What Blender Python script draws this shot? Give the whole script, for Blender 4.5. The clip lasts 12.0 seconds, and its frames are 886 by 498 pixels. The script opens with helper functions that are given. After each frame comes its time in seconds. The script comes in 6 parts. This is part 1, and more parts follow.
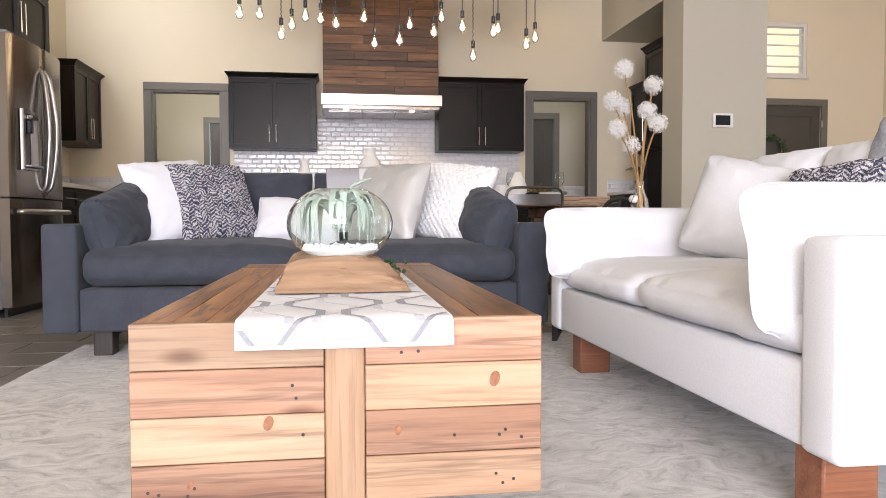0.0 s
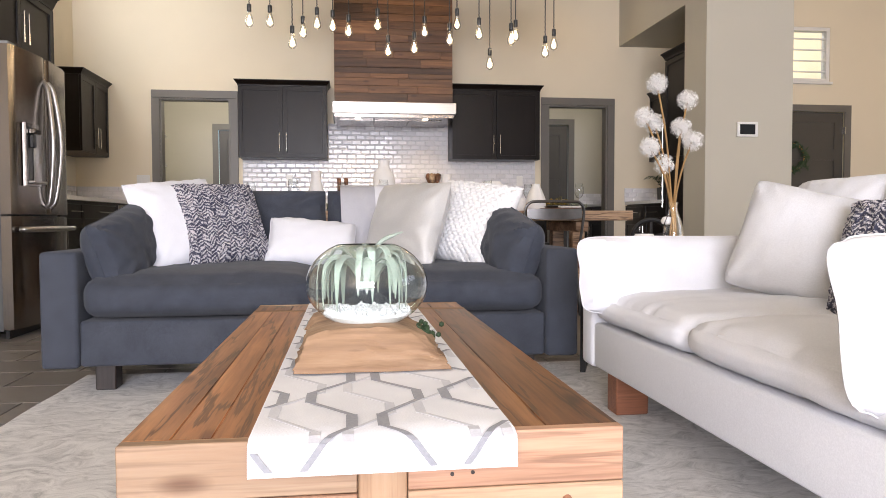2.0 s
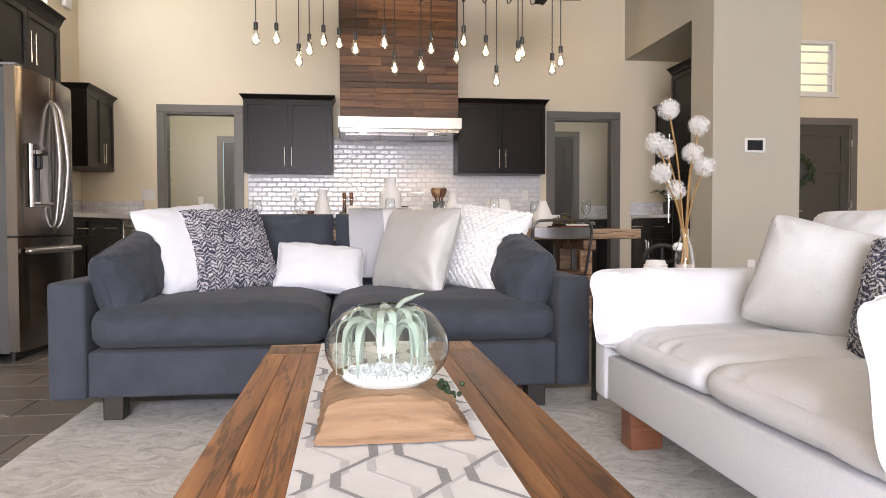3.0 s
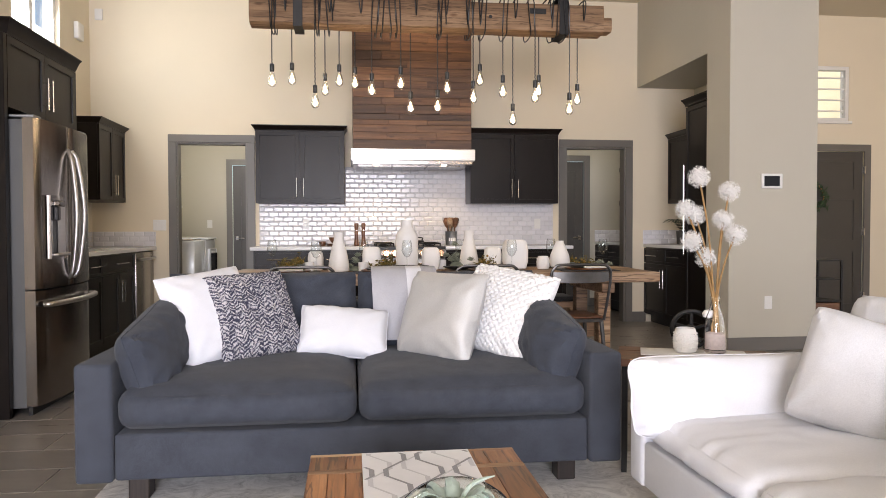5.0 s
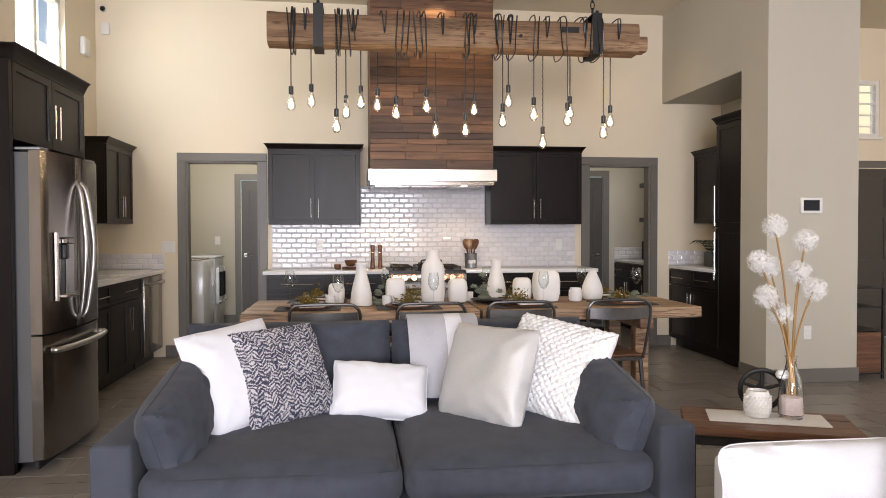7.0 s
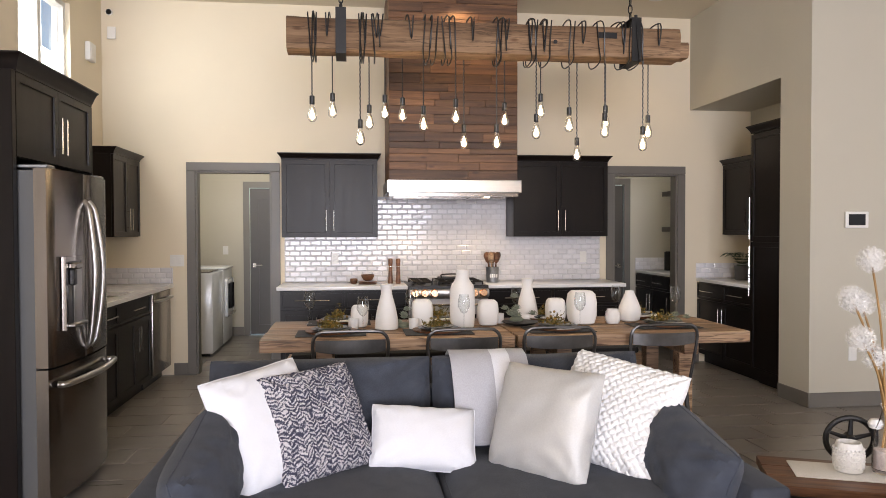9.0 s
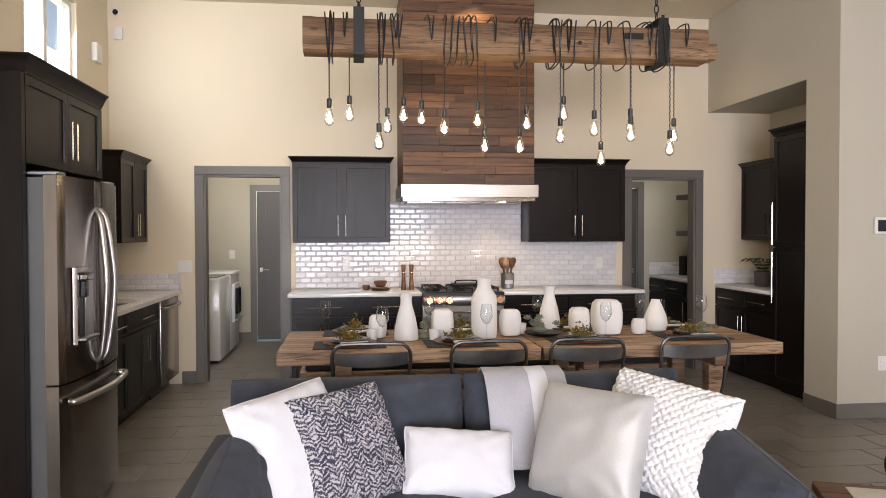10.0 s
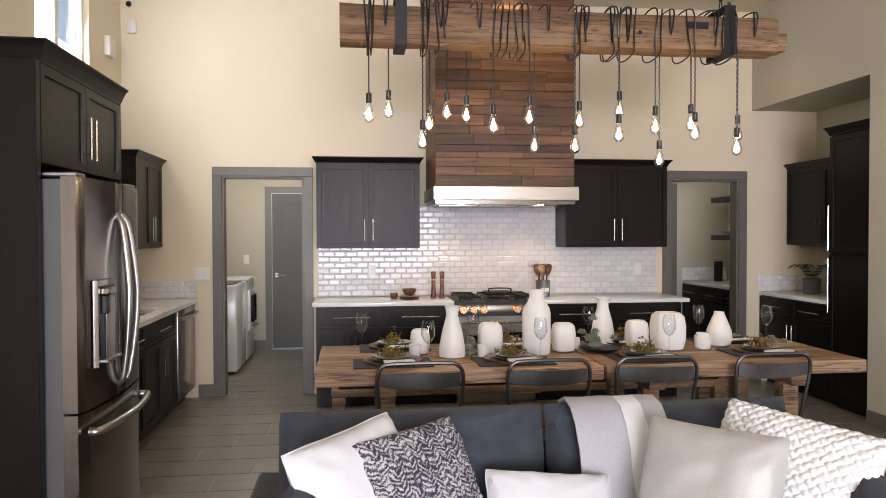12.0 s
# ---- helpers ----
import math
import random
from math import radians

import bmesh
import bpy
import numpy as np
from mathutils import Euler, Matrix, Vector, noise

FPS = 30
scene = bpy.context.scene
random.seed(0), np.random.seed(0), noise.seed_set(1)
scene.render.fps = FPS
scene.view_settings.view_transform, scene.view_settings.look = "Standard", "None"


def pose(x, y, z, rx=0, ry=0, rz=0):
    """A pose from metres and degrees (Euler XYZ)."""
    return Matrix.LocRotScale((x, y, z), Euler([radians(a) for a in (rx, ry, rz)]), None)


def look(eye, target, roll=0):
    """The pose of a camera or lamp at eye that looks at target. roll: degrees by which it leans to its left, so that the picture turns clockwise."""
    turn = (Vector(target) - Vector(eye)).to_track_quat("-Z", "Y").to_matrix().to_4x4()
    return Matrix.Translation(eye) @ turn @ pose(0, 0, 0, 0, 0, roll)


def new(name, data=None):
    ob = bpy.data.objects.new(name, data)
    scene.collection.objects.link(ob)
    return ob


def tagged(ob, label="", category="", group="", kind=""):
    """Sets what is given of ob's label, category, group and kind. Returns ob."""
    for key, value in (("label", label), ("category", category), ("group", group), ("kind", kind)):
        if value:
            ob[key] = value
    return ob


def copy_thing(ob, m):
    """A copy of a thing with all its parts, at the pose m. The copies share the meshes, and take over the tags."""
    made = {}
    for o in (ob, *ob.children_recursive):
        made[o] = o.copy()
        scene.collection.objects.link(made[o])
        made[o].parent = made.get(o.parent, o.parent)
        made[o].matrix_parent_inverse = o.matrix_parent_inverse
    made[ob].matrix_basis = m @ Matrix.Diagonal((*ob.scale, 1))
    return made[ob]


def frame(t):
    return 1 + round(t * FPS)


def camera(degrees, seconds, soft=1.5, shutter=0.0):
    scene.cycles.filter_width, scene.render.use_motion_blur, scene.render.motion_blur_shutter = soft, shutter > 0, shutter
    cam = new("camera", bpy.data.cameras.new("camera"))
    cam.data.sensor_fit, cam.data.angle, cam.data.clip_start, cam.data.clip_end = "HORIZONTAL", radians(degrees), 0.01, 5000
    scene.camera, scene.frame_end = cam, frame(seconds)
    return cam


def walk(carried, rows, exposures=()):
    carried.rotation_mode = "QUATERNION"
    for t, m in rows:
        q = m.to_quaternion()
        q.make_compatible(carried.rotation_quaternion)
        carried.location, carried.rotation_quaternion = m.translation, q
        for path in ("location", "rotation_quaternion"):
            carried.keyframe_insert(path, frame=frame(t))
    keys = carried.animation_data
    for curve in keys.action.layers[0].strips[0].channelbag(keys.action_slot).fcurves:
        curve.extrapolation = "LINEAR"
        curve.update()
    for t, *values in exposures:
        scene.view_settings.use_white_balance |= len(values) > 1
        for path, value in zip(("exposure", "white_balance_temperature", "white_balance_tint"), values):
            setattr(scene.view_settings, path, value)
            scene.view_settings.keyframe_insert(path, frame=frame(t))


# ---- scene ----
cam = camera(62.7, 12.0, soft=0.9)
PATH = [
    (0.0, pose(2.108, -8.490, 0.600, 87.66, 0.15, -8.20)),
    (0.5, pose(2.105, -8.440, 0.612, 87.64, 0.15, -8.05)),
    (1.0, pose(2.098, -8.392, 0.627, 87.64, 0.15, -7.90)),
    (1.5, pose(2.090, -8.328, 0.657, 87.66, 0.15, -7.73)),
    (2.0, pose(2.077, -8.284, 0.703, 87.74, 0.15, -7.55)),
    (2.5, pose(2.064, -8.264, 0.751, 87.95, 0.15, -7.43)),
    (3.0, pose(2.048, -8.250, 0.797, 88.20, 0.15, -7.36)),
    (5.0, pose(1.942, -8.186, 1.088, 88.48, 0.15, -7.21)),
    (5.5, pose(1.899, -8.125, 1.156, 88.52, 0.15, -7.23)),
    (6.0, pose(1.858, -8.046, 1.214, 88.55, 0.15, -7.23)),
    (6.5, pose(1.819, -7.957, 1.259, 88.58, 0.15, -7.22)),
    (7.0, pose(1.781, -7.864, 1.300, 88.62, 0.15, -7.19)),
    (9.0, pose(1.622, -7.523, 1.421, 88.68, 0.15, -7.15)),
    (9.5, pose(1.562, -7.434, 1.444, 88.70, 0.15, -7.18)),
    (10.0, pose(1.502, -7.342, 1.466, 88.73, 0.15, -7.18)),
    (10.5, pose(1.446, -7.246, 1.481, 88.76, 0.15, -7.15)),
    (11.0, pose(1.390, -7.139, 1.489, 88.79, 0.15, -7.13)),
    (11.5, pose(1.332, -7.024, 1.494, 88.81, 0.15, -7.12)),
    (12.0, pose(1.269, -6.911, 1.498, 88.85, 0.15, -7.09)),
]
walk(cam, PATH)

# ---- world and light ----
world = bpy.data.worlds.new("world")
scene.world = world
world.use_nodes = True
wn, wl = world.node_tree.nodes, world.node_tree.links
sky = wn.new("ShaderNodeTexSky")
sky.sky_type, sky.sun_disc = "NISHITA", False
sky.sun_elevation, sky.sun_rotation = radians(40), radians(200)
wl.new(sky.outputs[0], wn["Background"].inputs[0])
wn["Background"].inputs[1].default_value = 0.15
scene.view_settings.exposure = 0.0


def lamp(name, kind, m, watts, colour=(1, 1, 1), **more):
    data = bpy.data.lights.new(name, kind)
    data.energy, data.color = watts, colour
    if kind == "AREA":
        data.shape, data.size, data.size_y = "RECTANGLE", more["w"], more["h"]
    elif kind == "SPOT":
        data.spot_size, data.spot_blend, data.shadow_soft_size = radians(more["cone"]), 0.6, 0.04
    elif kind == "SUN":
        data.angle = radians(more["angle"])
    else:
        data.shadow_soft_size = 0.03
    ob = new(name, data)
    ob.matrix_world = m
    return ob


lamp("sun", "SUN", look((0, 0, 10), (-2.5, 6, 0)), 2.5, (1, 0.95, 0.87), angle=0.6)
# daylight in the openings of the glazed wall behind the seats and of the high side window
lamp("area_daylight", "AREA", look((1.5, -14.25, 1.7), (1.5, 0, 1.5)), 830, (0.965, 0.96, 1.085), w=4.2, h=2.6)
# fill from an unseen side opening, added to brighten the seats
lamp("area_daylight", "AREA", look((9.0, -7.5, 1.8), (0, -6.5, 1.2)), 62, (0.965, 0.96, 1.085), w=4.2, h=2.4)
lamp("area_daylight", "AREA", look((-0.86, -1.3, 3.05), (3, -1.3, 2.0)), 20, (0.95, 0.98, 1.0), w=0.9, h=0.8)
WARM = (1.0, 0.70, 0.38)
lamp("ceiling_spot", "SPOT", look((2.62, -1.02, 3.66), (2.62, -0.80, 0)), 30, WARM, cone=95)
lamp("ceiling_spot", "SPOT", look((4.62, -0.64, 3.66), (4.62, -0.64, 0)), 8, WARM, cone=110)
# unseen spot, added to brighten the left part of the kitchen wall
lamp("ceiling_spot", "SPOT", look((0.6, -1.4, 3.66), (0.6, -1.3, 0)), 26, WARM, cone=110)
lamp("hood_lamp", "SPOT", look((2.2, -0.45, 1.74), (2.2, -0.3, 0)), 11, WARM, cone=120)
lamp("hood_lamp", "SPOT", look((2.9, -0.45, 1.74), (2.9, -0.3, 0)), 11, WARM, cone=120)
# fill lights without fittings, added to brighten the two back rooms
lamp("laundry_fill", "POINT", pose(0.3, 1.5, 2.45), 34, (1, 0.96, 0.90))
lamp("pantry_fill", "POINT", pose(5.0, 0.9, 2.45), 9, (1, 0.97, 0.94))
# unseen warm fill, added in place of ceiling lights over the entry
lamp("entry_fill", "POINT", pose(7.6, -2.2, 3.3), 17, (1, 0.72, 0.42))


# ---- materials ----
def shader(name):
    m = bpy.data.materials.new(name)
    m.use_nodes = True
    return m, m.node_tree.nodes, m.node_tree.links, m.node_tree.nodes["Principled BSDF"]


def coords(n, l, stretch=(1, 1, 1), shift=True):
    """Object coordinates, scaled, and shifted by the object's random number."""
    tc, mp = n.new("ShaderNodeTexCoord"), n.new("ShaderNodeMapping")
    mp.inputs["Scale"].default_value = stretch
    l.new(tc.outputs["Object"], mp.inputs[0])
    if shift:
        oi, mul = n.new("ShaderNodeObjectInfo"), n.new("ShaderNodeMath")
        mul.operation = "MULTIPLY"
        mul.inputs[1].default_value = 37.0
        l.new(oi.outputs["Random"], mul.inputs[0])
        l.new(mul.outputs[0], mp.inputs["Location"])
    return mp.outputs[0]


def noise_tex(n, l, vec, scale, detail=4.0, rough=0.55):
    t = n.new("ShaderNodeTexNoise")
    t.inputs["Scale"].default_value, t.inputs["Detail"].default_value, t.inputs["Roughness"].default_value = scale, detail, rough
    l.new(vec, t.inputs["Vector"])
    return t.outputs[0]


def ramp(n, l, fac, stops):
    r = n.new("ShaderNodeValToRGB")
    e = r.color_ramp.elements
    while len(e) < len(stops):
        e.new(0.5)
    for k, (p, c) in enumerate(stops):
        e[k].position, e[k].color = p, (*c, 1)
    l.new(fac, r.inputs[0])
    return r.outputs[0]


def bumped(n, l, b, fac, strength, distance=0.002):
    bp = n.new("ShaderNodeBump")
    bp.inputs["Strength"].default_value, bp.inputs["Distance"].default_value = strength, distance
    l.new(fac, bp.inputs["Height"])
    l.new(bp.outputs[0], b.inputs["Normal"])


def tone(n, l, colour, amount):
    """Lightness varied object by object."""
    oi, mr, hs = n.new("ShaderNodeObjectInfo"), n.new("ShaderNodeMapRange"), n.new("ShaderNodeHueSaturation")
    mr.inputs[3].default_value, mr.inputs[4].default_value = 1 - amount, 1 + amount
    l.new(oi.outputs["Random"], mr.inputs[0])
    l.new(mr.outputs[0], hs.inputs["Value"])
    l.new(colour, hs.inputs["Color"])
    return hs.outputs[0]


def mat(name, col, rough=0.5, metal=0.0, var=0.12, scale=5.0, bump=0.0, bscale=150.0, stretch=(1, 1, 1), rand=0.0, sheen=0.0, coat=0.0, spec=0.5, col2=None):
    """A plain surface with stains at a large scale, grain at a small one."""
    m, n, l, b = shader(name)
    v = coords(n, l, stretch)
    c2 = col2 or tuple(c * (1 - var) for c in col)
    f1, f2 = noise_tex(n, l, v, scale, 5), noise_tex(n, l, v, bscale, 2)
    mix = n.new("ShaderNodeMath")
    mix.operation = "MULTIPLY_ADD"
    mix.inputs[1].default_value, mix.inputs[2].default_value = 0.3, 0.0
    l.new(f2, mix.inputs[0])
    add = n.new("ShaderNodeMath")
    l.new(mix.outputs[0], add.inputs[0])
    l.new(f1, add.inputs[1])
    out = ramp(n, l, add.outputs[0], ((0.4, c2), (0.9, col)))
    if rand:
        out = tone(n, l, out, rand)
    l.new(out, b.inputs["Base Color"])
    mr = n.new("ShaderNodeMapRange")
    mr.inputs[3].default_value, mr.inputs[4].default_value = max(rough - 0.06, 0.02), min(rough + 0.06, 1)
    l.new(f1, mr.inputs[0])
    l.new(mr.outputs[0], b.inputs["Roughness"])
    b.inputs["Metallic"].default_value, b.inputs["Specular IOR Level"].default_value = metal, spec
    b.inputs["Sheen Weight"].default_value, b.inputs["Coat Weight"].default_value = sheen, coat
    if bump:
        bumped(n, l, b, f2, bump)
    return m


def wood(name, stops, axis=0, rough=0.55, rand=0.25, grain=26.0, knots=True, bump=0.25, cracks=0.0, knot=0.75, streak=0.55):
    """Grain along an axis of the object, with darker streaks, knots and marks."""
    m, n, l, b = shader(name)
    st = [grain, grain, grain]
    st[axis] = grain * 0.07
    v = coords(n, l, st)
    f = noise_tex(n, l, v, 1.0, 7, 0.66)
    out = ramp(n, l, f, [(0.30 + 0.40 * k / (len(stops) - 1), c) for k, c in enumerate(stops)])
    # fine dark pores and growth lines along the grain
    fst = [grain * 7, grain * 7, grain * 7]
    fst[axis] = grain * 0.22
    fine = noise_tex(n, l, coords(n, l, fst), 1.0, 3, 0.6)
    lines = ramp(n, l, fine, ((0.34, (0.50, 0.45, 0.42)), (0.50, (1, 1, 1))))
    darks = [(lines, streak)]
    if cracks:
        cst = [grain * 0.9, grain * 0.9, grain * 0.9]
        cst[axis] = grain * 0.05
        cr = noise_tex(n, l, coords(n, l, cst), 1.0, 5, 0.6)
        darks.append((ramp(n, l, cr, ((0.478, (1, 1, 1)), (0.493, (0.16, 0.13, 0.11)), (0.507, (0.16, 0.13, 0.11)), (0.522, (1, 1, 1)))), cracks))
    for extra, weight in darks:
        mx = n.new("ShaderNodeMix")
        mx.data_type, mx.blend_type = "RGBA", "MULTIPLY"
        mx.inputs[0].default_value = weight
        l.new(out, mx.inputs[6])
        l.new(extra, mx.inputs[7])
        out = mx.outputs[2]
    if knots:
        kst = [11, 11, 11]
        kst[axis] = 4.2
        kv = coords(n, l, kst)
        vo = n.new("ShaderNodeTexVoronoi")
        vo.inputs["Scale"].default_value = 1.0
        l.new(kv, vo.inputs["Vector"])
        k = ramp(n, l, vo.outputs["Distance"], ((0.0, (0.22, 0.16, 0.13)), (0.08, (0.45, 0.34, 0.28)), (0.17, (1, 1, 1))))
        st2 = noise_tex(n, l, coords(n, l, [s * 0.12 for s in st]), 1.0, 4)
        s2 = ramp(n, l, st2, ((0.36, (0.55, 0.5, 0.47)), (0.52, (1, 1, 1))))
        for extra in (k, s2):
            mx = n.new("ShaderNodeMix")
            mx.data_type, mx.blend_type = "RGBA", "MULTIPLY"
            mx.inputs[0].default_value = knot
            l.new(out, mx.inputs[6])
            l.new(extra, mx.inputs[7])
            out = mx.outputs[2]
    l.new(tone(n, l, out, rand), b.inputs["Base Color"])
    b.inputs["Roughness"].default_value = rough
    bumped(n, l, b, f, bump, 0.003)
    return m


def fabric(name, col, col2, weave=900.0, rough=0.9, bump=0.4, mottle=9.0, sheen=0.08):
    m, n, l, b = shader(name)
    v = coords(n, l)
    f1, f2 = noise_tex(n, l, v, mottle, 4), noise_tex(n, l, v, weave * 0.35, 2)
    add = n.new("ShaderNodeMath")
    add.operation = "MULTIPLY_ADD"
    add.inputs[1].default_value = 0.9
    soft = n.new("ShaderNodeMath")
    soft.operation = "MULTIPLY"
    soft.inputs[1].default_value = 0.28
    l.new(f1, soft.inputs[0])
    l.new(f2, add.inputs[0])
    l.new(soft.outputs[0], add.inputs[2])
    l.new(ramp(n, l, add.outputs[0], ((0.42, col2), (0.78, col))), b.inputs["Base Color"])
    b.inputs["Roughness"].default_value, b.inputs["Sheen Weight"].default_value = rough, sheen
    b.inputs["Specular IOR Level"].default_value = 0.2
    bumped(n, l, b, f2, bump)
    return m


def glass(name, tint=(1, 1, 1), rough=0.0):
    m, n, l, b = shader(name)
    b.inputs["Base Color"].default_value = (*tint, 1)
    b.inputs["Transmission Weight"].default_value, b.inputs["Roughness"].default_value, b.inputs["IOR"].default_value = 1, rough, 1.45
    return m


def thin_glass(name):
    """Blown glass thin enough not to bend the view: clear, with a gloss that grows towards the rim."""
    m, n, l, b = shader(name)
    clear, shine, mixer, rim = n.new("ShaderNodeBsdfTransparent"), n.new("ShaderNodeBsdfGlossy"), n.new("ShaderNodeMixShader"), n.new("ShaderNodeLayerWeight")
    clear.inputs[0].default_value = (0.96, 0.97, 0.97, 1)
    shine.inputs["Roughness"].default_value = 0.02
    grow = n.new("ShaderNodeMath")
    grow.operation = "POWER"
    grow.inputs[1].default_value = 2.2
    soft = n.new("ShaderNodeMath")
    soft.operation = "MULTIPLY_ADD"
    soft.inputs[1].default_value, soft.inputs[2].default_value = 0.55, 0.03
    l.new(rim.outputs["Facing"], grow.inputs[0])
    l.new(grow.outputs[0], soft.inputs[0])
    l.new(soft.outputs[0], mixer.inputs[0])
    l.new(clear.outputs[0], mixer.inputs[1])
    l.new(shine.outputs[0], mixer.inputs[2])
    l.new(mixer.outputs[0], n["Material Output"].inputs[0])
    n.remove(b)
    return m


def glow(name, colour, strength):
    m, n, l, b = shader(name)
    b.inputs["Base Color"].default_value = (*colour, 1)
    b.inputs["Emission Color"].default_value, b.inputs["Emission Strength"].default_value = (*colour, 1), strength
    return m


PAINT = mat("cream_wall_paint", (0.775, 0.69, 0.535), 0.85, var=0.05, scale=1.2, bump=0.25, bscale=220)
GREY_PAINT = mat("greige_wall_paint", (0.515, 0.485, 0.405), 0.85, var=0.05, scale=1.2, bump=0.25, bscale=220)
CEILING = mat("ceiling_paint", (0.70, 0.63, 0.50), 0.9, var=0.05, scale=1.0, bump=0.3, bscale=160)
TRIM = mat("taupe_trim_paint", (0.155, 0.143, 0.125), 0.42, var=0.1, scale=3, bump=0.05)
DOOR = mat("grey_door_paint", (0.072, 0.065, 0.056), 0.4, var=0.1, scale=3, bump=0.05)
ESPRESSO = mat("espresso_cabinet", (0.0085, 0.0054, 0.0044), 0.34, spec=0.20, var=0.35, scale=3, stretch=(8, 8, 0.8), bump=0.06, bscale=60)
QUARTZ = mat("white_quartz", (0.84, 0.84, 0.85), 0.15, var=0.06, scale=9)
TILE = mat("glazed_tile", (0.72, 0.71, 0.735), 0.12, var=0.05, scale=12, rand=0.07)
GROUT = mat("pale_grout", (0.60, 0.59, 0.60), 0.9, var=0.1, scale=30, bump=0.4)
STEEL = mat("brushed_steel", (0.46, 0.44, 0.42), 0.30, 1.0, var=0.12, scale=2, stretch=(1, 1, 30), bump=0.03, bscale=30)
STEEL_DARK = mat("dark_brushed_steel", (0.30, 0.275, 0.255), 0.22, 1.0, var=0.12, scale=2, stretch=(1, 30, 1), bump=0.03, bscale=30)
CHROME = mat("satin_nickel", (0.72, 0.70, 0.67), 0.2, 1.0, var=0.05)
COPPER = mat("copper_knob", (0.72, 0.45, 0.28), 0.25, 1.0, var=0.1)
IRON = mat("black_iron", (0.018, 0.017, 0.017), 0.5, 0.3, var=0.4, scale=20, bump=0.1, bscale=90)
GUNMETAL = mat("gunmetal", (0.12, 0.115, 0.112), 0.36, 0.85, var=0.35, scale=9, bump=0.06, bscale=60)
BLACK = mat("black_plastic", (0.012, 0.012, 0.013), 0.35, var=0.2)
WHITE_PLASTIC = mat("white_plastic", (0.78, 0.77, 0.74), 0.35, var=0.04)
APPLIANCE = mat("white_enamel", (0.74, 0.76, 0.79), 0.18, var=0.04)
FLOOR_TILE = mat("grey_floor_tile", (0.245, 0.225, 0.205), 0.30, var=0.28, scale=3, stretch=(0.6, 5, 1), bump=0.08, bscale=30, rand=0.10)
FLOOR_GROUT = mat("floor_grout", (0.50, 0.47, 0.43), 0.9, var=0.15, scale=20)
HOOD_WOOD = wood("reclaimed_hood_wood", ((0.048, 0.020, 0.008), (0.125, 0.056, 0.022), (0.225, 0.112, 0.048)), 0, 0.55, 0.45, 18)
BEAM_WOOD = wood("hewn_beam_wood", ((0.13, 0.072, 0.036), (0.255, 0.155, 0.084), (0.36, 0.235, 0.138)), 0, 0.8, 0.1, 20, bump=1.0, cracks=0.6, streak=0.35)
TABLE_WOOD = wood("dining_table_wood", ((0.135, 0.074, 0.038), (0.37, 0.23, 0.132), (0.56, 0.40, 0.26)), 0, 0.5, 0.28, 17, cracks=0.7, knot=0.9)
COFFEE_TOP = wood("coffee_table_top_wood", ((0.125, 0.045, 0.015), (0.295, 0.122, 0.044), (0.47, 0.225, 0.092)), 1, 0.38, 0.42, 18, cracks=0.75, knot=0.95)
COFFEE_FRONT = wood("pale_pine", ((0.28, 0.160, 0.092), (0.45, 0.292, 0.180), (0.54, 0.392, 0.262)), 0, 0.6, 0.12, 16, knot=0.9, streak=0.5, cracks=0.25)
COFFEE_PINK = wood("pink_pine", ((0.235, 0.115, 0.068), (0.43, 0.245, 0.153), (0.53, 0.340, 0.228)), 0, 0.6, 0.12, 16, knot=0.95, streak=0.55, cracks=0.35)
COFFEE_POST = wood("coffee_table_post_wood", ((0.32, 0.185, 0.10), (0.44, 0.28, 0.165), (0.51, 0.355, 0.225)), 2, 0.6, 0.05, 30, knot=0.45, streak=0.35)
KNOT = mat("pine_knot", (0.36, 0.15, 0.07), 0.6, var=0.5, scale=120)
LEG_WOOD = wood("reddish_leg_wood", ((0.16, 0.055, 0.025), (0.26, 0.10, 0.05), (0.34, 0.15, 0.08)), 0, 0.4, 0.1, 22, knots=False)
DARK_WOOD = wood("dark_leg_wood", ((0.014, 0.010, 0.008), (0.03, 0.02, 0.016), (0.05, 0.035, 0.026)), 2, 0.45, 0.1, 22, knots=False)
WALNUT = wood("walnut", ((0.075, 0.028, 0.012), (0.17, 0.072, 0.032), (0.27, 0.13, 0.065)), 0, 0.4, 0.2, 30, knots=False)
LOG_WOOD = wood("split_log", ((0.16, 0.095, 0.058), (0.38, 0.245, 0.148), (0.55, 0.40, 0.265)), 0, 0.8, 0.0, 9, bump=0.9, knot=0.9, streak=0.5)
CHARCOAL = fabric("charcoal_upholstery", (0.079, 0.089, 0.114), (0.030, 0.034, 0.045), 1500, bump=0.35)
CHARCOAL_BACK = fabric("charcoal_cushion", (0.076, 0.086, 0.111), (0.029, 0.033, 0.044), 1500, bump=0.35, mottle=14)
WHITE_FABRIC = fabric("white_upholstery", (0.79, 0.805, 0.86), (0.70, 0.715, 0.77), 900, bump=0.2, mottle=5)
WHITE_LINEN = fabric("white_linen", (0.77, 0.78, 0.825), (0.68, 0.69, 0.735), 900, bump=0.25)
OATMEAL = fabric("pale_grey_linen", (0.60, 0.60, 0.615), (0.51, 0.51, 0.52), 900, bump=0.3)
GREY_THROW = fabric("lavender_grey_throw", (0.47, 0.47, 0.505), (0.40, 0.40, 0.43), 600, bump=0.5)
WOVEN = fabric("white_woven_wool", (0.83, 0.825, 0.825), (0.72, 0.715, 0.715), 400, bump=0.5)
SLATE_KNIT = fabric("slate_knit", (0.36, 0.38, 0.42), (0.24, 0.26, 0.30), 300, bump=0.6)
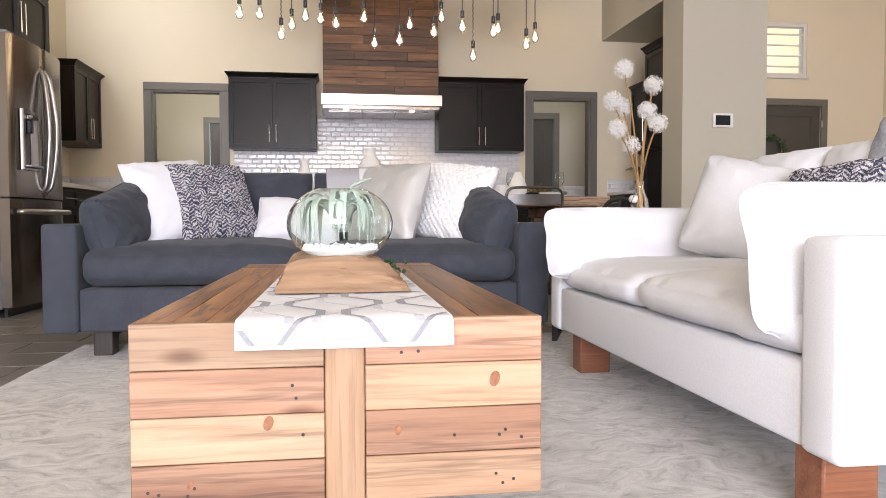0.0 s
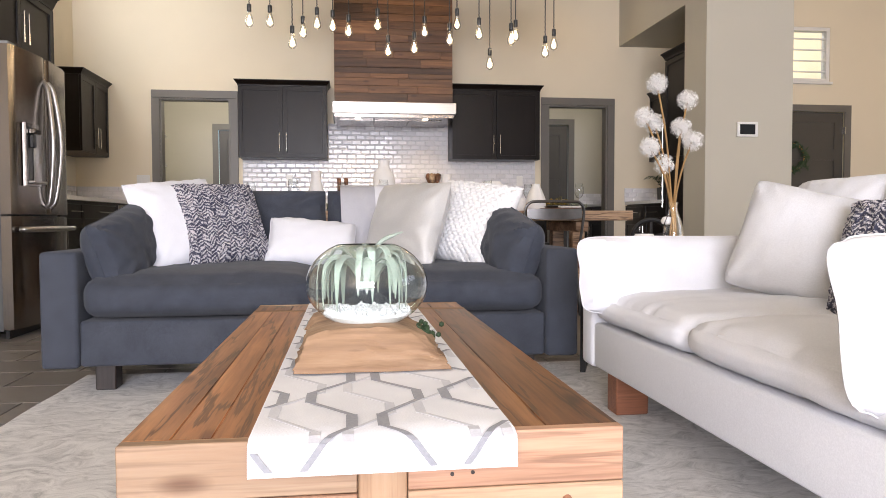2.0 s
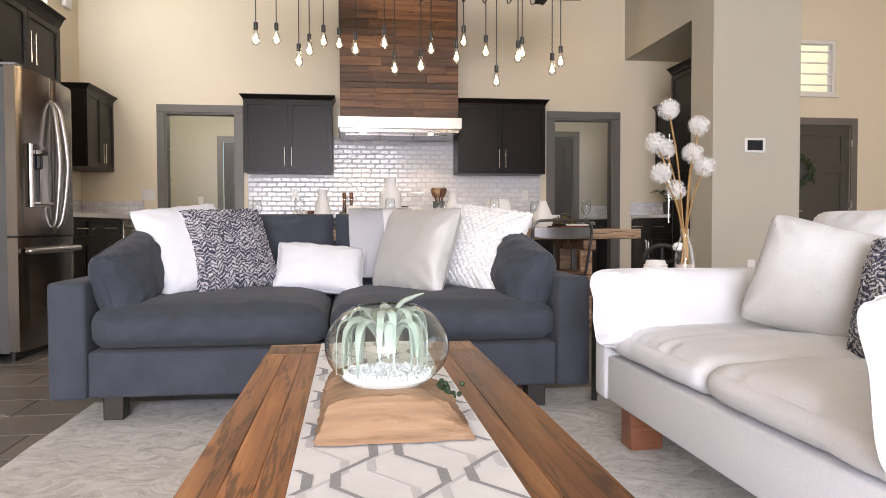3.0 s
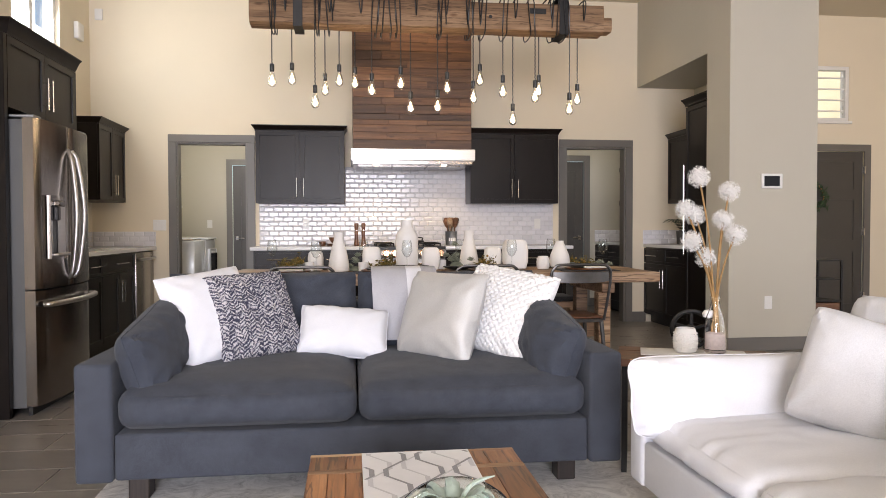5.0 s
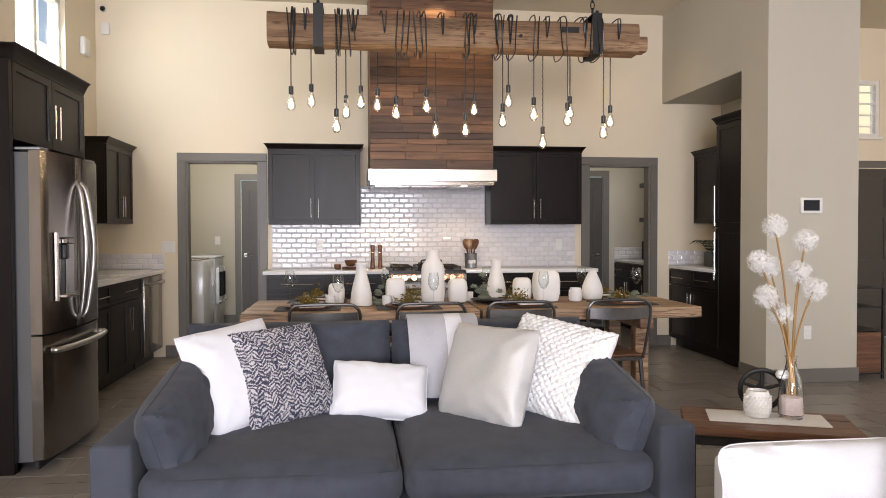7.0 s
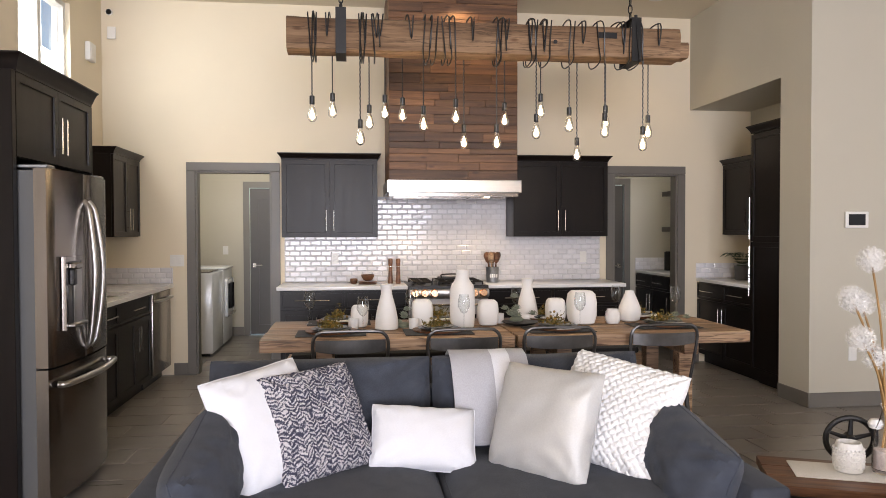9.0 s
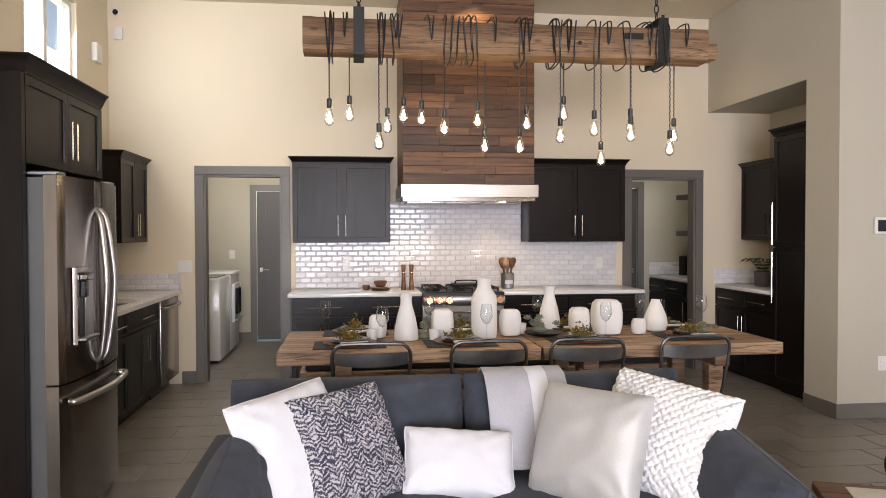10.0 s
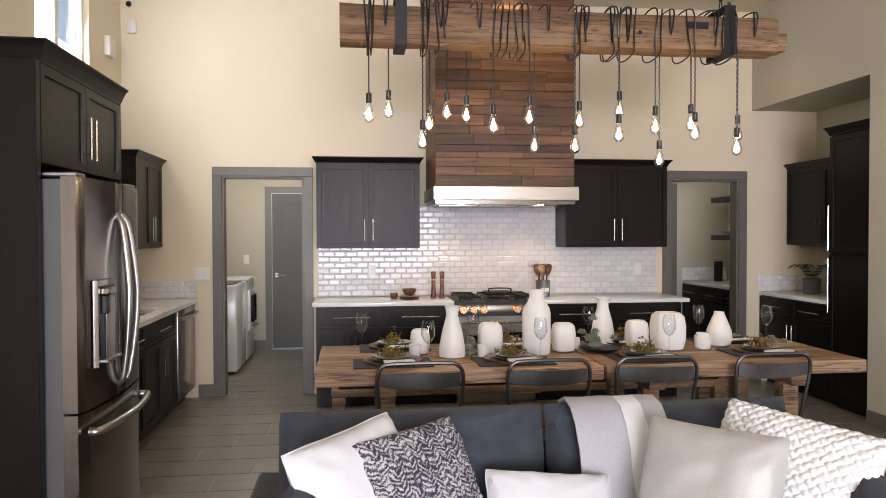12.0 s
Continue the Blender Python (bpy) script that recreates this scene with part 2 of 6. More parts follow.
NAPKIN = fabric("cream_napkin", (0.77, 0.75, 0.72), (0.68, 0.66, 0.63), 700)
PLACEMAT = fabric("charcoal_placemat", (0.030, 0.028, 0.027), (0.018, 0.017, 0.017), 500)
SILVER = mat("silver_lame", (0.56, 0.555, 0.545), 0.50, 0.30, var=0.12, scale=160, bump=0.5, bscale=420, sheen=0.15)
CERAMIC = mat("matt_white_ceramic", (0.78, 0.76, 0.73), 0.5, var=0.05, scale=14, bump=0.12, bscale=120)
PLATE = mat("grey_glazed_plate", (0.34, 0.35, 0.34), 0.22, var=0.25, scale=12)
DARK_PLATE = mat("black_plate", (0.03, 0.03, 0.03), 0.3, var=0.3)
CLEAR = glass("clear_glass")
STEMWARE = thin_glass("thin_clear_glass")
GLOBE_GLASS = glass("green_tinted_glass", (0.95, 0.99, 0.96))
SAND = mat("pale_sand", (0.62, 0.52, 0.47), 0.95, var=0.25, scale=90, bump=0.6, bscale=300)
PEBBLE = mat("white_pebbles", (0.86, 0.87, 0.87), 0.7, var=0.2, scale=30, rand=0.1)
AIR_PLANT = mat("silver_green_leaf", (0.29, 0.35, 0.29), 0.6, var=0.3, scale=14, sheen=0.3)
SUCCULENT = mat("grey_green_succulent", (0.24, 0.26, 0.19), 0.6, var=0.4, scale=30)
HERB = mat("olive_herb", (0.16, 0.12, 0.02), 0.6, var=0.6, scale=40)
LEAF = mat("dark_green_leaf", (0.030, 0.065, 0.022), 0.5, var=0.5, scale=20)
STEM = mat("dry_stem", (0.36, 0.21, 0.075), 0.7, var=0.3, scale=30)
FLUFF = mat("white_seed_fluff", (0.88, 0.86, 0.83), 0.8, var=0.05, sheen=0.4)
CONCRETE = mat("grey_planter", (0.12, 0.12, 0.12), 0.8, var=0.3, scale=18, bump=0.2)
GALVANISED = mat("galvanised_tin", (0.36, 0.37, 0.38), 0.42, 0.8, var=0.35, scale=22)
FILAMENT = glow("bulb_filament", (1.0, 0.72, 0.42), 60)
DIFFUSER = glow("downlight_glow", (1.0, 0.86, 0.66), 9)
DIM_YARD = glow("hazy_yard", (0.80, 0.72, 0.52), 0.55)
BRIGHT_SKY = glow("bright_sky", (1.0, 0.99, 0.97), 3.5)
SCREEN = mat("dark_screen", (0.006, 0.006, 0.007), 0.3, var=0.2, spec=0.15)


def rug_material():
    m, n, l, b = shader("grey_marbled_rug")
    v = coords(n, l, shift=False)
    w = noise_tex(n, l, v, 2.6, 3)
    mx = n.new("ShaderNodeMix")
    mx.data_type = "VECTOR"
    mx.inputs[0].default_value = 0.30
    l.new(v, mx.inputs[4])
    sc = n.new("ShaderNodeTexNoise")
    sc.inputs["Scale"].default_value = 4.0
    l.new(v, sc.inputs["Vector"])
    l.new(sc.outputs[1], mx.inputs[5])
    st = n.new("ShaderNodeMapping")
    st.inputs["Scale"].default_value = (13, 26, 6)
    st.inputs["Rotation"].default_value = (0, 0, 0.5)
    l.new(mx.outputs[1], st.inputs[0])
    f = noise_tex(n, l, st.outputs[0], 1.5, 8, 0.72)
    l.new(ramp(n, l, f, ((0.34, (0.33, 0.325, 0.315)), (0.47, (0.51, 0.50, 0.485)), (0.60, (0.64, 0.63, 0.61)))), b.inputs["Base Color"])
    b.inputs["Roughness"].default_value = 0.95
    b.inputs["Sheen Weight"].default_value = 0.2
    bumped(n, l, b, noise_tex(n, l, v, 220, 2), 0.5)
    return m


def calc(n, l, op, a, b=None, c=None):
    """One step of arithmetic on sockets or numbers."""
    t = n.new("ShaderNodeMath")
    t.operation = op
    for k, q in enumerate((a, b, c)):
        if isinstance(q, (int, float)):
            t.inputs[k].default_value = q
        elif q is not None:
            l.new(q, t.inputs[k])
    return t.outputs[0]


def knit_material():
    """Thick two-tone yarn: short stitches that slant one way in one row and the other way in the next."""
    m, n, l, b = shader("navy_and_cream_knit")
    v = coords(n, l, shift=False)
    wv = n.new("ShaderNodeTexNoise")
    wv.inputs["Scale"].default_value = 16
    l.new(v, wv.inputs["Vector"])
    mx = n.new("ShaderNodeMix")
    mx.data_type = "VECTOR"
    mx.inputs[0].default_value = 0.045
    l.new(v, mx.inputs[4])
    l.new(wv.outputs[1], mx.inputs[5])
    sep = n.new("ShaderNodeSeparateXYZ")
    l.new(mx.outputs[1], sep.inputs[0])
    row = calc(n, l, "DIVIDE", sep.outputs[0], 0.023)
    odd = calc(n, l, "SUBTRACT", calc(n, l, "MULTIPLY", calc(n, l, "FLOORED_MODULO", calc(n, l, "FLOOR", row), 2), 2), 1)
    fx = calc(n, l, "SUBTRACT", calc(n, l, "FRACT", row), 0.5)
    u = calc(n, l, "MULTIPLY_ADD", calc(n, l, "MULTIPLY", fx, odd), 0.9, calc(n, l, "DIVIDE", sep.outputs[2], 0.0175))
    u = calc(n, l, "MULTIPLY_ADD", odd, 0.25, u)
    cell, pick = n.new("ShaderNodeCombineXYZ"), n.new("ShaderNodeTexWhiteNoise")
    pick.noise_dimensions = "2D"
    l.new(calc(n, l, "FLOOR", row), cell.inputs[0])
    l.new(calc(n, l, "FLOOR", u), cell.inputs[1])
    l.new(cell.outputs[0], pick.inputs["Vector"])
    st = calc(n, l, "ABSOLUTE", calc(n, l, "SUBTRACT", calc(n, l, "FRACT", u), 0.5))
    edge = calc(n, l, "ABSOLUTE", fx)
    yarn = noise_tex(n, l, v, 240, 2, 0.5)
    f = calc(n, l, "ADD", calc(n, l, "MULTIPLY", st, 1.5), calc(n, l, "MULTIPLY", calc(n, l, "SUBTRACT", yarn, 0.5), 2.0))
    f = calc(n, l, "ADD", calc(n, l, "SUBTRACT", f, calc(n, l, "MULTIPLY", edge, 0.25)), calc(n, l, "MULTIPLY", calc(n, l, "SUBTRACT", pick.outputs[0], 0.5), 0.35))
    l.new(ramp(n, l, f, ((0.16, (0.040, 0.042, 0.072)), (0.34, (0.15, 0.15, 0.19)), (0.52, (0.56, 0.54, 0.565)))), b.inputs["Base Color"])
    b.inputs["Roughness"].default_value = 0.95
    bumped(n, l, b, calc(n, l, "ADD", st, calc(n, l, "MULTIPLY", yarn, 0.6)), 0.9, 0.006)
    return m


RUG, KNIT = rug_material(), knit_material()


# ---- building helpers ----
def finish(bm, angle=40):
    bmesh.ops.recalc_face_normals(bm, faces=bm.faces)
    for f in bm.faces:
        f.smooth = True
    lim = radians(angle)
    for e in bm.edges:
        if len(e.link_faces) == 2 and e.calc_face_angle(0) > lim:
            e.smooth = False


def data_of(name, bm, material, angle=40):
    finish(bm, angle)
    me = bpy.data.meshes.new(name)
    bm.to_mesh(me)
    bm.free()
    me.materials.append(material)
    return me


def part(name, bm, material, parent, label=""):
    ob = new(name, data_of(name, bm, material))
    ob.parent = parent
    return tagged(ob, label)


def piece(name, me, parent, m):
    ob = new(name, me)
    ob.parent = parent
    ob.matrix_basis = m
    return ob


def thing(name, m, label, category, group="", kind=""):
    ob = new(name)
    ob.empty_display_size = 0.05
    ob.matrix_basis = m
    return tagged(ob, label, category, group, kind)


def solo(name, bm, material, m, label, category, group="", kind=""):
    ob = new(name, data_of(name, bm, material))
    ob.matrix_basis = m
    return tagged(ob, label, category, group, kind)


def setting(name, bm, material, label="", category=""):
    ob = new(name, data_of(name, bm, material))
    return tagged(ob, label, category, "", "structure")


def add_box(bm, x0, x1, y0, y1, z0, z1):
    vs = [bm.verts.new((x, y, z)) for x in (x0, x1) for y in (y0, y1) for z in (z0, z1)]
    for q in ((0, 1, 3, 2), (4, 6, 7, 5), (0, 4, 5, 1), (2, 3, 7, 6), (0, 2, 6, 4), (1, 5, 7, 3)):
        bm.faces.new([vs[k] for k in q])
    return bm


def box(x0, x1, y0, y1, z0, z1, bevel=0.0, seg=2):
    bm = add_box(bmesh.new(), min(x0, x1), max(x0, x1), min(y0, y1), max(y0, y1), min(z0, z1), max(z0, z1))
    if bevel:
        bmesh.ops.bevel(bm, geom=bm.edges[:], offset=bevel, segments=seg, affect="EDGES", profile=0.5)
    return bm


def boxes(*rows, bevel=0.0):
    bm = bmesh.new()
    for r in rows:
        add_box(bm, *r)
    if bevel:
        bmesh.ops.bevel(bm, geom=bm.edges[:], offset=bevel, segments=1, affect="EDGES")
    return bm


def ring_loop(bm, c, u, v, r, seg):
    return [bm.verts.new(c + (u * math.cos(a) + v * math.sin(a)) * r) for a in (2 * math.pi * k / seg for k in range(seg))]


def tube(points, r, seg=8, closed=False, bm=None, caps=True):
    """A round bar along points; r is one radius or one per point."""
    bm = bm or bmesh.new()
    pts = [Vector(p) for p in points]
    rs = r if isinstance(r, (list, tuple)) else [r] * len(pts)
    loops, up = [], None
    for k, p in enumerate(pts):
        a = pts[k - 1] if k or closed else p
        b = pts[(k + 1) % len(pts)] if k < len(pts) - 1 or closed else p
        d = (b - a).normalized()
        if up is None:
            up = d.orthogonal().normalized()
        u = (up - d * up.dot(d)).normalized()
        up = u
        loops.append(ring_loop(bm, p, u, d.cross(u), rs[k], seg))
    for k in range(len(loops) - (0 if closed else 1)):
        p, q = loops[k], loops[(k + 1) % len(loops)]
        for j in range(seg):
            bm.faces.new((p[j], p[(j + 1) % seg], q[(j + 1) % seg], q[j]))
    if not closed and caps:
        bm.faces.new(loops[0][::-1])
        bm.faces.new(loops[-1])
    return bm


def lathe(profile, seg=28, square=0.0):
    """A turned form from (radius, height) pairs; square pushes the round section towards a rounded square."""
    bm = bmesh.new()
    loops = []
    for r, z in profile:
        lp = []
        for k in range(seg):
            a = 2 * math.pi * k / seg
            c, s = math.cos(a), math.sin(a)
            f = 1 if not square else (abs(c) ** (2 + 5 * square) + abs(s) ** (2 + 5 * square)) ** (-1 / (2 + 5 * square))
            lp.append(bm.verts.new((r * c * f, r * s * f, z)))
        loops.append(lp)
    for p, q in zip(loops, loops[1:]):
        for j in range(seg):
            bm.faces.new((p[j], p[(j + 1) % seg], q[(j + 1) % seg], q[j]))
    bm.faces.new(loops[0][::-1])
    bm.faces.new(loops[-1])
    return bm


def outline(u, v, w, h, pinch, nseed, soft=0.02):
    """The uneven outline of a stuffed cushion: pinched sides, blunted corners."""
    cut = 1 - soft * (u * v) ** 6 - 0.02 * (u * v) ** 2
    wob = 1 + 0.018 * noise.noise(Vector((u * 2.1 + nseed * 7.3, v * 2.1, nseed)))
    return (u * w / 2 * (1 - pinch * (1 - v * v) * u * u) * cut * wob, v * h / 2 * (1 - pinch * (1 - u * u) * v * v) * cut * wob)


def pillow(w, h, d, nseed=0, n=26, wrinkle=0.009, pinch=0.055, weave=0, lumps=0.0, soft=0.02):
    """A stuffed cushion lying in the x-z plane, centred, puffed along y, with pinched sides, pointed corners and creases."""
    bm = bmesh.new()
    front, back = {}, {}
    for i in range(n + 1):
        for j in range(n + 1):
            u, v = 2 * i / n - 1, 2 * j / n - 1
            x, z = outline(u, v, w, h, pinch, nseed, soft)
            t = max((1 - abs(u) ** 2.6) * (1 - abs(v) ** 2.6), 0) ** 0.46
            q = Vector((x * 9 + nseed * 3.1, nseed * 1.7, z * 9))
            cr = (noise.noise(q) + 0.5 * noise.noise(q * 2.3)) * wrinkle * t
            edge = max(abs(u), abs(v))
            crn = max(abs(u) * abs(v) - 0.1, 0)
            cr += math.sin(math.atan2(1.15 - abs(v), 1.15 - abs(u)) * 15 + nseed) * wrinkle * 1.6 * crn * (1.05 - crn) * min(t * 3, 1)
            cr += math.sin(u * 17 + nseed * 2 + 2.5 * noise.noise(q)) * wrinkle * 0.9 * max(abs(v) - 0.55, 0) * min(t * 3, 1)
            y = d / 2 * t
            f = y + cr
            if weave:
                a, b2 = (x + z) / weave, (x - z) / weave
                over = (math.floor(a) + math.floor(b2)) % 2
                fa, fb = a % 1 - 0.5, b2 % 1 - 0.5
                hgt = (math.cos(fb * math.pi) * (0.6 + 0.4 * math.cos(fa * math.pi))) if over else (math.cos(fa * math.pi) * (0.6 + 0.4 * math.cos(fb * math.pi)))
                f += (hgt - 0.5) * weave * 0.32
            if lumps:
                f += noise.noise(Vector((x * 70, nseed, z * 110))) * lumps
            front[i, j] = bm.verts.new((x, -f, z))
            back[i, j] = front[i, j] if edge > 0.9999 else bm.verts.new((x, y, z))
    for i in range(n):
        for j in range(n):
            for g, rev in ((front, False), (back, True)):
                q = [g[i, j], g[i + 1, j], g[i + 1, j + 1], g[i, j + 1]]
                q = q[::-1] if rev else q
                if len(set(q)) == 4:
                    bm.faces.new(q)
    return bm


def piping(w, h, r=0.004, pinch=0.055, n=22, nseed=0, soft=0.02):
    pts = []
    ring = [(-1 + 2 * k / n, -1) for k in range(n)] + [(1, -1 + 2 * k / n) for k in range(n)] + [(1 - 2 * k / n, 1) for k in range(n)] + [(-1, 1 - 2 * k / n) for k in range(n)]
    for u, v in ring:
        x, z = outline(u, v, w, h, pinch, nseed, soft)
        pts.append((x, 0, z))
    return tube(pts, r, 6, closed=True)


def soft_block(w, d, h, r=0.06, puff=0.03, nseed=0, n=18, wrinkle=0.004):
    """An upholstered block: rounded edges, a crowned top and front and shallow creases. Centred in x and y, base at 0."""
    bm = bmesh.new()
    bmesh.ops.create_cube(bm, size=2)
    bmesh.ops.subdivide_edges(bm, edges=bm.edges[:], cuts=n, use_grid_fill=True)
    hx, hy, hz = w / 2, d / 2, h / 2
    for v in bm.verts:
        c = v.co
        p = Vector((c.x * hx, c.y * hy, c.z * hz))
        inner = Vector((max(min(p.x, hx - r), r - hx), max(min(p.y, hy - r), r - hy), max(min(p.z, hz - r), r - hz)))
        o = p - inner
        if o.length > 1e-6:
            p = inner + o.normalized() * r
        bulge = puff * (1 - c.x ** 4) * (1 - c.y ** 4)
        p.z += bulge * (1 if c.z > 0 else 0.0) * max(c.z, 0)
        p.y += puff * 0.6 * (1 - c.x ** 4) * (1 - c.z ** 2) * c.y
        q = Vector((p.x * 6 + nseed * 5, p.y * 6, p.z * 6 + nseed))
        fold = abs(noise.noise(Vector((p.x * 13 + nseed, p.y * 3.5 * (1 if c.z > 0.9 else 2), nseed)))) ** 1.5
        if c.z > 0.9 or abs(c.y) > 0.9:
            p -= Vector((0, c.y if abs(c.y) > 0.9 else 0, 1 if c.z > 0.9 else 0)) * fold * wrinkle * 2.2
        p += Vector((0, 1 if c.y > 0.9 else (-1 if c.y < -0.9 else 0), 1 if c.z > 0.9 else 0)) * (noise.noise(q) + 0.5 * noise.noise(q * 2.7)) * wrinkle
        p.z += hz
        v.co = p
    return bm


def shell(rows, thick):
    """A cloth of some thickness over a grid of points, closed along its edges."""
    bm = bmesh.new()
    n, m = len(rows), len(rows[0])
    P = [[Vector(p) for p in r] for r in rows]
    hi, lo = [], []
    for i in range(n):
        a, b = [], []
        for j in range(m):
            du = P[min(i + 1, n - 1)][j] - P[max(i - 1, 0)][j]
            dv = P[i][min(j + 1, m - 1)] - P[i][max(j - 1, 0)]
            nr = dv.cross(du).normalized() * thick
            a.append(bm.verts.new(P[i][j] - nr))
            b.append(bm.verts.new(P[i][j]))
        hi.append(a)
        lo.append(b)
    for i in range(n - 1):
        for j in range(m - 1):
            bm.faces.new((hi[i][j], hi[i][j + 1], hi[i + 1][j + 1], hi[i + 1][j]))
            bm.faces.new((lo[i][j], lo[i + 1][j], lo[i + 1][j + 1], lo[i][j + 1]))
    for i in range(n - 1):
        for j in (0, m - 1):
            bm.faces.new((hi[i][j], hi[i + 1][j], lo[i + 1][j], lo[i][j]))
    for j in range(m - 1):
        for i in (0, n - 1):
            bm.faces.new((hi[i][j], lo[i][j], lo[i][j + 1], hi[i][j + 1]))
    return bm


def thin(bm, pts, t=0.0008):
    """A thin closed leaf or band over a flat outline."""
    p = [Vector(q) for q in pts]
    nr = (p[1] - p[0]).cross(p[-1] - p[0])
    nr = nr.normalized() * t / 2 if nr.length > 1e-12 else Vector((0, 0, t / 2))
    a, b = [bm.verts.new(q + nr) for q in p], [bm.verts.new(q - nr) for q in p]
    bm.faces.new(a)
    bm.faces.new(b[::-1])
    for k in range(len(p)):
        j = (k + 1) % len(p)
        bm.faces.new((a[k], b[k], b[j], a[j]))


def spline(points, n=8):
    """A smooth line through points."""
    p = [Vector(q) for q in points]
    p = [p[0] * 2 - p[1]] + p + [p[-1] * 2 - p[-2]]
    out = []
    for k in range(1, len(p) - 2):
        for s in range(n):
            t = s / n
            out.append(0.5 * (2 * p[k] + (p[k + 1] - p[k - 1]) * t + (2 * p[k - 1] - 5 * p[k] + 4 * p[k + 1] - p[k + 2]) * t * t + (3 * p[k] - p[k - 1] - 3 * p[k + 1] + p[k + 2]) * t ** 3))
    return out + [p[-2]]


# ---- the shell ----
H = 3.72
WL, WR, YB, YE = -0.80, 9.2, -14.4, 0.2   # left wall, right wall, glazed wall, entry wall
setting("floor", boxes((WL - 0.2, WR + 0.2, YB - 0.2, 3.3, -0.12, -0.006)), FLOOR_GROUT, "pale grout bed under grey floor tiles", "floor")
setting("ceiling", boxes((WL - 0.2, WR + 0.2, YB - 0.2, 0.32, H, H + 0.15)), CEILING, "cream painted flat ceiling", "ceiling")
# kitchen wall with two doorways
DL, DR = (0.075, 0.818), (4.41, 5.128)
bw = boxes((WL - 0.15, DL[0], 0, 0.13, 0, H), (DL[1], DR[0], 0, 0.13, 0, H), (DR[1], 6.2, 0, 0.13, 0, H), (*DL, 0, 0.13, 2.04, H), (*DR, 0, 0.13, 2.04, H))
setting("wall_north", bw, PAINT, "cream painted kitchen wall with two doorways", "wall")
# side wall with a high window
wy0, wy1, wz0, wz1 = -1.80, -0.80, 2.62, 3.42
setting("wall_west", boxes((WL - 0.15, WL, YB, wy0, 0, H), (WL - 0.15, WL, wy1, 0, 0, H), (WL - 0.15, WL, wy0, wy1, 0, wz0), (WL - 0.15, WL, wy0, wy1, wz1, H)), PAINT, "cream painted side wall with a high window", "wall")
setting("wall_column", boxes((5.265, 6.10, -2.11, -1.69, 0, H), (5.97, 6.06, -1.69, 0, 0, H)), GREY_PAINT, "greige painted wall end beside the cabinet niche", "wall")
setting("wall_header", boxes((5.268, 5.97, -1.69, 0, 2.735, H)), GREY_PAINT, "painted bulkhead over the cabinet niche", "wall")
# entry wall with a door opening and a high window
setting("wall_entry", boxes((6.06, 7.45, YE, YE + 0.13, 0, H), (8.33, WR, YE, YE + 0.13, 0, H), (7.45, 8.33, YE, YE + 0.13, 2.06, 2.42), (7.45, 8.1, YE, YE + 0.13, 3.1, H), (8.1, 8.33, YE, YE + 0.13, 2.42, H)), PAINT, "cream painted entry wall", "wall")
setting("wall_east", boxes((WR, WR + 0.15, YB, -9.6, 0, H), (WR, WR + 0.15, -5.4, YE + 0.13, 0, H), (WR, WR + 0.15, -9.6, -5.4, 0, 0.6), (WR, WR + 0.15, -9.6, -5.4, 3.0, H)), PAINT, "cream painted side wall with an added wide window", "wall")
setting("wall_south", boxes((WL - 0.15, -0.6, YB - 0.15, YB, 0, H), (3.6, WR, YB - 0.15, YB, 0, H), (-0.6, 3.6, YB - 0.15, YB, 3.0, H), (-0.6, 3.6, YB - 0.15, YB, 0, 0.4)), PAINT, "cream painted wall with a wide glazed opening", "wall")
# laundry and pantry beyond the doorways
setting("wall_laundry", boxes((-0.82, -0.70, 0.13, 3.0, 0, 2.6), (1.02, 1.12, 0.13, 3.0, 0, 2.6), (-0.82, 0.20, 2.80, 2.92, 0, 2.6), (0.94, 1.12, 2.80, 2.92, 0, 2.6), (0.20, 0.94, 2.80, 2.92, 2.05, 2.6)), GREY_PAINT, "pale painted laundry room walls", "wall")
setting("ceiling_laundry", boxes((-0.82, 1.12, 0.13, 3.07, 2.6, 2.7)), CEILING, "laundry room ceiling", "ceiling")
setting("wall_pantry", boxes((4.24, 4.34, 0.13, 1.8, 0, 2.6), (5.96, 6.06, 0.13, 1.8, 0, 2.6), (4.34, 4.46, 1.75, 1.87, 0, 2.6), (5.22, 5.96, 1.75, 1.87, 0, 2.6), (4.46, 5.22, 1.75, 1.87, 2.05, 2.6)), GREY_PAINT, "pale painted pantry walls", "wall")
setting("ceiling_pantry", boxes((4.24, 6.06, 0.13, 1.87, 2.6, 2.7)), CEILING, "pantry ceiling", "ceiling")


def casing(name, x0, x1, y, top, depth, w=0.085):
    """A door surround: two side boards, a head board and the lining in the opening."""
    t = thing(name, pose(0, 0, 0), "taupe painted door surround", "door frame", kind="structure")
    for a, b in ((x0 - w, x0), (x1, x1 + w)):
        part("side_board", box(a, b, y - 0.018, y - 0.0005, 0, top, 0.003, 1), TRIM, t)
    part("head_board", box(x0 - w, x1 + w, y - 0.020, y - 0.0005, top + 0.0005, top + w, 0.003, 1), TRIM, t)
    part("lining", boxes((x0 - 0.001, x0 + 0.018, y, y + depth, 0, top), (x1 - 0.018, x1 + 0.001, y, y + depth, 0, top), (x0 + 0.018, x1 - 0.018, y, y + depth, top - 0.018, top + 0.001)), TRIM, t)
    return t


casing("door_frame_1", *DL, 0, 2.04, 0.13)
casing("door_frame_2", *DR, 0, 2.04, 0.13)


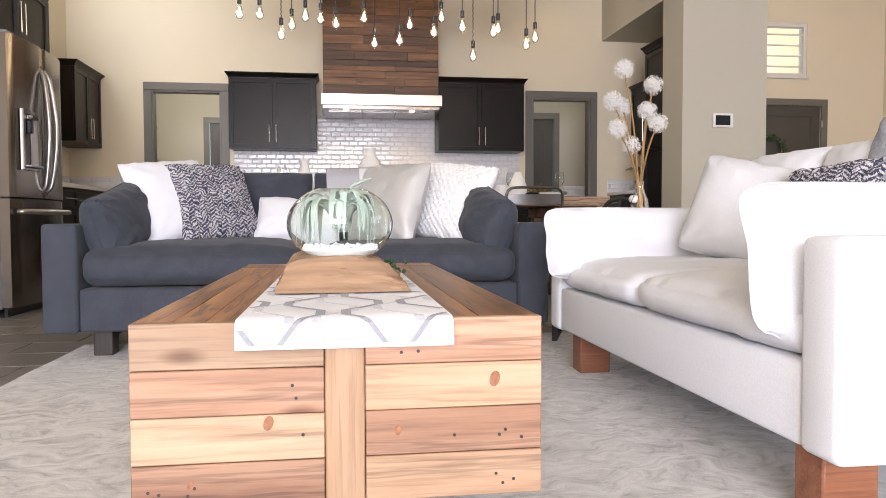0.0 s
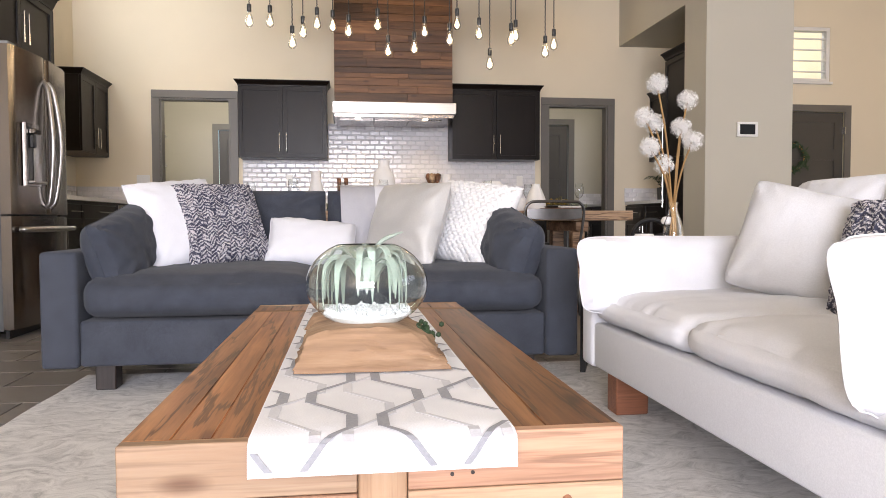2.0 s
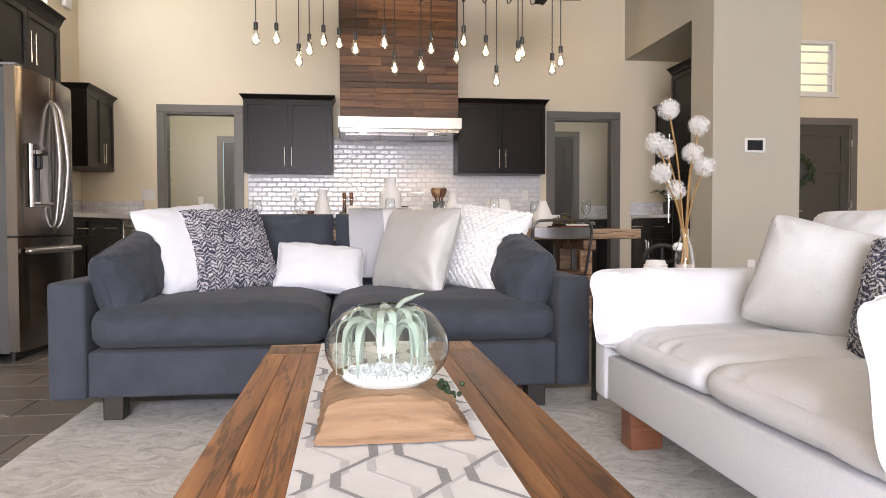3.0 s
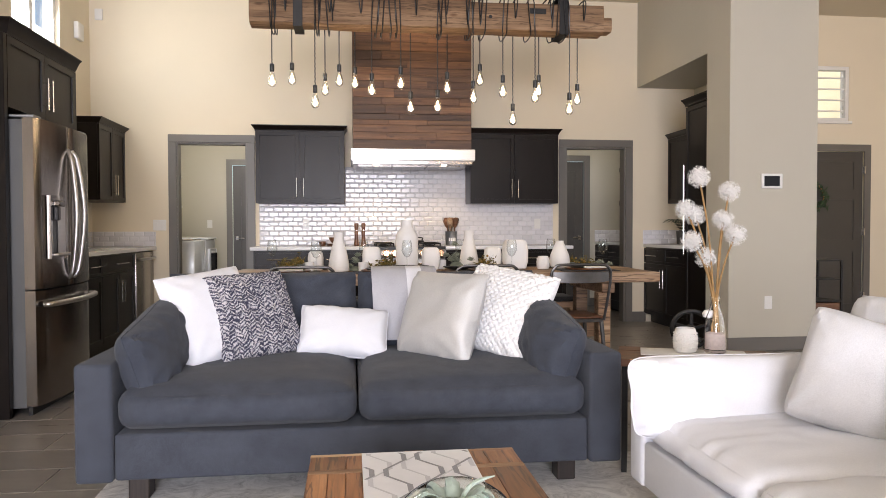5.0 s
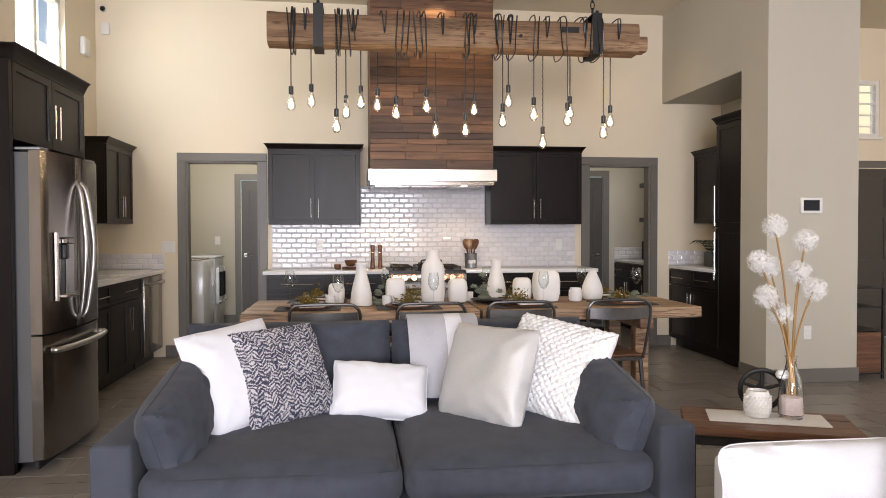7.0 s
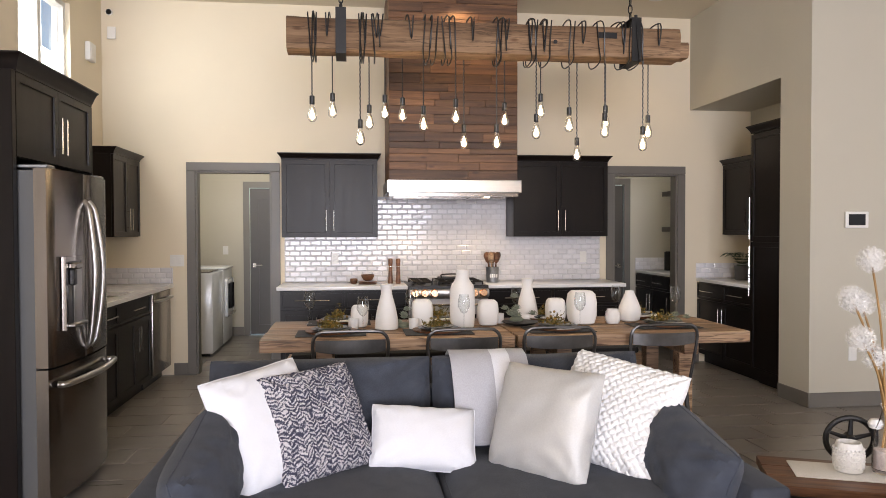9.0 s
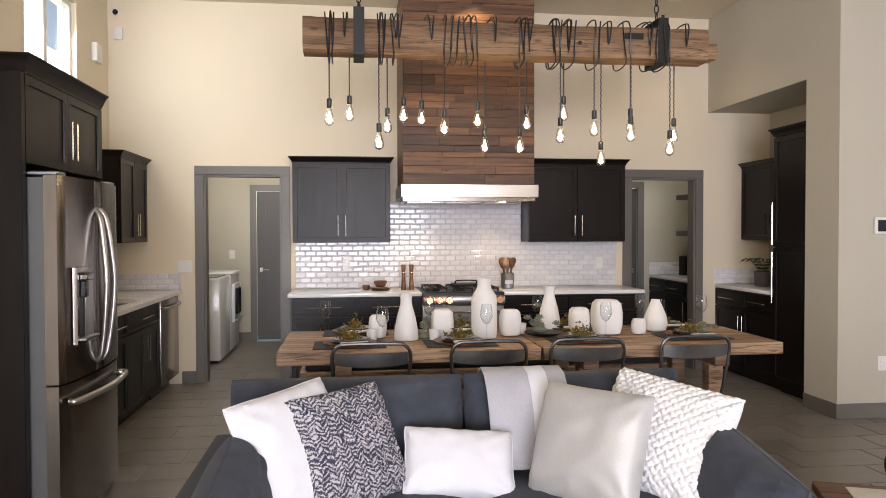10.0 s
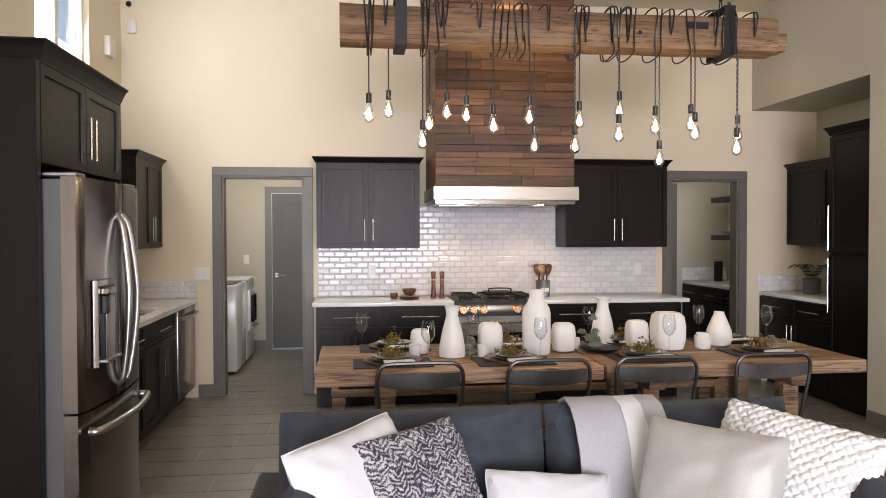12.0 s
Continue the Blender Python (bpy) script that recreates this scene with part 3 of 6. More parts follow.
def panel_door(name, x0, x1, y, top, label, knob_side=-1, rows=((0.14, 1.28), (1.44, 1.90)), split=False, open_turn=0):
    """A painted panel door with its surround, recessed panels and a lever or knob."""
    t = thing(name, pose(0, 0, 0), label, "door", kind="structure")
    w = 0.085
    part("frame", boxes((x0 - w, x0, y - 0.018, y - 0.001, 0, top + w), (x1, x1 + w, y - 0.018, y - 0.001, 0, top + w), (x0, x1, y - 0.018, y - 0.001, top, top + w)), TRIM, t)
    st = 0.12
    cols = ((x0 + st, (x0 + x1) / 2 - 0.05), ((x0 + x1) / 2 + 0.05, x1 - st)) if split else ((x0 + st, x1 - st),)
    part("leaf", box(x0 + 0.004, x1 - 0.004, y + 0.028, y + 0.05, 0.012, top - 0.004), DOOR, t)
    fr = bmesh.new()
    zs = [0.012] + [z for r in rows for z in r] + [top - 0.004]
    for k in range(0, len(zs), 2):
        add_box(fr, x0 + 0.004, x1 - 0.004, y + 0.016, y + 0.028, zs[k], zs[k + 1])
    for a, b in rows:
        xs = [x0 + 0.004] + [x for c in cols for x in c] + [x1 - 0.004]
        for k in range(0, len(xs), 2):
            add_box(fr, xs[k], xs[k + 1], y + 0.016, y + 0.028, a, b)
    part("rails", fr, DOOR, t)
    kx = x0 + 0.06 if knob_side < 0 else x1 - 0.06
    hd = part("door_handle", box(kx - 0.022, kx + 0.022, y + 0.008, y + 0.016, 0.94, 1.0, 0.003, 1), CHROME, t, "satin nickel lever handle")
    part("lever", tube([(kx, y + 0.01, 0.97), (kx, y - 0.035, 0.97), (kx - knob_side * 0.02, y - 0.04, 0.97), (kx - knob_side * 0.11, y - 0.04, 0.97)], 0.009, 8), CHROME, hd)
    for z in (0.25, 1.05, 1.82):
        hx = x1 + 0.004 if knob_side < 0 else x0 - 0.004
        part("hinge", box(hx - 0.008, hx + 0.008, y - 0.022, y + 0.012, z - 0.045, z + 0.045), CHROME, t)
    return t


panel_door("door_1", 0.222, 0.92, 2.80, 2.04, "grey painted panel door with a nickel lever")
panel_door("door_2", 4.48, 5.20, 1.75, 2.04, "grey painted panel door with a nickel lever", 1)
panel_door("door_3", 7.47, 8.31, YE, 2.05, "taupe six-panel entry door with a wreath", -1, ((0.15, 0.80), (0.95, 1.45), (1.58, 1.92)))


def window(name, m, w, h, panes, label, bars=0):
    """A window in its own x-z plane: frame, mullions, panes and a sill."""
    t = thing(name, m, label, "window", kind="structure")
    f = 0.045
    part("window_frame", boxes((0, f, -0.05, 0.05, 0, h), (w - f, w, -0.05, 0.05, 0, h), (f, w - f, -0.05, 0.05, 0, f), (f, w - f, -0.05, 0.05, h - f, h)), WHITE_PLASTIC, t)
    step = (w - 2 * f) / panes
    for k in range(panes):
        if k:
            part("mullion", box(f + k * step - 0.03, f + k * step + 0.03, -0.035, 0.035, f, h - f), WHITE_PLASTIC, t)
        p = part("pane", box(f + k * step, f + (k + 1) * step, -0.004, 0.004, f, h - f), CLEAR, t)
        p.visible_shadow = False
    for k in range(bars):
        z = h * (k + 1) / (bars + 1)
        part("louvre", box(f, w - f, -0.035, -0.012, z - 0.012, z + 0.004), WHITE_PLASTIC, t)
    part("window_sill", box(-0.02, w + 0.02, -0.10, -0.052, -0.03, 0, 0.004, 1), WHITE_PLASTIC, t)
    return t


window("window_1", pose(WL - 0.09, wy0, wz0, 0, 0, 90), wy1 - wy0, wz1 - wz0, 2, "white framed high window, bright daylight outside")
window("window_2", pose(7.45, YE + 0.06, 2.42), 0.65, 0.68, 1, "small high window with horizontal louvres", 4)
window("window_3", pose(3.6, YB - 0.07, 0.4, 0, 0, 180), 4.2, 2.6, 3, "wide glazed opening of three panes")
# unseen, added to go with the fill light from the east wall
window("window_4", pose(WR + 0.07, -5.4, 0.6, 0, 0, -90), 4.2, 2.4, 3, "unseen side window of three panes, added for light")

base = thing("baseboard", pose(0, 0, 0), "taupe painted baseboard along the walls", "baseboard", kind="structure")
for r in ((-0.145, DL[0] - 0.086, -0.014, -0.001), (5.213, 5.38, -0.014, -0.001), (5.251, 5.264, -2.124, -1.695), (5.264, 6.114, -2.124, -2.111), (6.101, 6.114, -2.111, -1.70), (6.061, 6.074, -1.69, YE - 0.001), (6.075, 7.38, YE - 0.014, YE - 0.001), (8.40, WR, YE - 0.014, YE - 0.001), (-0.699, 0.134, 2.786, 2.799), (WL + 0.001, WL + 0.014, YB, -3.9), (5.288, 5.38, 1.736, 1.749)):
    part("board", box(*r, 0, 0.12, 0.003, 1), TRIM, base)
for nm, r in (("backdrop_west", (WL - 1.4, WL - 1.35, -4.5, 2.0, 1.6, 6.0)), ("backdrop_entry", (6.5, 9.5, YE + 1.2, YE + 1.25, 1.8, 4.6))):
    setting(nm, boxes(r), BRIGHT_SKY if nm == "backdrop_west" else DIM_YARD, "bright hazy sky outside the window", "sky")


# ---- kitchen cabinets ----
def bar_handle(p, length, axis, out, parent, r=0.005):
    """A slim bar pull with two standoffs. axis: the way it runs; out: the way it stands off."""
    p, a, o = Vector(p), Vector(axis), Vector(out)
    bm = tube([p + o * 0.035 - a * length / 2, p + o * 0.035 + a * length / 2], r, 8)
    for s in (-0.36, 0.36):
        tube([p + a * length * s, p + o * 0.035 + a * length * s], r * 0.8, 6, bm=bm)
    return part("handle", bm, CHROME, parent, "satin nickel bar handle")


def shaker(w, h, rail=0.062, t=0.02):
    """A shaker front in its own x-z plane, front at -y."""
    bm = boxes((0, w, -t, 0, 0, h))
    bm.normal_update()
    face = min(bm.faces, key=lambda f: f.calc_center_median().y)
    bmesh.ops.inset_region(bm, faces=[face], thickness=rail)
    bmesh.ops.inset_region(bm, faces=[face], thickness=0.002)
    for v in face.verts:
        v.co.y += t * 0.45
    return bm


def cabinet(name, m, w, d, h, label, fronts, toe=0.0, crown=0.0, body_mat=None):
    """A cabinet with its back to y=0 and its face to -y, in its own axes. fronts: rows of x0, x1, z0, z1, handle kind."""
    t = thing(name, m, label, "cabinet")
    part("body", boxes((0, w, -d, 0, toe, h)) if not toe else boxes((0, w, -d, 0, toe, h), (0.0, w, -d + 0.07, 0, 0, toe)), body_mat or ESPRESSO, t)
    for x0, x1, z0, z1, kind in fronts:
        g = 0.0025
        f = part("drawer" if kind == "d" else "door", shaker(x1 - x0 - 2 * g, z1 - z0 - 2 * g, 0.062 if z1 - z0 > 0.3 else 0.03), ESPRESSO, t)
        f.location = (x0 + g, -d - 0.001, z0 + g)
        wv, hv = x1 - x0 - 2 * g, z1 - z0 - 2 * g
        if kind == "d":
            bar_handle((wv / 2, -0.02, hv / 2), min(0.34, wv * 0.55), (1, 0, 0), (0, -1, 0), f)
        elif kind in ("l", "r"):      # handle low, at the left or right stile
            bar_handle((0.034 if kind == "l" else wv - 0.034, -0.02, 0.16), 0.2, (0, 0, 1), (0, -1, 0), f)
        elif kind in ("L", "R"):      # handle high
            bar_handle((0.034 if kind == "L" else wv - 0.034, -0.02, hv - 0.16), 0.2, (0, 0, 1), (0, -1, 0), f)
        elif kind == "T":
            bar_handle((0.034, -0.02, hv - 0.27), 0.46, (0, 0, 1), (0, -1, 0), f)
        elif kind == "B":
            bar_handle((0.034, -0.02, 0.21), 0.38, (0, 0, 1), (0, -1, 0), f)
    if crown:
        bm = bmesh.new()
        loops = []
        # a slanted cove under a thin top fillet
        for o, z in ((0.003, 0.0), (0.003, 0.010), (0.008, 0.020), (0.016, crown * 0.5), (0.027, crown - 0.016), (0.034, crown - 0.010), (0.036, crown - 0.008), (0.036, crown)):
            loops.append([bm.verts.new(q) for q in ((-o, 0, h + z), (-o, -d - 0.022 - o, h + z), (w + o, -d - 0.022 - o, h + z), (w + o, 0, h + z))])
        for p, q in zip(loops, loops[1:]):
            for j in range(4):
                bm.faces.new((p[j], p[(j + 1) % 4], q[(j + 1) % 4], q[j]))
        bm.faces.new(loops[0][::-1])
        bm.faces.new(loops[-1])
        part("crown_moulding", bm, ESPRESSO, t)
    return t


# wall cabinets beside the hood
cabinet("wall_cabinet", pose(0.95, -0.002, 1.375), 0.925, 0.33, 0.755, "dark espresso two-door wall cabinet with crown", ((0, 0.4625, 0, 0.755, "r"), (0.4625, 0.925, 0, 0.755, "l")), crown=0.062)
cabinet("wall_cabinet", pose(3.235, -0.002, 1.375), 0.985, 0.33, 0.755, "dark espresso two-door wall cabinet with crown", ((0, 0.4925, 0, 0.755, "r"), (0.4925, 0.985, 0, 0.755, "l")), crown=0.062)
# base cabinets of the cooking wall
def base_run(x0, widths):
    x = x0
    for w in widths:
        cabinet("base_cabinet", pose(x, -0.002, 0), w, 0.60, 0.878, "dark espresso base cabinet with drawer and doors", ((0, w, 0.70, 0.872, "d"), (0, w / 2, 0.11, 0.695, "R"), (w / 2, w, 0.11, 0.695, "L")), toe=0.10)
        x += w


base_run(0.955, (0.598, 0.597))
base_run(2.925, (0.655, 0.655))
wt = thing("worktop", pose(0, 0, 0), "white quartz worktop beside the range", "worktop")
part("slab", box(0.925, 2.146, -0.655, -0.013, 0.88, 0.915, 0.004), QUARTZ, wt)
part("slab", box(2.924, 4.30, -0.655, -0.013, 0.88, 0.915, 0.004), QUARTZ, wt)


def outlet(m, label="white wall outlet plate", slots=True):
    t = thing("wall_outlet", m, label, "outlet")
    part("plate", box(-0.036, 0.036, -0.006, 0, -0.058, 0.058, 0.003, 1), WHITE_PLASTIC, t)
    for z in ((-0.022, 0.022) if slots else (0,)):
        part("socket" if slots else "rocker", box(-0.016, 0.016, -0.009, -0.005, z - (0.014 if slots else 0.032), z + (0.014 if slots else 0.032), 0.002, 1), WHITE_PLASTIC, t)
    return t


for x in (1.45, 4.07):
    outlet(pose(x, -0.011, 1.155))
for x in (-0.14, -0.075):
    outlet(pose(x, -0.001, 1.145), "white wall switch plate", False)
outlet(pose(-0.105, 2.799, 1.18), "white wall switch plate", False)
outlet(pose(5.64, -2.111, 0.43))
outlet(pose(8.75, YE - 0.001, 0.42))
th = thing("thermostat", pose(5.658, -2.111, 1.513), "white wall thermostat panel with a black screen", "thermostat")
part("case", box(-0.10, 0.10, -0.02, 0, -0.066, 0.066, 0.006), WHITE_PLASTIC, th)
part("screen", box(-0.075, 0.07, -0.0225, -0.019, -0.045, 0.045), SCREEN, th, "black glass screen")
for z, nm, lb in ((3.10, "alarm_siren", "white plastic siren box on the side wall"),):
    t = thing(nm, pose(WL + 0.001, -0.38, z), lb, "alarm")
    part("case", box(0, 0.05, -0.08, 0.08, -0.085, 0.085, 0.012), WHITE_PLASTIC, t)
    part("grille", box(0.049, 0.052, -0.05, 0.05, -0.05, 0.03), WHITE_PLASTIC, t)
t = thing("wall_sensor", pose(-0.70, -0.001, 3.38), "white wall sensor plate in the corner", "sensor")
part("case", box(-0.04, 0.04, -0.025, 0, -0.06, 0.06, 0.008), WHITE_PLASTIC, t)
t = thing("security_camera", pose(-0.72, -0.02, 3.58), "small dark dome security camera", "camera")
part("mount", tube([(0, 0.02, 0), (0, -0.01, 0)], 0.03, 12), WHITE_PLASTIC, t)
part("dome", lathe([(0.005, -0.03), (0.022, -0.02), (0.03, 0), (0.022, 0.02), (0.005, 0.03)], 14), BLACK, t)

# ---- range hood ----
hood = thing("range_hood", pose(0, 0, 0), "range hood clad in reclaimed wood with a steel band", "range hood")
part("core", boxes((1.98, 3.155, -0.795, -0.002, 1.905, H - 0.002)), WALNUT, hood)
part("band", box(1.945, 3.205, -0.84, -0.002, 1.79, 1.905, 0.003, 1), STEEL, hood, "brushed steel band")
part("underside", boxes((1.965, 3.18, -0.81, -0.02, 1.755, 1.789)), STEEL_DARK, hood)
for k in range(3):
    part("filter", box(2.02 + k * 0.36, 2.36 + k * 0.36, -0.62, -0.2, 1.745, 1.7545), STEEL_DARK, hood)
for x in (2.2, 2.9):
    part("lamp_lens", tube([(x, -0.70, 1.7535), (x, -0.70, 1.748)], 0.028, 16), DIFFUSER, hood, "warm glowing lamp lens")

# ---- range ----
rg = thing("range_cooker", pose(2.15, -0.02, 0), "steel gas range with copper knobs and cast iron grates", "range")
part("body", boxes((0, 0.77, -0.62, 0, 0.09, 0.86), (0.03, 0.74, -0.56, 0, 0, 0.09)), STEEL_DARK, rg)
part("cooktop", box(0, 0.77, -0.66, 0, 0.861, 0.915, 0.006, 1), BLACK, rg, "black enamel cooktop")
cp = part("control_panel", box(-0.002, 0.772, -0.70, -0.62, 0.80, 0.885, 0.02, 2), STEEL, rg)
for x in (0.06, 0.15, 0.24, 0.53, 0.62, 0.71):
    part("knob", tube([(x, -0.70, 0.845), (x, -0.712, 0.845), (x, -0.712, 0.845), (x, -0.750, 0.848)], [0.040, 0.040, 0.033, 0.030], 16), COPPER, cp, "round copper control knob")
od = part("oven_door", box(0.005, 0.765, -0.66, -0.621, 0.24, 0.79, 0.006, 1), STEEL, rg)
part("oven_glass", box(0.12, 0.65, -0.664, -0.661, 0.36, 0.64), SCREEN, od, "dark oven glass")
part("oven_handle", tube([(0.06, -0.66, 0.735), (0.06, -0.71, 0.735), (0.71, -0.71, 0.735), (0.71, -0.66, 0.735)], 0.011, 8), CHROME, od)
part("drawer_front", box(0.005, 0.765, -0.655, -0.621, 0.10, 0.235, 0.005, 1), STEEL, rg)
for gx in (0.03, 0.275, 0.52):
    g = bmesh.new()
    for k in range(3):
        tube([(gx + 0.02 + 0.09 * k, -0.6, 0.945), (gx + 0.02 + 0.09 * k, -0.08, 0.945)], 0.008, 6, bm=g)
    for y in (-0.6, -0.46, -0.34, -0.22, -0.08):
        tube([(gx + 0.02, y, 0.945), (gx + 0.2, y, 0.945)], 0.008, 6, bm=g)
    for x, y in ((gx + 0.02, -0.6), (gx + 0.2, -0.6), (gx + 0.02, -0.08), (gx + 0.2, -0.08)):
        tube([(x, y, 0.945), (x, y, 0.914)], 0.007, 6, bm=g)
    part("grate", g, IRON, rg, "black cast iron grate")
    for y in (-0.46, -0.21):
        part("burner", lathe([(0.045, 0.9155), (0.045, 0.925), (0.03, 0.932), (0.005, 0.934)], 16).copy(), IRON, rg).location = (gx + 0.11, y, 0)
pan = thing("griddle_pan", pose(2.60, -0.30, 0.954), "black iron griddle pan on the range", "pan")
part("plate", box(-0.12, 0.12, -0.10, 0.10, 0, 0.02, 0.006), IRON, pan)
part("handle", tube(spline([(-0.1, -0.09, 0.018), (-0.09, -0.1, 0.05), (0.09, -0.1, 0.05), (0.1, -0.09, 0.018)], 5), 0.007, 6), IRON, pan)

# small things on the worktop
for x, y in ((2.00, -0.32), (2.075, -0.34)):
    t = thing("pepper_mill", pose(x, y, 0.915), "tall turned walnut mill with a steel ring", "mill", "mills")
    part("body", lathe([(0.024, 0), (0.026, 0.01), (0.022, 0.06), (0.018, 0.12), (0.019, 0.165)], 18), WALNUT, t)
    part("ring", lathe([(0.0195, 0.1655), (0.0195, 0.172)], 18), CHROME, t)
    part("head", lathe([(0.017, 0.1725), (0.02, 0.19), (0.023, 0.235), (0.02, 0.245), (0.004, 0.247)], 18), WALNUT, t)
t = thing("wooden_bowl", pose(1.775, -0.38, 0.9155 + 0.032), "small turned wooden bowl on two wooden plates", "bowl")
part("bowl", lathe([(0.025, 0), (0.045, 0.012), (0.063, 0.045), (0.064, 0.062), (0.058, 0.062), (0.05, 0.03), (0.02, 0.012)], 24), WALNUT, t)
for k in range(2):
    solo("wooden_plate", lathe([(0.06, 0), (0.085, 0.004), (0.095, 0.013), (0.09, 0.0135), (0.02, 0.008)], 26), WALNUT, pose(1.775, -0.38, 0.9155 + 0.0145 * k), "round wooden plate in a stack", "plate", "plates")
solo("wooden_cup", lathe([(0.022, 0), (0.032, 0.008), (0.038, 0.03), (0.035, 0.05), (0.031, 0.05), (0.03, 0.02), (0.01, 0.01)], 20), WALNUT, pose(1.64, -0.30, 0.9155), "small turned wooden cup", "cup")
t = thing("utensil_crock", pose(3.03, -0.30, 0.9155), "galvanised tin crock holding wooden spoons", "crock")
part("tin", lathe([(0.058, 0), (0.062, 0.004), (0.066, 0.15), (0.07, 0.155), (0.062, 0.155), (0.056, 0.01)], 24), GALVANISED, t)
for k in range(4):
    part("mark_bar", box(-0.035 + 0.02 * k, -0.022 + 0.02 * k, -0.0665, -0.062, 0.05, 0.085), WHITE_PLASTIC, t)
for k, (a, b, m2) in enumerate(((-0.04, 0.01, WALNUT), (-0.015, -0.02, TABLE_WOOD), (0.01, 0.02, TABLE_WOOD), (0.035, -0.01, WALNUT), (0.045, 0.015, CHROME), (-0.03, 0.025, CHROME))):
    sp = part("spoon", tube([(a * 0.4, b * 0.4, 0.02), (a, b, 0.19), (a * 1.15, b, 0.215), (a * 1.35, b, 0.265), (a * 1.45, b, 0.295), (a * 1.48, b, 0.305)], [0.005, 0.007, 0.022, 0.034, 0.024, 0.008], 8), m2, t)

# ---- side run: fridge, cabinets, sink, dishwasher ----
def west(name, y0, w, d, h, label, fronts, z=0.0, **k):
    """A cabinet against the side wall: its own x runs along +y."""
    return cabinet(name, pose(WL + 0.002, y0, z, 0, 0, 90), w, d, h, label, fronts, **k)


fcab = west("fridge_cabinet", -3.70, 1.04, 0.765, 0.42, "dark espresso two-door cabinet over the fridge", ((0.0, 0.52, 0.0, 0.42, "r"), (0.52, 1.04, 0.0, 0.42, "l")), z=1.80, crown=0.09)
part("end_panel", box(-0.045, -0.002, -0.785, 0, -1.8, 0.42, 0.002, 1), ESPRESSO, fcab)
part("end_panel", box(1.042, 1.06, -0.785, 0, -1.8, 0.42, 0.002, 1), ESPRESSO, fcab)
west("base_cabinet", -2.638, 1.0, 0.60, 0.878, "dark espresso base cabinet with drawers", ((0, 0.5, 0.70, 0.872, "d"), (0.5, 1.0, 0.70, 0.872, "d"), (0, 0.5, 0.11, 0.695, "R"), (0.5, 1.0, 0.11, 0.695, "L")), toe=0.10)
west("sink_cabinet", -1.636, 0.93, 0.60, 0.878, "dark espresso sink cabinet with two doors", ((0, 0.93, 0.70, 0.872, "d"), (0, 0.465, 0.11, 0.695, "R"), (0.465, 0.93, 0.11, 0.695, "L")), toe=0.10)
dw = thing("dishwasher", pose(WL + 0.002, -0.70, 0, 0, 0, 90), "stainless steel dishwasher with a bowed handle", "dishwasher")
part("body", boxes((0, 0.66, -0.59, 0, 0.10, 0.872), (0, 0.66, -0.54, 0, 0, 0.10)), BLACK, dw)
part("door", box(0.01, 0.65, -0.635, -0.591, 0.11, 0.868, 0.008, 2), STEEL_DARK, dw)
part("handle", tube(spline([(0.05, -0.635, 0.80), (0.07, -0.665, 0.80), (0.33, -0.685, 0.80), (0.59, -0.665, 0.80), (0.61, -0.635, 0.80)], 5), 0.014, 8), STEEL, dw)
sw = thing("worktop", pose(0, 0, 0), "white quartz worktop with an undermount sink", "worktop")
part("slab", boxes((WL + 0.013, -0.14, -2.637, -1.56, 0.88, 0.915), (WL + 0.013, -0.14, -0.95, -0.014, 0.88, 0.915), (WL + 0.013, -0.66, -1.56, -0.95, 0.88, 0.915), (-0.25, -0.14, -1.56, -0.95, 0.88, 0.915)), QUARTZ, sw)
part("sink_bowl", boxes((-0.68, -0.665, -1.58, -0.93, 0.72, 0.879), (-0.245, -0.23, -1.58, -0.93, 0.72, 0.879), (-0.665, -0.245, -1.58, -1.565, 0.72, 0.879), (-0.665, -0.245, -0.945, -0.93, 0.72, 0.879), (-0.665, -0.245, -1.565, -0.945, 0.72, 0.735)), BLACK, sw, "dark undermount sink bowl")
west("wall_cabinet", -0.83, 0.80, 0.33, 0.735, "dark espresso two-door wall cabinet in the corner", ((0, 0.40, 0, 0.735, "r"), (0.40, 0.80, 0, 0.735, "l")), z=1.385, crown=0.06)

fr = thing("fridge", pose(WL + 0.155, -3.69, 0, 0, 0, 90), "stainless steel french door fridge with an ice dispenser", "fridge")
FW, FD = 0.86, 0.72
part("case", boxes((0.006, FW - 0.006, -FD + 0.02, 0, 0.05, 1.735)), mat("grey_fridge_side", (0.10, 0.10, 0.10), 0.4, 0.3, var=0.08), fr, "grey painted fridge side")


def bowed_front(x0, x1, z0, z1, y, full0, full1, thick=0.07, bow=0.035, n=14):
    """A slab with a gently bowed front, rounded at its free edges."""
    bm = bmesh.new()
    outer = []
    for k in range(n + 1):
        x = x0 + (x1 - x0) * k / n
        u = 2 * (x - full0) / (full1 - full0) - 1
        e = min(x - x0, x1 - x) / 0.02
        rnd = 0.012 * (1 - min(e, 1)) ** 2
        outer.append((x, y - thick - bow * (1 - u * u) + rnd))
    prof = outer + [(x1, y), (x0, y)]
    lo, hi = [bm.verts.new((a, b, z0)) for a, b in prof], [bm.verts.new((a, b, z1)) for a, b in prof]
    for k in range(len(prof)):
        j = (k + 1) % len(prof)
        bm.faces.new((lo[k], lo[j], hi[j], hi[k]))
    bm.faces.new(lo[::-1])
    bm.faces.new(hi)
    return bm


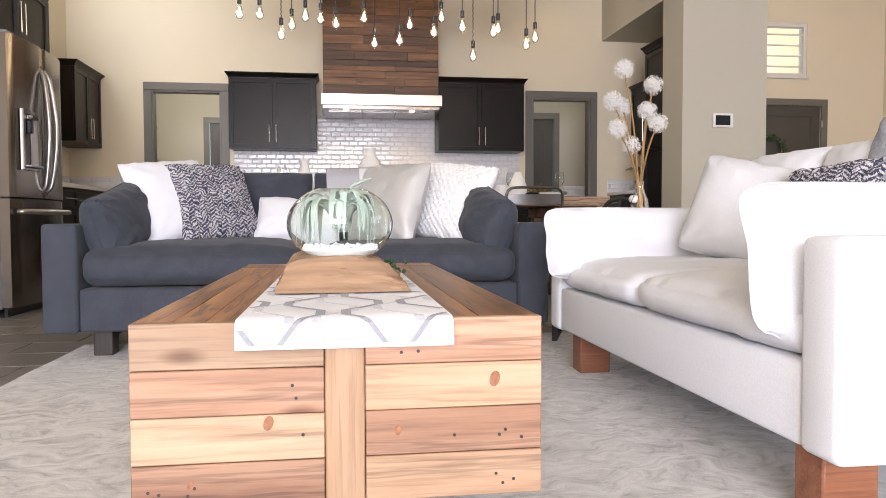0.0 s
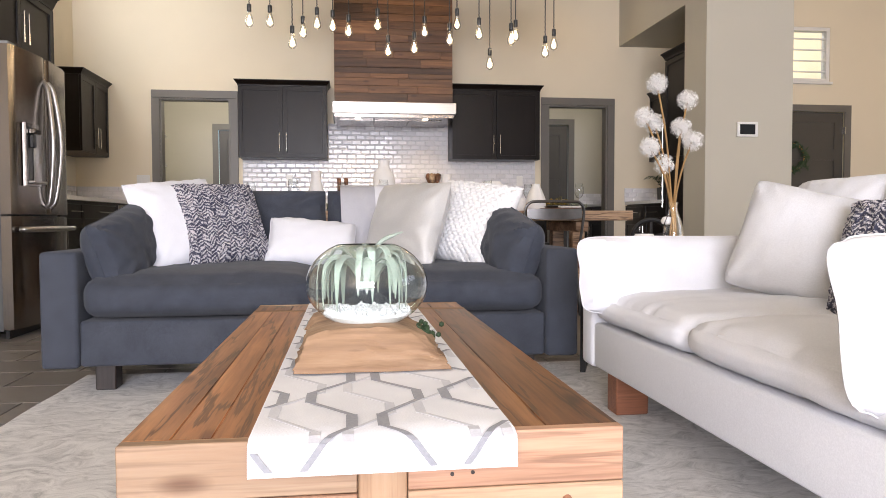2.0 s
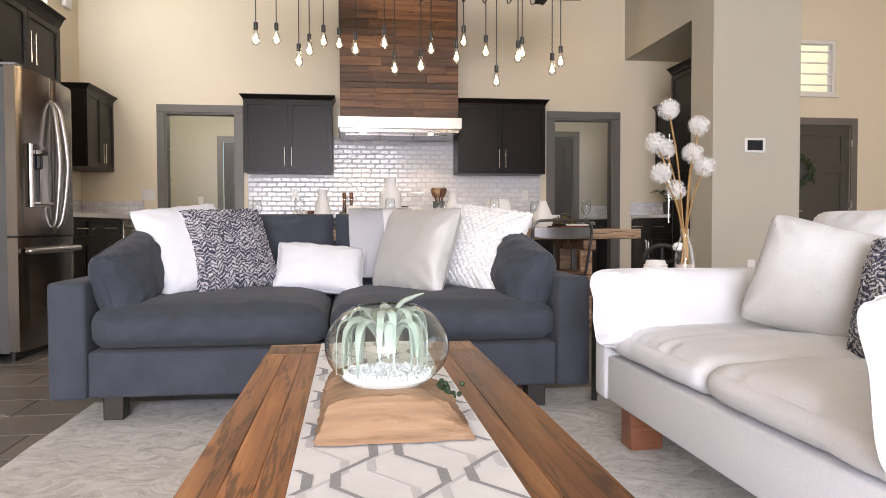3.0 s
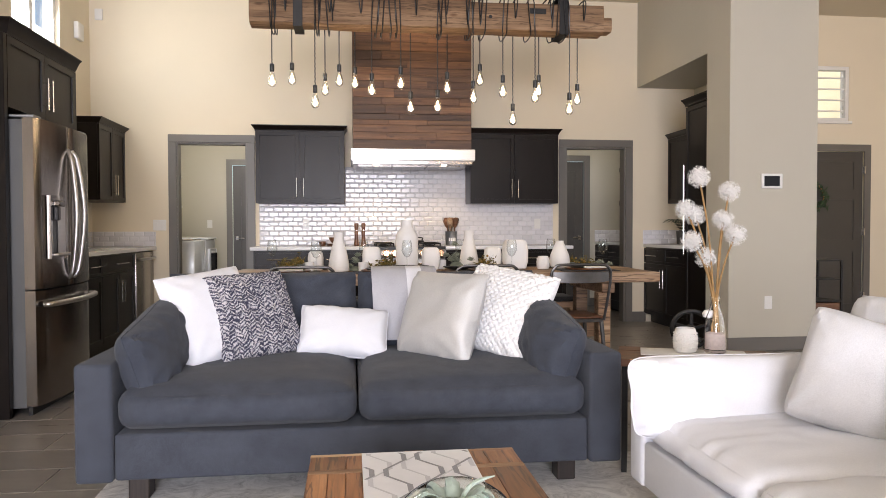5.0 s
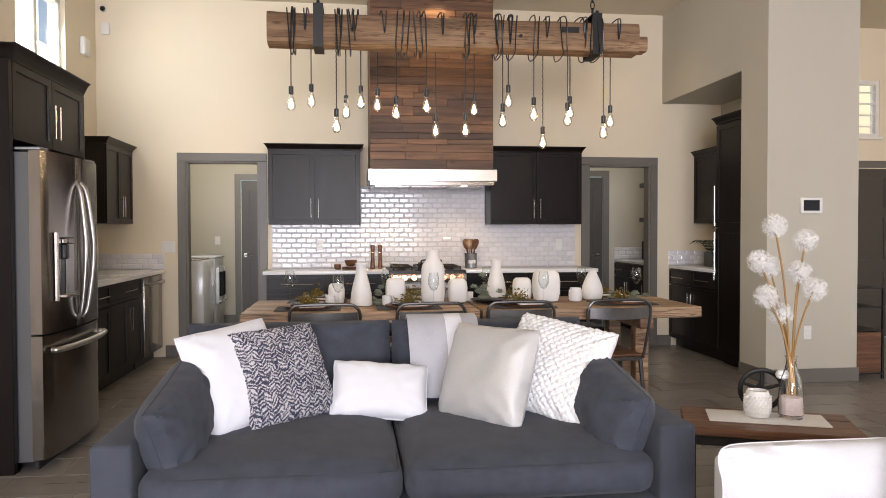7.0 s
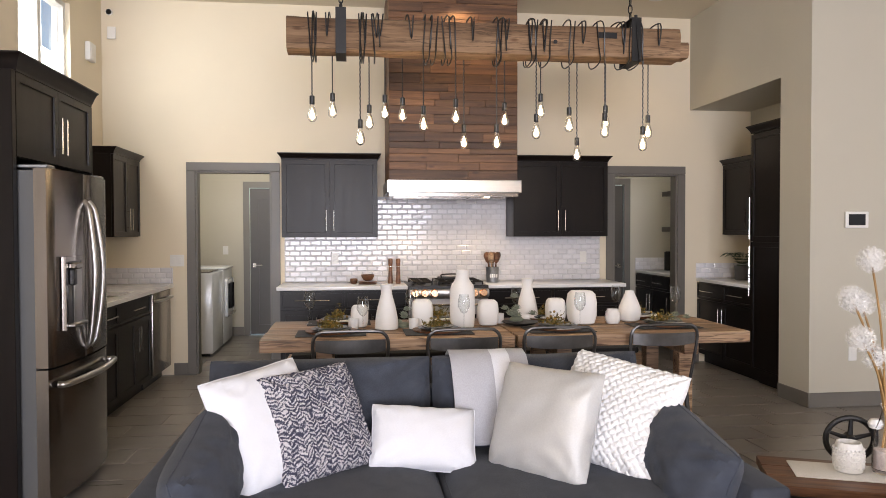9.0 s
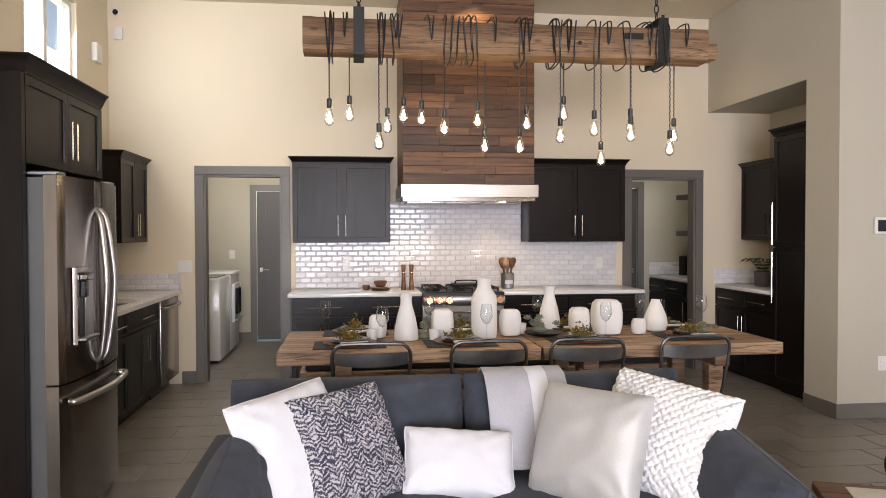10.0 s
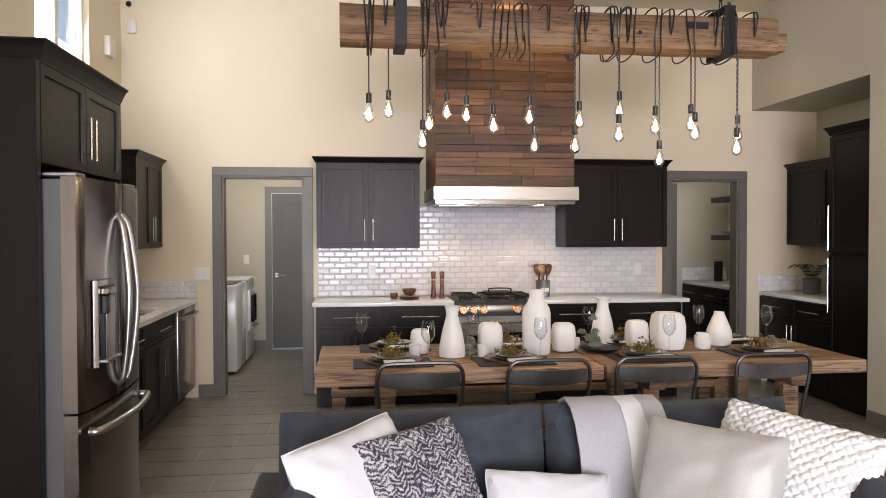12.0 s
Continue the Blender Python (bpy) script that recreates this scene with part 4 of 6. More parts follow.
FY = -FD + 0.018
d1 = part("door", bowed_front(0.0, 0.427, 0.745, 1.745, FY, 0, FW), STEEL_DARK, fr)
d2 = part("door", bowed_front(0.433, FW, 0.745, 1.745, FY, 0, FW), STEEL_DARK, fr)
d3 = part("freezer_drawer", bowed_front(0.0, FW, 0.06, 0.735, FY, 0, FW), STEEL_DARK, fr)
part("hinge_cover", box(0.01, 0.12, FY - 0.06, FY + 0.08, 1.746, 1.765, 0.005, 1), GALVANISED, fr)
part("hinge_cover", box(FW - 0.12, FW - 0.01, FY - 0.06, FY + 0.08, 1.746, 1.765, 0.005, 1), GALVANISED, fr)
for d, x, s in ((d1, 0.395, -1), (d2, 0.465, 1)):
    pts = spline([(x, FY - 0.10, 1.60), (x + s * 0.012, FY - 0.135, 1.52), (x + s * 0.03, FY - 0.165, 1.2), (x + s * 0.012, FY - 0.135, 0.86), (x, FY - 0.10, 0.79)], 6)
    part("handle", tube(pts, 0.015, 10), STEEL, d, "bowed steel door handle")
part("handle", tube(spline([(0.05, FY - 0.085, 0.655), (0.08, FY - 0.13, 0.655), (FW / 2, FY - 0.165, 0.655), (FW - 0.08, FY - 0.13, 0.655), (FW - 0.05, FY - 0.085, 0.655)], 6), 0.017, 10), STEEL, d3, "bowed steel drawer handle")
dp = part("dispenser", boxes((0.10, 0.125, FY - 0.112, FY - 0.09, 0.92, 1.30), (0.315, 0.335, FY - 0.112, FY - 0.09, 0.92, 1.30), (0.125, 0.315, FY - 0.112, FY - 0.09, 1.275, 1.30), (0.125, 0.315, FY - 0.112, FY - 0.09, 0.92, 0.935)), STEEL_DARK, d1, "recessed ice and water dispenser")
part("recess", boxes((0.125, 0.315, FY - 0.1075, FY - 0.1055, 0.935, 1.275)), BLACK, dp)
part("back_plate", box(0.20, 0.312, FY - 0.116, FY - 0.1085, 0.95, 1.262, 0.003, 1), STEEL, dp, "bright steel back plate")
part("spout", box(0.135, 0.23, FY - 0.150, FY - 0.1085, 1.235, 1.268, 0.006, 1), STEEL_DARK, dp)
part("paddle", box(0.145, 0.185, FY - 0.138, FY - 0.1085, 1.15, 1.234, 0.006, 1), BLACK, dp)
part("tray", box(0.125, 0.315, FY - 0.145, FY - 0.1085, 0.936, 0.952, 0.004, 1), STEEL, dp)
part("toe_grille", boxes((0.03, FW - 0.03, FY - 0.02, FY, 0.0, 0.05)), BLACK, fr)

# ---- niche with pantry cabinets ----
def east(name, y1, w, d, h, label, fronts, z=0.0, **k):
    """A cabinet against the niche's far side, facing -x: its own x runs along -y."""
    return cabinet(name, pose(5.968, y1, z, 0, 0, -90), w, d, h, label, fronts, **k)


east("tall_cabinet", -1.125, 0.512, 0.62, 2.33, "tall dark espresso pantry cabinet with long bar handles", ((0, 0.512, 1.33, 2.32, "B"), (0, 0.512, 0.11, 1.325, "T")), toe=0.10, crown=0.07)
east("base_cabinet", -0.005, 1.115, 0.59, 0.878, "dark espresso base cabinet with drawers and doors", ((0, 0.5575, 0.70, 0.872, "d"), (0.5575, 1.115, 0.70, 0.872, "d"), (0, 0.5575, 0.11, 0.695, "R"), (0.5575, 1.115, 0.11, 0.695, "L")), toe=0.10)
east("wall_cabinet", -0.005, 1.115, 0.30, 0.755, "dark espresso two-door wall cabinet in the niche", ((0, 0.5575, 0, 0.755, "r"), (0.5575, 1.115, 0, 0.755, "l")), z=1.385, crown=0.055)
nw = thing("worktop", pose(0, 0, 0), "white quartz worktop in the niche", "worktop")
part("slab", box(5.345, 5.957, -1.122, -0.013, 0.88, 0.915, 0.004), QUARTZ, nw)
pp = thing("potted_fern", pose(5.66, -0.40, 0.9155), "green fern in a grey concrete pot", "plant")
part("pot", lathe([(0.06, 0), (0.075, 0.005), (0.082, 0.15), (0.072, 0.15), (0.068, 0.13), (0.01, 0.13)], 22), CONCRETE, pp)
rnd = random.Random(5)


def fronds(count, length, lift, seed, width=0.012):
    bm, r = bmesh.new(), random.Random(seed)
    for k in range(count):
        a, ln = r.uniform(0, 6.283), length * r.uniform(0.6, 1.1)
        d = Vector((math.cos(a), math.sin(a), 0))
        side = Vector((-d.y, d.x, 0))
        prev = None
        for s in range(9):
            t2 = s / 8
            p = d * ln * t2 + Vector((0, 0, lift * (math.sin(t2 * 2.2)) * r.uniform(0.95, 1.05)))
            if prev:
                for sg in (-1, 1):
                    tip = p + side * sg * ln * 0.2 * (1.05 - t2) + d * 0.02 + Vector((0, 0, -0.008))
                    thin(bm, (prev, prev + d * width, tip, prev + d * width * 0.2 + side * sg * 0.004))
            prev = p
    return bm


lf = part("leaves", fronds(34, 0.21, 0.15, 3), LEAF, pp)
lf.location = (0, 0, 0.13)

# ---- pantry room ----
cabinet("base_cabinet", pose(5.955, 1.745, 0, 0, 0, -90), 1.5, 0.57, 0.878, "dark espresso pantry base cabinet with drawers", ((0, 0.5, 0.70, 0.872, "d"), (0.5, 1.0, 0.70, 0.872, "d"), (1.0, 1.5, 0.70, 0.872, "d"), (0, 0.5, 0.11, 0.695, "R"), (0.5, 1.0, 0.11, 0.695, "L"), (1.0, 1.5, 0.11, 0.695, "L")), toe=0.10)
t = thing("worktop", pose(0, 0, 0), "white quartz worktop in the pantry", "worktop")
part("slab", box(5.36, 5.945, 0.24, 1.737, 0.88, 0.915, 0.004), QUARTZ, t)
for z in (1.42, 1.88):
    t = thing("floating_shelf", pose(0, 0, 0), "thick dark wooden floating shelf", "shelf", "pantry shelves")
    part("board", box(5.66, 5.955, 0.3, 1.60, z, z + 0.06, 0.004), DARK_WOOD, t)
for y, z, s in ((1.35, 1.481, 1.0), (1.2, 1.941, 0.8)):
    solo("serving_bowl", lathe([(0.05 * s, 0), (0.07 * s, 0.01), (0.12 * s, 0.05), (0.115 * s, 0.052), (0.06 * s, 0.02), (0.01, 0.012)], 22), CERAMIC, pose(5.79, y, z), "white ceramic bowl on a dark shelf", "bowl")
t = thing("leaning_platter", pose(5.84, 1.44, 1.482, 0, 18, 0), "white platter leaning on a shelf", "platter")
part("disc", box(-0.008, 0.008, -0.11, 0.11, 0.0, 0.2, 0.007), CERAMIC, t)
t = thing("dark_canister", pose(5.72, 1.52, 0.9155), "tall dark canister on the pantry worktop", "canister")
part("jar", lathe([(0.05, 0), (0.052, 0.004), (0.052, 0.24), (0.03, 0.25), (0.005, 0.25)], 18), IRON, t)

# ---- laundry room ----
def washer(y0, label, top_load):
    t = thing("washing_machine" if top_load else "tumble_dryer", pose(-0.66, y0, 0, 0, 0, 90), label, "washer" if top_load else "dryer")
    part("body", box(0, 0.66, -0.70, 0, 0.03, 0.96, 0.02, 2), APPLIANCE, t)
    part("plinth", boxes((0.03, 0.63, -0.66, -0.03, 0, 0.03)), BLACK, t)
    part("console", box(0.01, 0.65, -0.16 if top_load else -0.72, -0.01, 0.961, 1.03 if top_load else 0.99, 0.015, 2), APPLIANCE, t)
    if top_load:
        part("lid", box(0.05, 0.61, -0.66, -0.18, 0.961, 0.975, 0.006, 1), STEEL_DARK, t, "dark glass lid")
    else:
        dr = part("door", box(0.09, 0.57, -0.73, -0.701, 0.36, 0.84, 0.03, 3), APPLIANCE, t)
        part("door_window", box(0.16, 0.5, -0.735, -0.729, 0.46, 0.78, 0.02, 2), SCREEN, dr)
        part("handle", tube([(0.12, -0.73, 0.40), (0.12, -0.755, 0.40), (0.54, -0.755, 0.40), (0.54, -0.73, 0.40)], 0.01, 6), STEEL, dr)
    return t


washer(1.05, "white top loading washing machine", True)
washer(1.76, "white front door tumble dryer", False)
for z in (1.36, 1.72, 2.16):
    t = thing("wall_shelf", pose(0, 0, 0), "white painted wall shelf in the laundry", "shelf", "laundry shelves")
    part("board", box(-0.698, -0.08, 0.14, 0.95, z, z + 0.025, 0.003, 1), WHITE_PLASTIC, t)
    part("bracket", box(-0.698, -0.3, 0.5, 0.52, z - 0.06, z - 0.001), WHITE_PLASTIC, t)

# ---- entry ----
t = thing("entry_shelf", pose(6.10, -2.04, 0), "black metal shelf unit with a wooden drawer box", "shelf")
for x, y in ((0, 0), (0.30, 0), (0, 0.34), (0.30, 0.34)):
    part("post", box(x - 0.009, x + 0.009, y - 0.009, y + 0.009, 0, 0.80), IRON, t)
for z in (0.04, 0.42, 0.62, 0.79):
    part("tier", boxes((0.009, 0.291, -0.009, 0.349, z, z + 0.012)), IRON, t)
part("drawer_box", box(0.012, 0.288, 0.0, 0.33, 0.0525, 0.41, 0.003, 1), WALNUT, t, "wooden drawer box")
wr = thing("door_wreath", pose(7.60, YE + 0.006, 1.48), "dark green leaf wreath on the entry door", "wreath")
bm = bmesh.new()
r5 = random.Random(11)
for k in range(150):
    a = r5.uniform(0, 6.283)
    c = Vector((math.cos(a) * 0.17, -0.03, math.sin(a) * 0.17)) + Vector((r5.gauss(0, 0.025), r5.gauss(0, 0.012), r5.gauss(0, 0.025)))
    c.y = min(c.y, -0.012)
    d = Vector((r5.gauss(0, 1), r5.gauss(0, 0.3), r5.gauss(0, 1))).normalized() * 0.04
    s = d.cross(Vector((0, 1, 0.3))).normalized() * 0.012
    thin(bm, (c - d, c + s, c + d, c - s))
part("leaves", bm, LEAF, wr)
part("ring", tube([(math.cos(a) * 0.17, -0.015, math.sin(a) * 0.17) for a in (k * 0.3142 for k in range(20))], 0.01, 6, closed=True), STEM, wr)

# recessed downlights; the third, by the left doorway, is added and unseen
for x, y in ((2.55, -1.2), (4.62, -0.64), (0.6, -1.4)):
    t = thing("downlight", pose(x, y, H), "white recessed ceiling downlight, lit warm, one of three added", "ceiling light", "downlights")
    part("trim_ring", lathe([(0.095, -0.006), (0.095, -0.001), (0.07, -0.001), (0.07, -0.006)], 24), WHITE_PLASTIC, t)
    part("lens", lathe([(0.069, -0.005), (0.069, -0.002)], 24), DIFFUSER, t)


# ---- beam light ----
beam = thing("beam_chandelier", pose(0, 0, 0), "hewn timber beam light hung with twenty filament bulbs", "chandelier")
BY0, BY1, BZ0, BZ1 = -2.615, -2.405, 2.63, 2.858


def hewn_beam(x0, x1, y0, y1, z0, z1, seed, cuts=60):
    """A squared timber with axe-worn, uneven faces and chipped arrises."""
    bm = bmesh.new()
    ring = []
    for k in range(cuts + 1):
        x = x0 + (x1 - x0) * k / cuts
        sec = []
        for j in range(20):
            a = 2 * math.pi * (j + 0.5) / 20
            c, s = math.cos(a), math.sin(a)
            f = min(1 / max(abs(c), abs(s)), 1.26)
            p = Vector((x, (y0 + y1) / 2 + c * f * (y1 - y0) / 2, (z0 + z1) / 2 + s * f * (z1 - z0) / 2))
            w = noise.noise(Vector((x * 2.2, p.y * 7 + seed, p.z * 7))) * 0.010 + noise.noise(Vector((x * 11, p.y * 20, p.z * 20 + seed))) * 0.003
            sec.append(bm.verts.new(p + Vector((0, c, s)) * w))
        ring.append(sec)
    for p, q in zip(ring, ring[1:]):
        for j in range(20):
            bm.faces.new((p[j], p[(j + 1) % 20], q[(j + 1) % 20], q[j]))
    bm.faces.new(ring[0][::-1])
    bm.faces.new(ring[-1])
    return bm


part("timber", hewn_beam(1.20, 3.93, BY0, BY1, BZ0, BZ1, 2), BEAM_WOOD, beam, "weathered hewn timber")
part("tenon", hewn_beam(3.92, 4.005, BY0 + 0.03, BY1 - 0.02, BZ0 + 0.02, BZ0 + 0.14, 5, 6), BEAM_WOOD, beam)
part("mortise", box(3.33, 3.46, BY0 - 0.012, BY0 + 0.03, 2.765, 2.805), IRON, beam, "dark cut mortise slot")
part("peg_hole", tube([(3.02, BY0 - 0.011, 2.73), (3.02, BY0 + 0.03, 2.73)], 0.014, 10), IRON, beam)
for x in (1.557, 3.60):
    st = part("strap", boxes((x - 0.035, x + 0.035, BY0 - 0.016, BY0 - 0.012, BZ0 - 0.016, BZ1 + 0.05), (x - 0.035, x + 0.035, BY1 + 0.012, BY1 + 0.016, BZ0 - 0.016, BZ1 + 0.05), (x - 0.035, x + 0.035, BY0 - 0.016, BY1 + 0.016, BZ0 - 0.02, BZ0 - 0.016), (x - 0.035, x + 0.035, BY0 - 0.016, BY1 + 0.016, BZ1 + 0.05, BZ1 + 0.056)), IRON, beam, "black iron hanging strap")
    for y in (BY0, BY1):
        part("bolt", tube([(x, y, BZ1 + 0.056), (x, y, BZ1 + 0.075)], 0.012, 8), IRON, st)
    z = BZ1 + 0.062
    k = 0
    while z < H - 0.05:
        lk = bmesh.new()
        pts = [(x + math.cos(a) * 0.014 * (k % 2), -2.51 + math.cos(a) * 0.014 * (1 - k % 2), z + 0.03 + math.sin(a) * 0.034) for a in (j * 0.6283 for j in range(10))]
        part("chain_link", tube(pts, 0.0045, 5, closed=True), IRON, beam)
        z += 0.055
        k += 1
BULBS = ((1.367, 0, 2.210), (1.494, 1, 2.277), (1.682, 0, 2.059), (1.748, 1, 2.200), (1.858, 1, 2.273), (1.981, 1, 2.256), (2.105, 0, 2.157), (2.324, 0, 2.210), (2.418, 1, 2.073), (2.605, 0, 2.043), (2.712, 1, 2.234), (2.881, 0, 2.117), (2.977, 1, 2.304), (3.113, 0, 2.167), (3.247, 1, 1.992), (3.368, 0, 2.133), (3.462, 1, 2.228), (3.643, 0, 2.043), (3.785, 1, 2.164))
bulb_glass = data_of("bulb", lathe([(0.013, 0.058), (0.014, 0.045), (0.020, 0.025), (0.029, -0.008), (0.031, -0.025), (0.027, -0.043), (0.016, -0.055), (0.003, -0.059), (0.003, -0.0575), (0.0155, -0.0535), (0.0258, -0.042), (0.0296, -0.025), (0.0277, -0.008), (0.0188, 0.025), (0.0128, 0.045), (0.0118, 0.057)], 18), CLEAR)
bulb_wire = data_of("filament", lathe([(0.003, 0.03), (0.010, 0.005), (0.017, -0.018), (0.017, -0.032), (0.005, -0.043)], 8), FILAMENT)
bulb_cap = data_of("socket", lathe([(0.009, 0.115), (0.017, 0.11), (0.017, 0.06), (0.015, 0.056)], 14), BLACK)
rb = random.Random(3)
for x, far, z in BULBS:
    y = (BY1 + 0.016) if far else (BY0 - 0.022)
    b1 = piece("socket", bulb_cap, beam, pose(x, y, z))
    g = new("bulb", bulb_glass)
    g.parent, g.visible_shadow = b1, False
    fl = new("filament", bulb_wire)
    fl.parent = b1
    # braided cord: up from the socket, then wound about the timber
    slack = rb.uniform(-0.03, 0.03)
    n1 = 14
    bm = tube([(x + 0.0022 * math.sin(k * 2.6), y + 0.0022 * math.cos(k * 2.6), z + 0.112 + (BZ0 - 0.02 - z - 0.112) * k / (n1 * 2)) for k in range(n1 * 2 + 1)], 0.0042, 6)
    o = 0.016
    wind = [(x, y, BZ0 - 0.02)]
    turns = rb.choice((1, 1, 2))
    xx = x
    for tn in range(turns):
        s = rb.uniform(0.02, 0.05) * rb.choice((-1, 1))
        near, away = (BY0 - o, BY1 + o)
        if far and tn == 0:
            wind += [(xx, away, BZ0 + 0.05), (xx + s * 0.3, away, BZ1 + o), (xx + s * 0.5, near, BZ1 + o)]
        else:
            wind += [(xx, near, BZ0 + 0.03), (xx + s * 0.3, near, BZ1 + o), (xx + s * 0.5, away, BZ1 + o), (xx + s * 0.7, away, BZ0 - o), (xx + s * 0.8, near, BZ0 - o - 0.015)]
        xx += s
        wind += [(xx, near, BZ0 + 0.09), (xx + s * 0.3, near, BZ1 + o)]
    tube(spline(wind, 5), 0.0048, 6, bm=bm)
    part("cord", bm, BLACK, beam, "black braided cord")

# ---- dining table ----
TZ = 0.775
table = thing("dining_table", pose(0, 0, 0), "long reclaimed timber trestle dining table", "dining table")
rt = random.Random(8)
TX0, TX1, TY0, TY1 = 1.065, 4.20, -3.08, -2.12
for half in ((TX0, 2.64), (2.65, TX1)):
    y = TY0
    for w in (0.20, 0.16, 0.19, 0.22, 0.19):
        part("plank", box(half[0] + rt.uniform(0, 0.006), half[1] - rt.uniform(0, 0.006), y + 0.0015, y + w - 0.0015, TZ - 0.078 + rt.uniform(0, 0.004), TZ - rt.uniform(0, 0.003), 0.004, 1), TABLE_WOOD, table)
        y += w
for x in (1.45, 2.97, 3.83):
    for y in (-2.88, -2.34):
        part("leg", box(x - 0.048, x + 0.048, y - 0.048, y + 0.048, 0.09, 0.615, 0.005, 1), TABLE_WOOD, table)
    part("foot", box(x - 0.055, x + 0.055, -2.98, -2.24, 0, 0.089, 0.006, 1), TABLE_WOOD, table)
    part("bearer", box(x - 0.05, x + 0.05, -3.01, -2.19, 0.616, 0.695, 0.006, 1), TABLE_WOOD, table)
part("stretcher", box(1.39, 3.89, -2.65, -2.57, 0.24, 0.36, 0.006, 1), TABLE_WOOD, table)
bench = thing("dining_bench", pose(0, 0, 0), "reclaimed timber bench with a dark seat pad", "bench")
part("seat", box(1.12, 3.95, -1.99, -1.63, 0.40, 0.45, 0.006, 1), TABLE_WOOD, bench)
part("seat_pad", box(1.16, 3.9, -1.97, -1.65, 0.4505, 0.50, 0.02, 2), PLACEMAT, bench, "dark grey seat pad")
for x in (1.17, 3.90):
    for y in (-1.93, -1.69):
        part("leg", box(x - 0.045, x + 0.045, y - 0.04, y + 0.04, 0, 0.3995, 0.005, 1), TABLE_WOOD, bench)


def metal_chair(m):
    """A low-backed steel chair with a hoop back, a curved back band and a wooden seat; faces +y."""
    t = thing("dining_chair", m, "gunmetal steel dining chair with a wooden seat", "chair", "chairs along the table")
    part("seat", box(-0.19, 0.19, -0.19, 0.19, 0.44, 0.462, 0.012, 2), WALNUT, t, "walnut seat")
    part("seat_frame", boxes((-0.185, 0.185, -0.185, 0.185, 0.415, 0.4395)), GUNMETAL, t)
    hoop = spline([(-0.19, -0.185, 0.43), (-0.212, -0.215, 0.62), (-0.222, -0.235, 0.765), (-0.192, -0.242, 0.823), (-0.125, -0.245, 0.836), (0.125, -0.245, 0.836), (0.192, -0.242, 0.823), (0.222, -0.235, 0.765), (0.212, -0.215, 0.62), (0.19, -0.185, 0.43)], 5)
    part("back_hoop", tube(hoop, 0.0105, 8), GUNMETAL, t)
    bm, n = bmesh.new(), 14
    rows = []
    for k in range(n + 1):
        u = 2 * k / n - 1
        y = -0.232 - 0.025 * (1 - u * u)
        rows.append([bm.verts.new((u * 0.207, y + dy, z)) for dy, z in ((-0.004, 0.705 + 0.014 * abs(u) ** 3), (-0.004, 0.785), (0.004, 0.785), (0.004, 0.705 + 0.014 * abs(u) ** 3))])
    for p, q in zip(rows, rows[1:]):
        for j in range(4):
            bm.faces.new((p[j], p[(j + 1) % 4], q[(j + 1) % 4], q[j]))
    bm.faces.new(rows[0])
    bm.faces.new(rows[-1][::-1])
    part("back_band", bm, GUNMETAL, t)
    for sx in (-1, 1):
        for sy in (-1, 1):
            part("leg", tube([(sx * 0.175, sy * 0.175, 0.42), (sx * 0.205, sy * 0.21, 0.0)], [0.017, 0.011], 8), GUNMETAL, t)
    part("brace", tube([(-0.19, 0.19, 0.2), (0.19, 0.19, 0.2)], 0.007, 6), GUNMETAL, t)
    part("brace", tube([(-0.19, -0.19, 0.2), (0.19, -0.19, 0.2)], 0.007, 6), GUNMETAL, t)
    return t


ch = metal_chair(pose(1.612, -2.965, 0))
for x, dy, a in ((2.289, 0.0, 1), (2.896, 0.01, -2), (3.562, 0.03, 2)):
    copy_thing(ch, pose(x, -2.965 + dy, 0, 0, 0, a))

# table settings
def wine_glass(m):
    t = thing("wine_glass", m, "clear stemmed wine glass on the table", "glass", "wine glasses")
    part("bowl", lathe([(0.004, 0.105), (0.022, 0.118), (0.040, 0.155), (0.038, 0.20), (0.031, 0.235), (0.0304, 0.235), (0.0373, 0.20), (0.0392, 0.1555), (0.0213, 0.1190), (0.002, 0.108)], 28), STEMWARE, t).visible_shadow = False
    part("stem", lathe([(0.0045, 0.006), (0.0035, 0.05), (0.0045, 0.105)], 10), STEMWARE, t)
    part("foot", lathe([(0.034, 0), (0.034, 0.002), (0.006, 0.006)], 22), STEMWARE, t)
    return t


wg = wine_glass(pose(1.69, -2.83, TZ))
for x, y in ((2.355, -2.78), (3.16, -2.74), (4.02, -2.35), (1.325, -2.33), (2.045, -2.25), (2.845, -2.18), (3.62, -2.19)):
    copy_thing(wg, pose(x, y, TZ))


def herb_sprig(count, size, seed):
    bm, r = bmesh.new(), random.Random(seed)
    for k in range(count):
        c = Vector((r.gauss(0, size * 0.42), r.gauss(0, size * 0.35), abs(r.gauss(0, size * 0.34))))
        d = Vector((r.gauss(0, 1), r.gauss(0, 1), r.gauss(0.4, 0.7))).normalized() * size * r.uniform(0.12, 0.28)
        s = d.orthogonal().normalized() * size * 0.07
        thin(bm, (c - d, c + s, c + d, c - s))
    return bm


def berry_cluster(size, seed, n=18):
    bm, r = bmesh.new(), random.Random(seed)
    for k in range(n):
        bmesh.ops.create_icosphere(bm, subdivisions=1, radius=size * 0.1, matrix=Matrix.Translation((r.gauss(0, size * 0.25), r.gauss(0, size * 0.2), abs(r.gauss(0, size * 0.22)))))
    return bm


BERRY = mat("ochre_berries", (0.30, 0.17, 0.02), 0.4, var=0.5, scale=60)


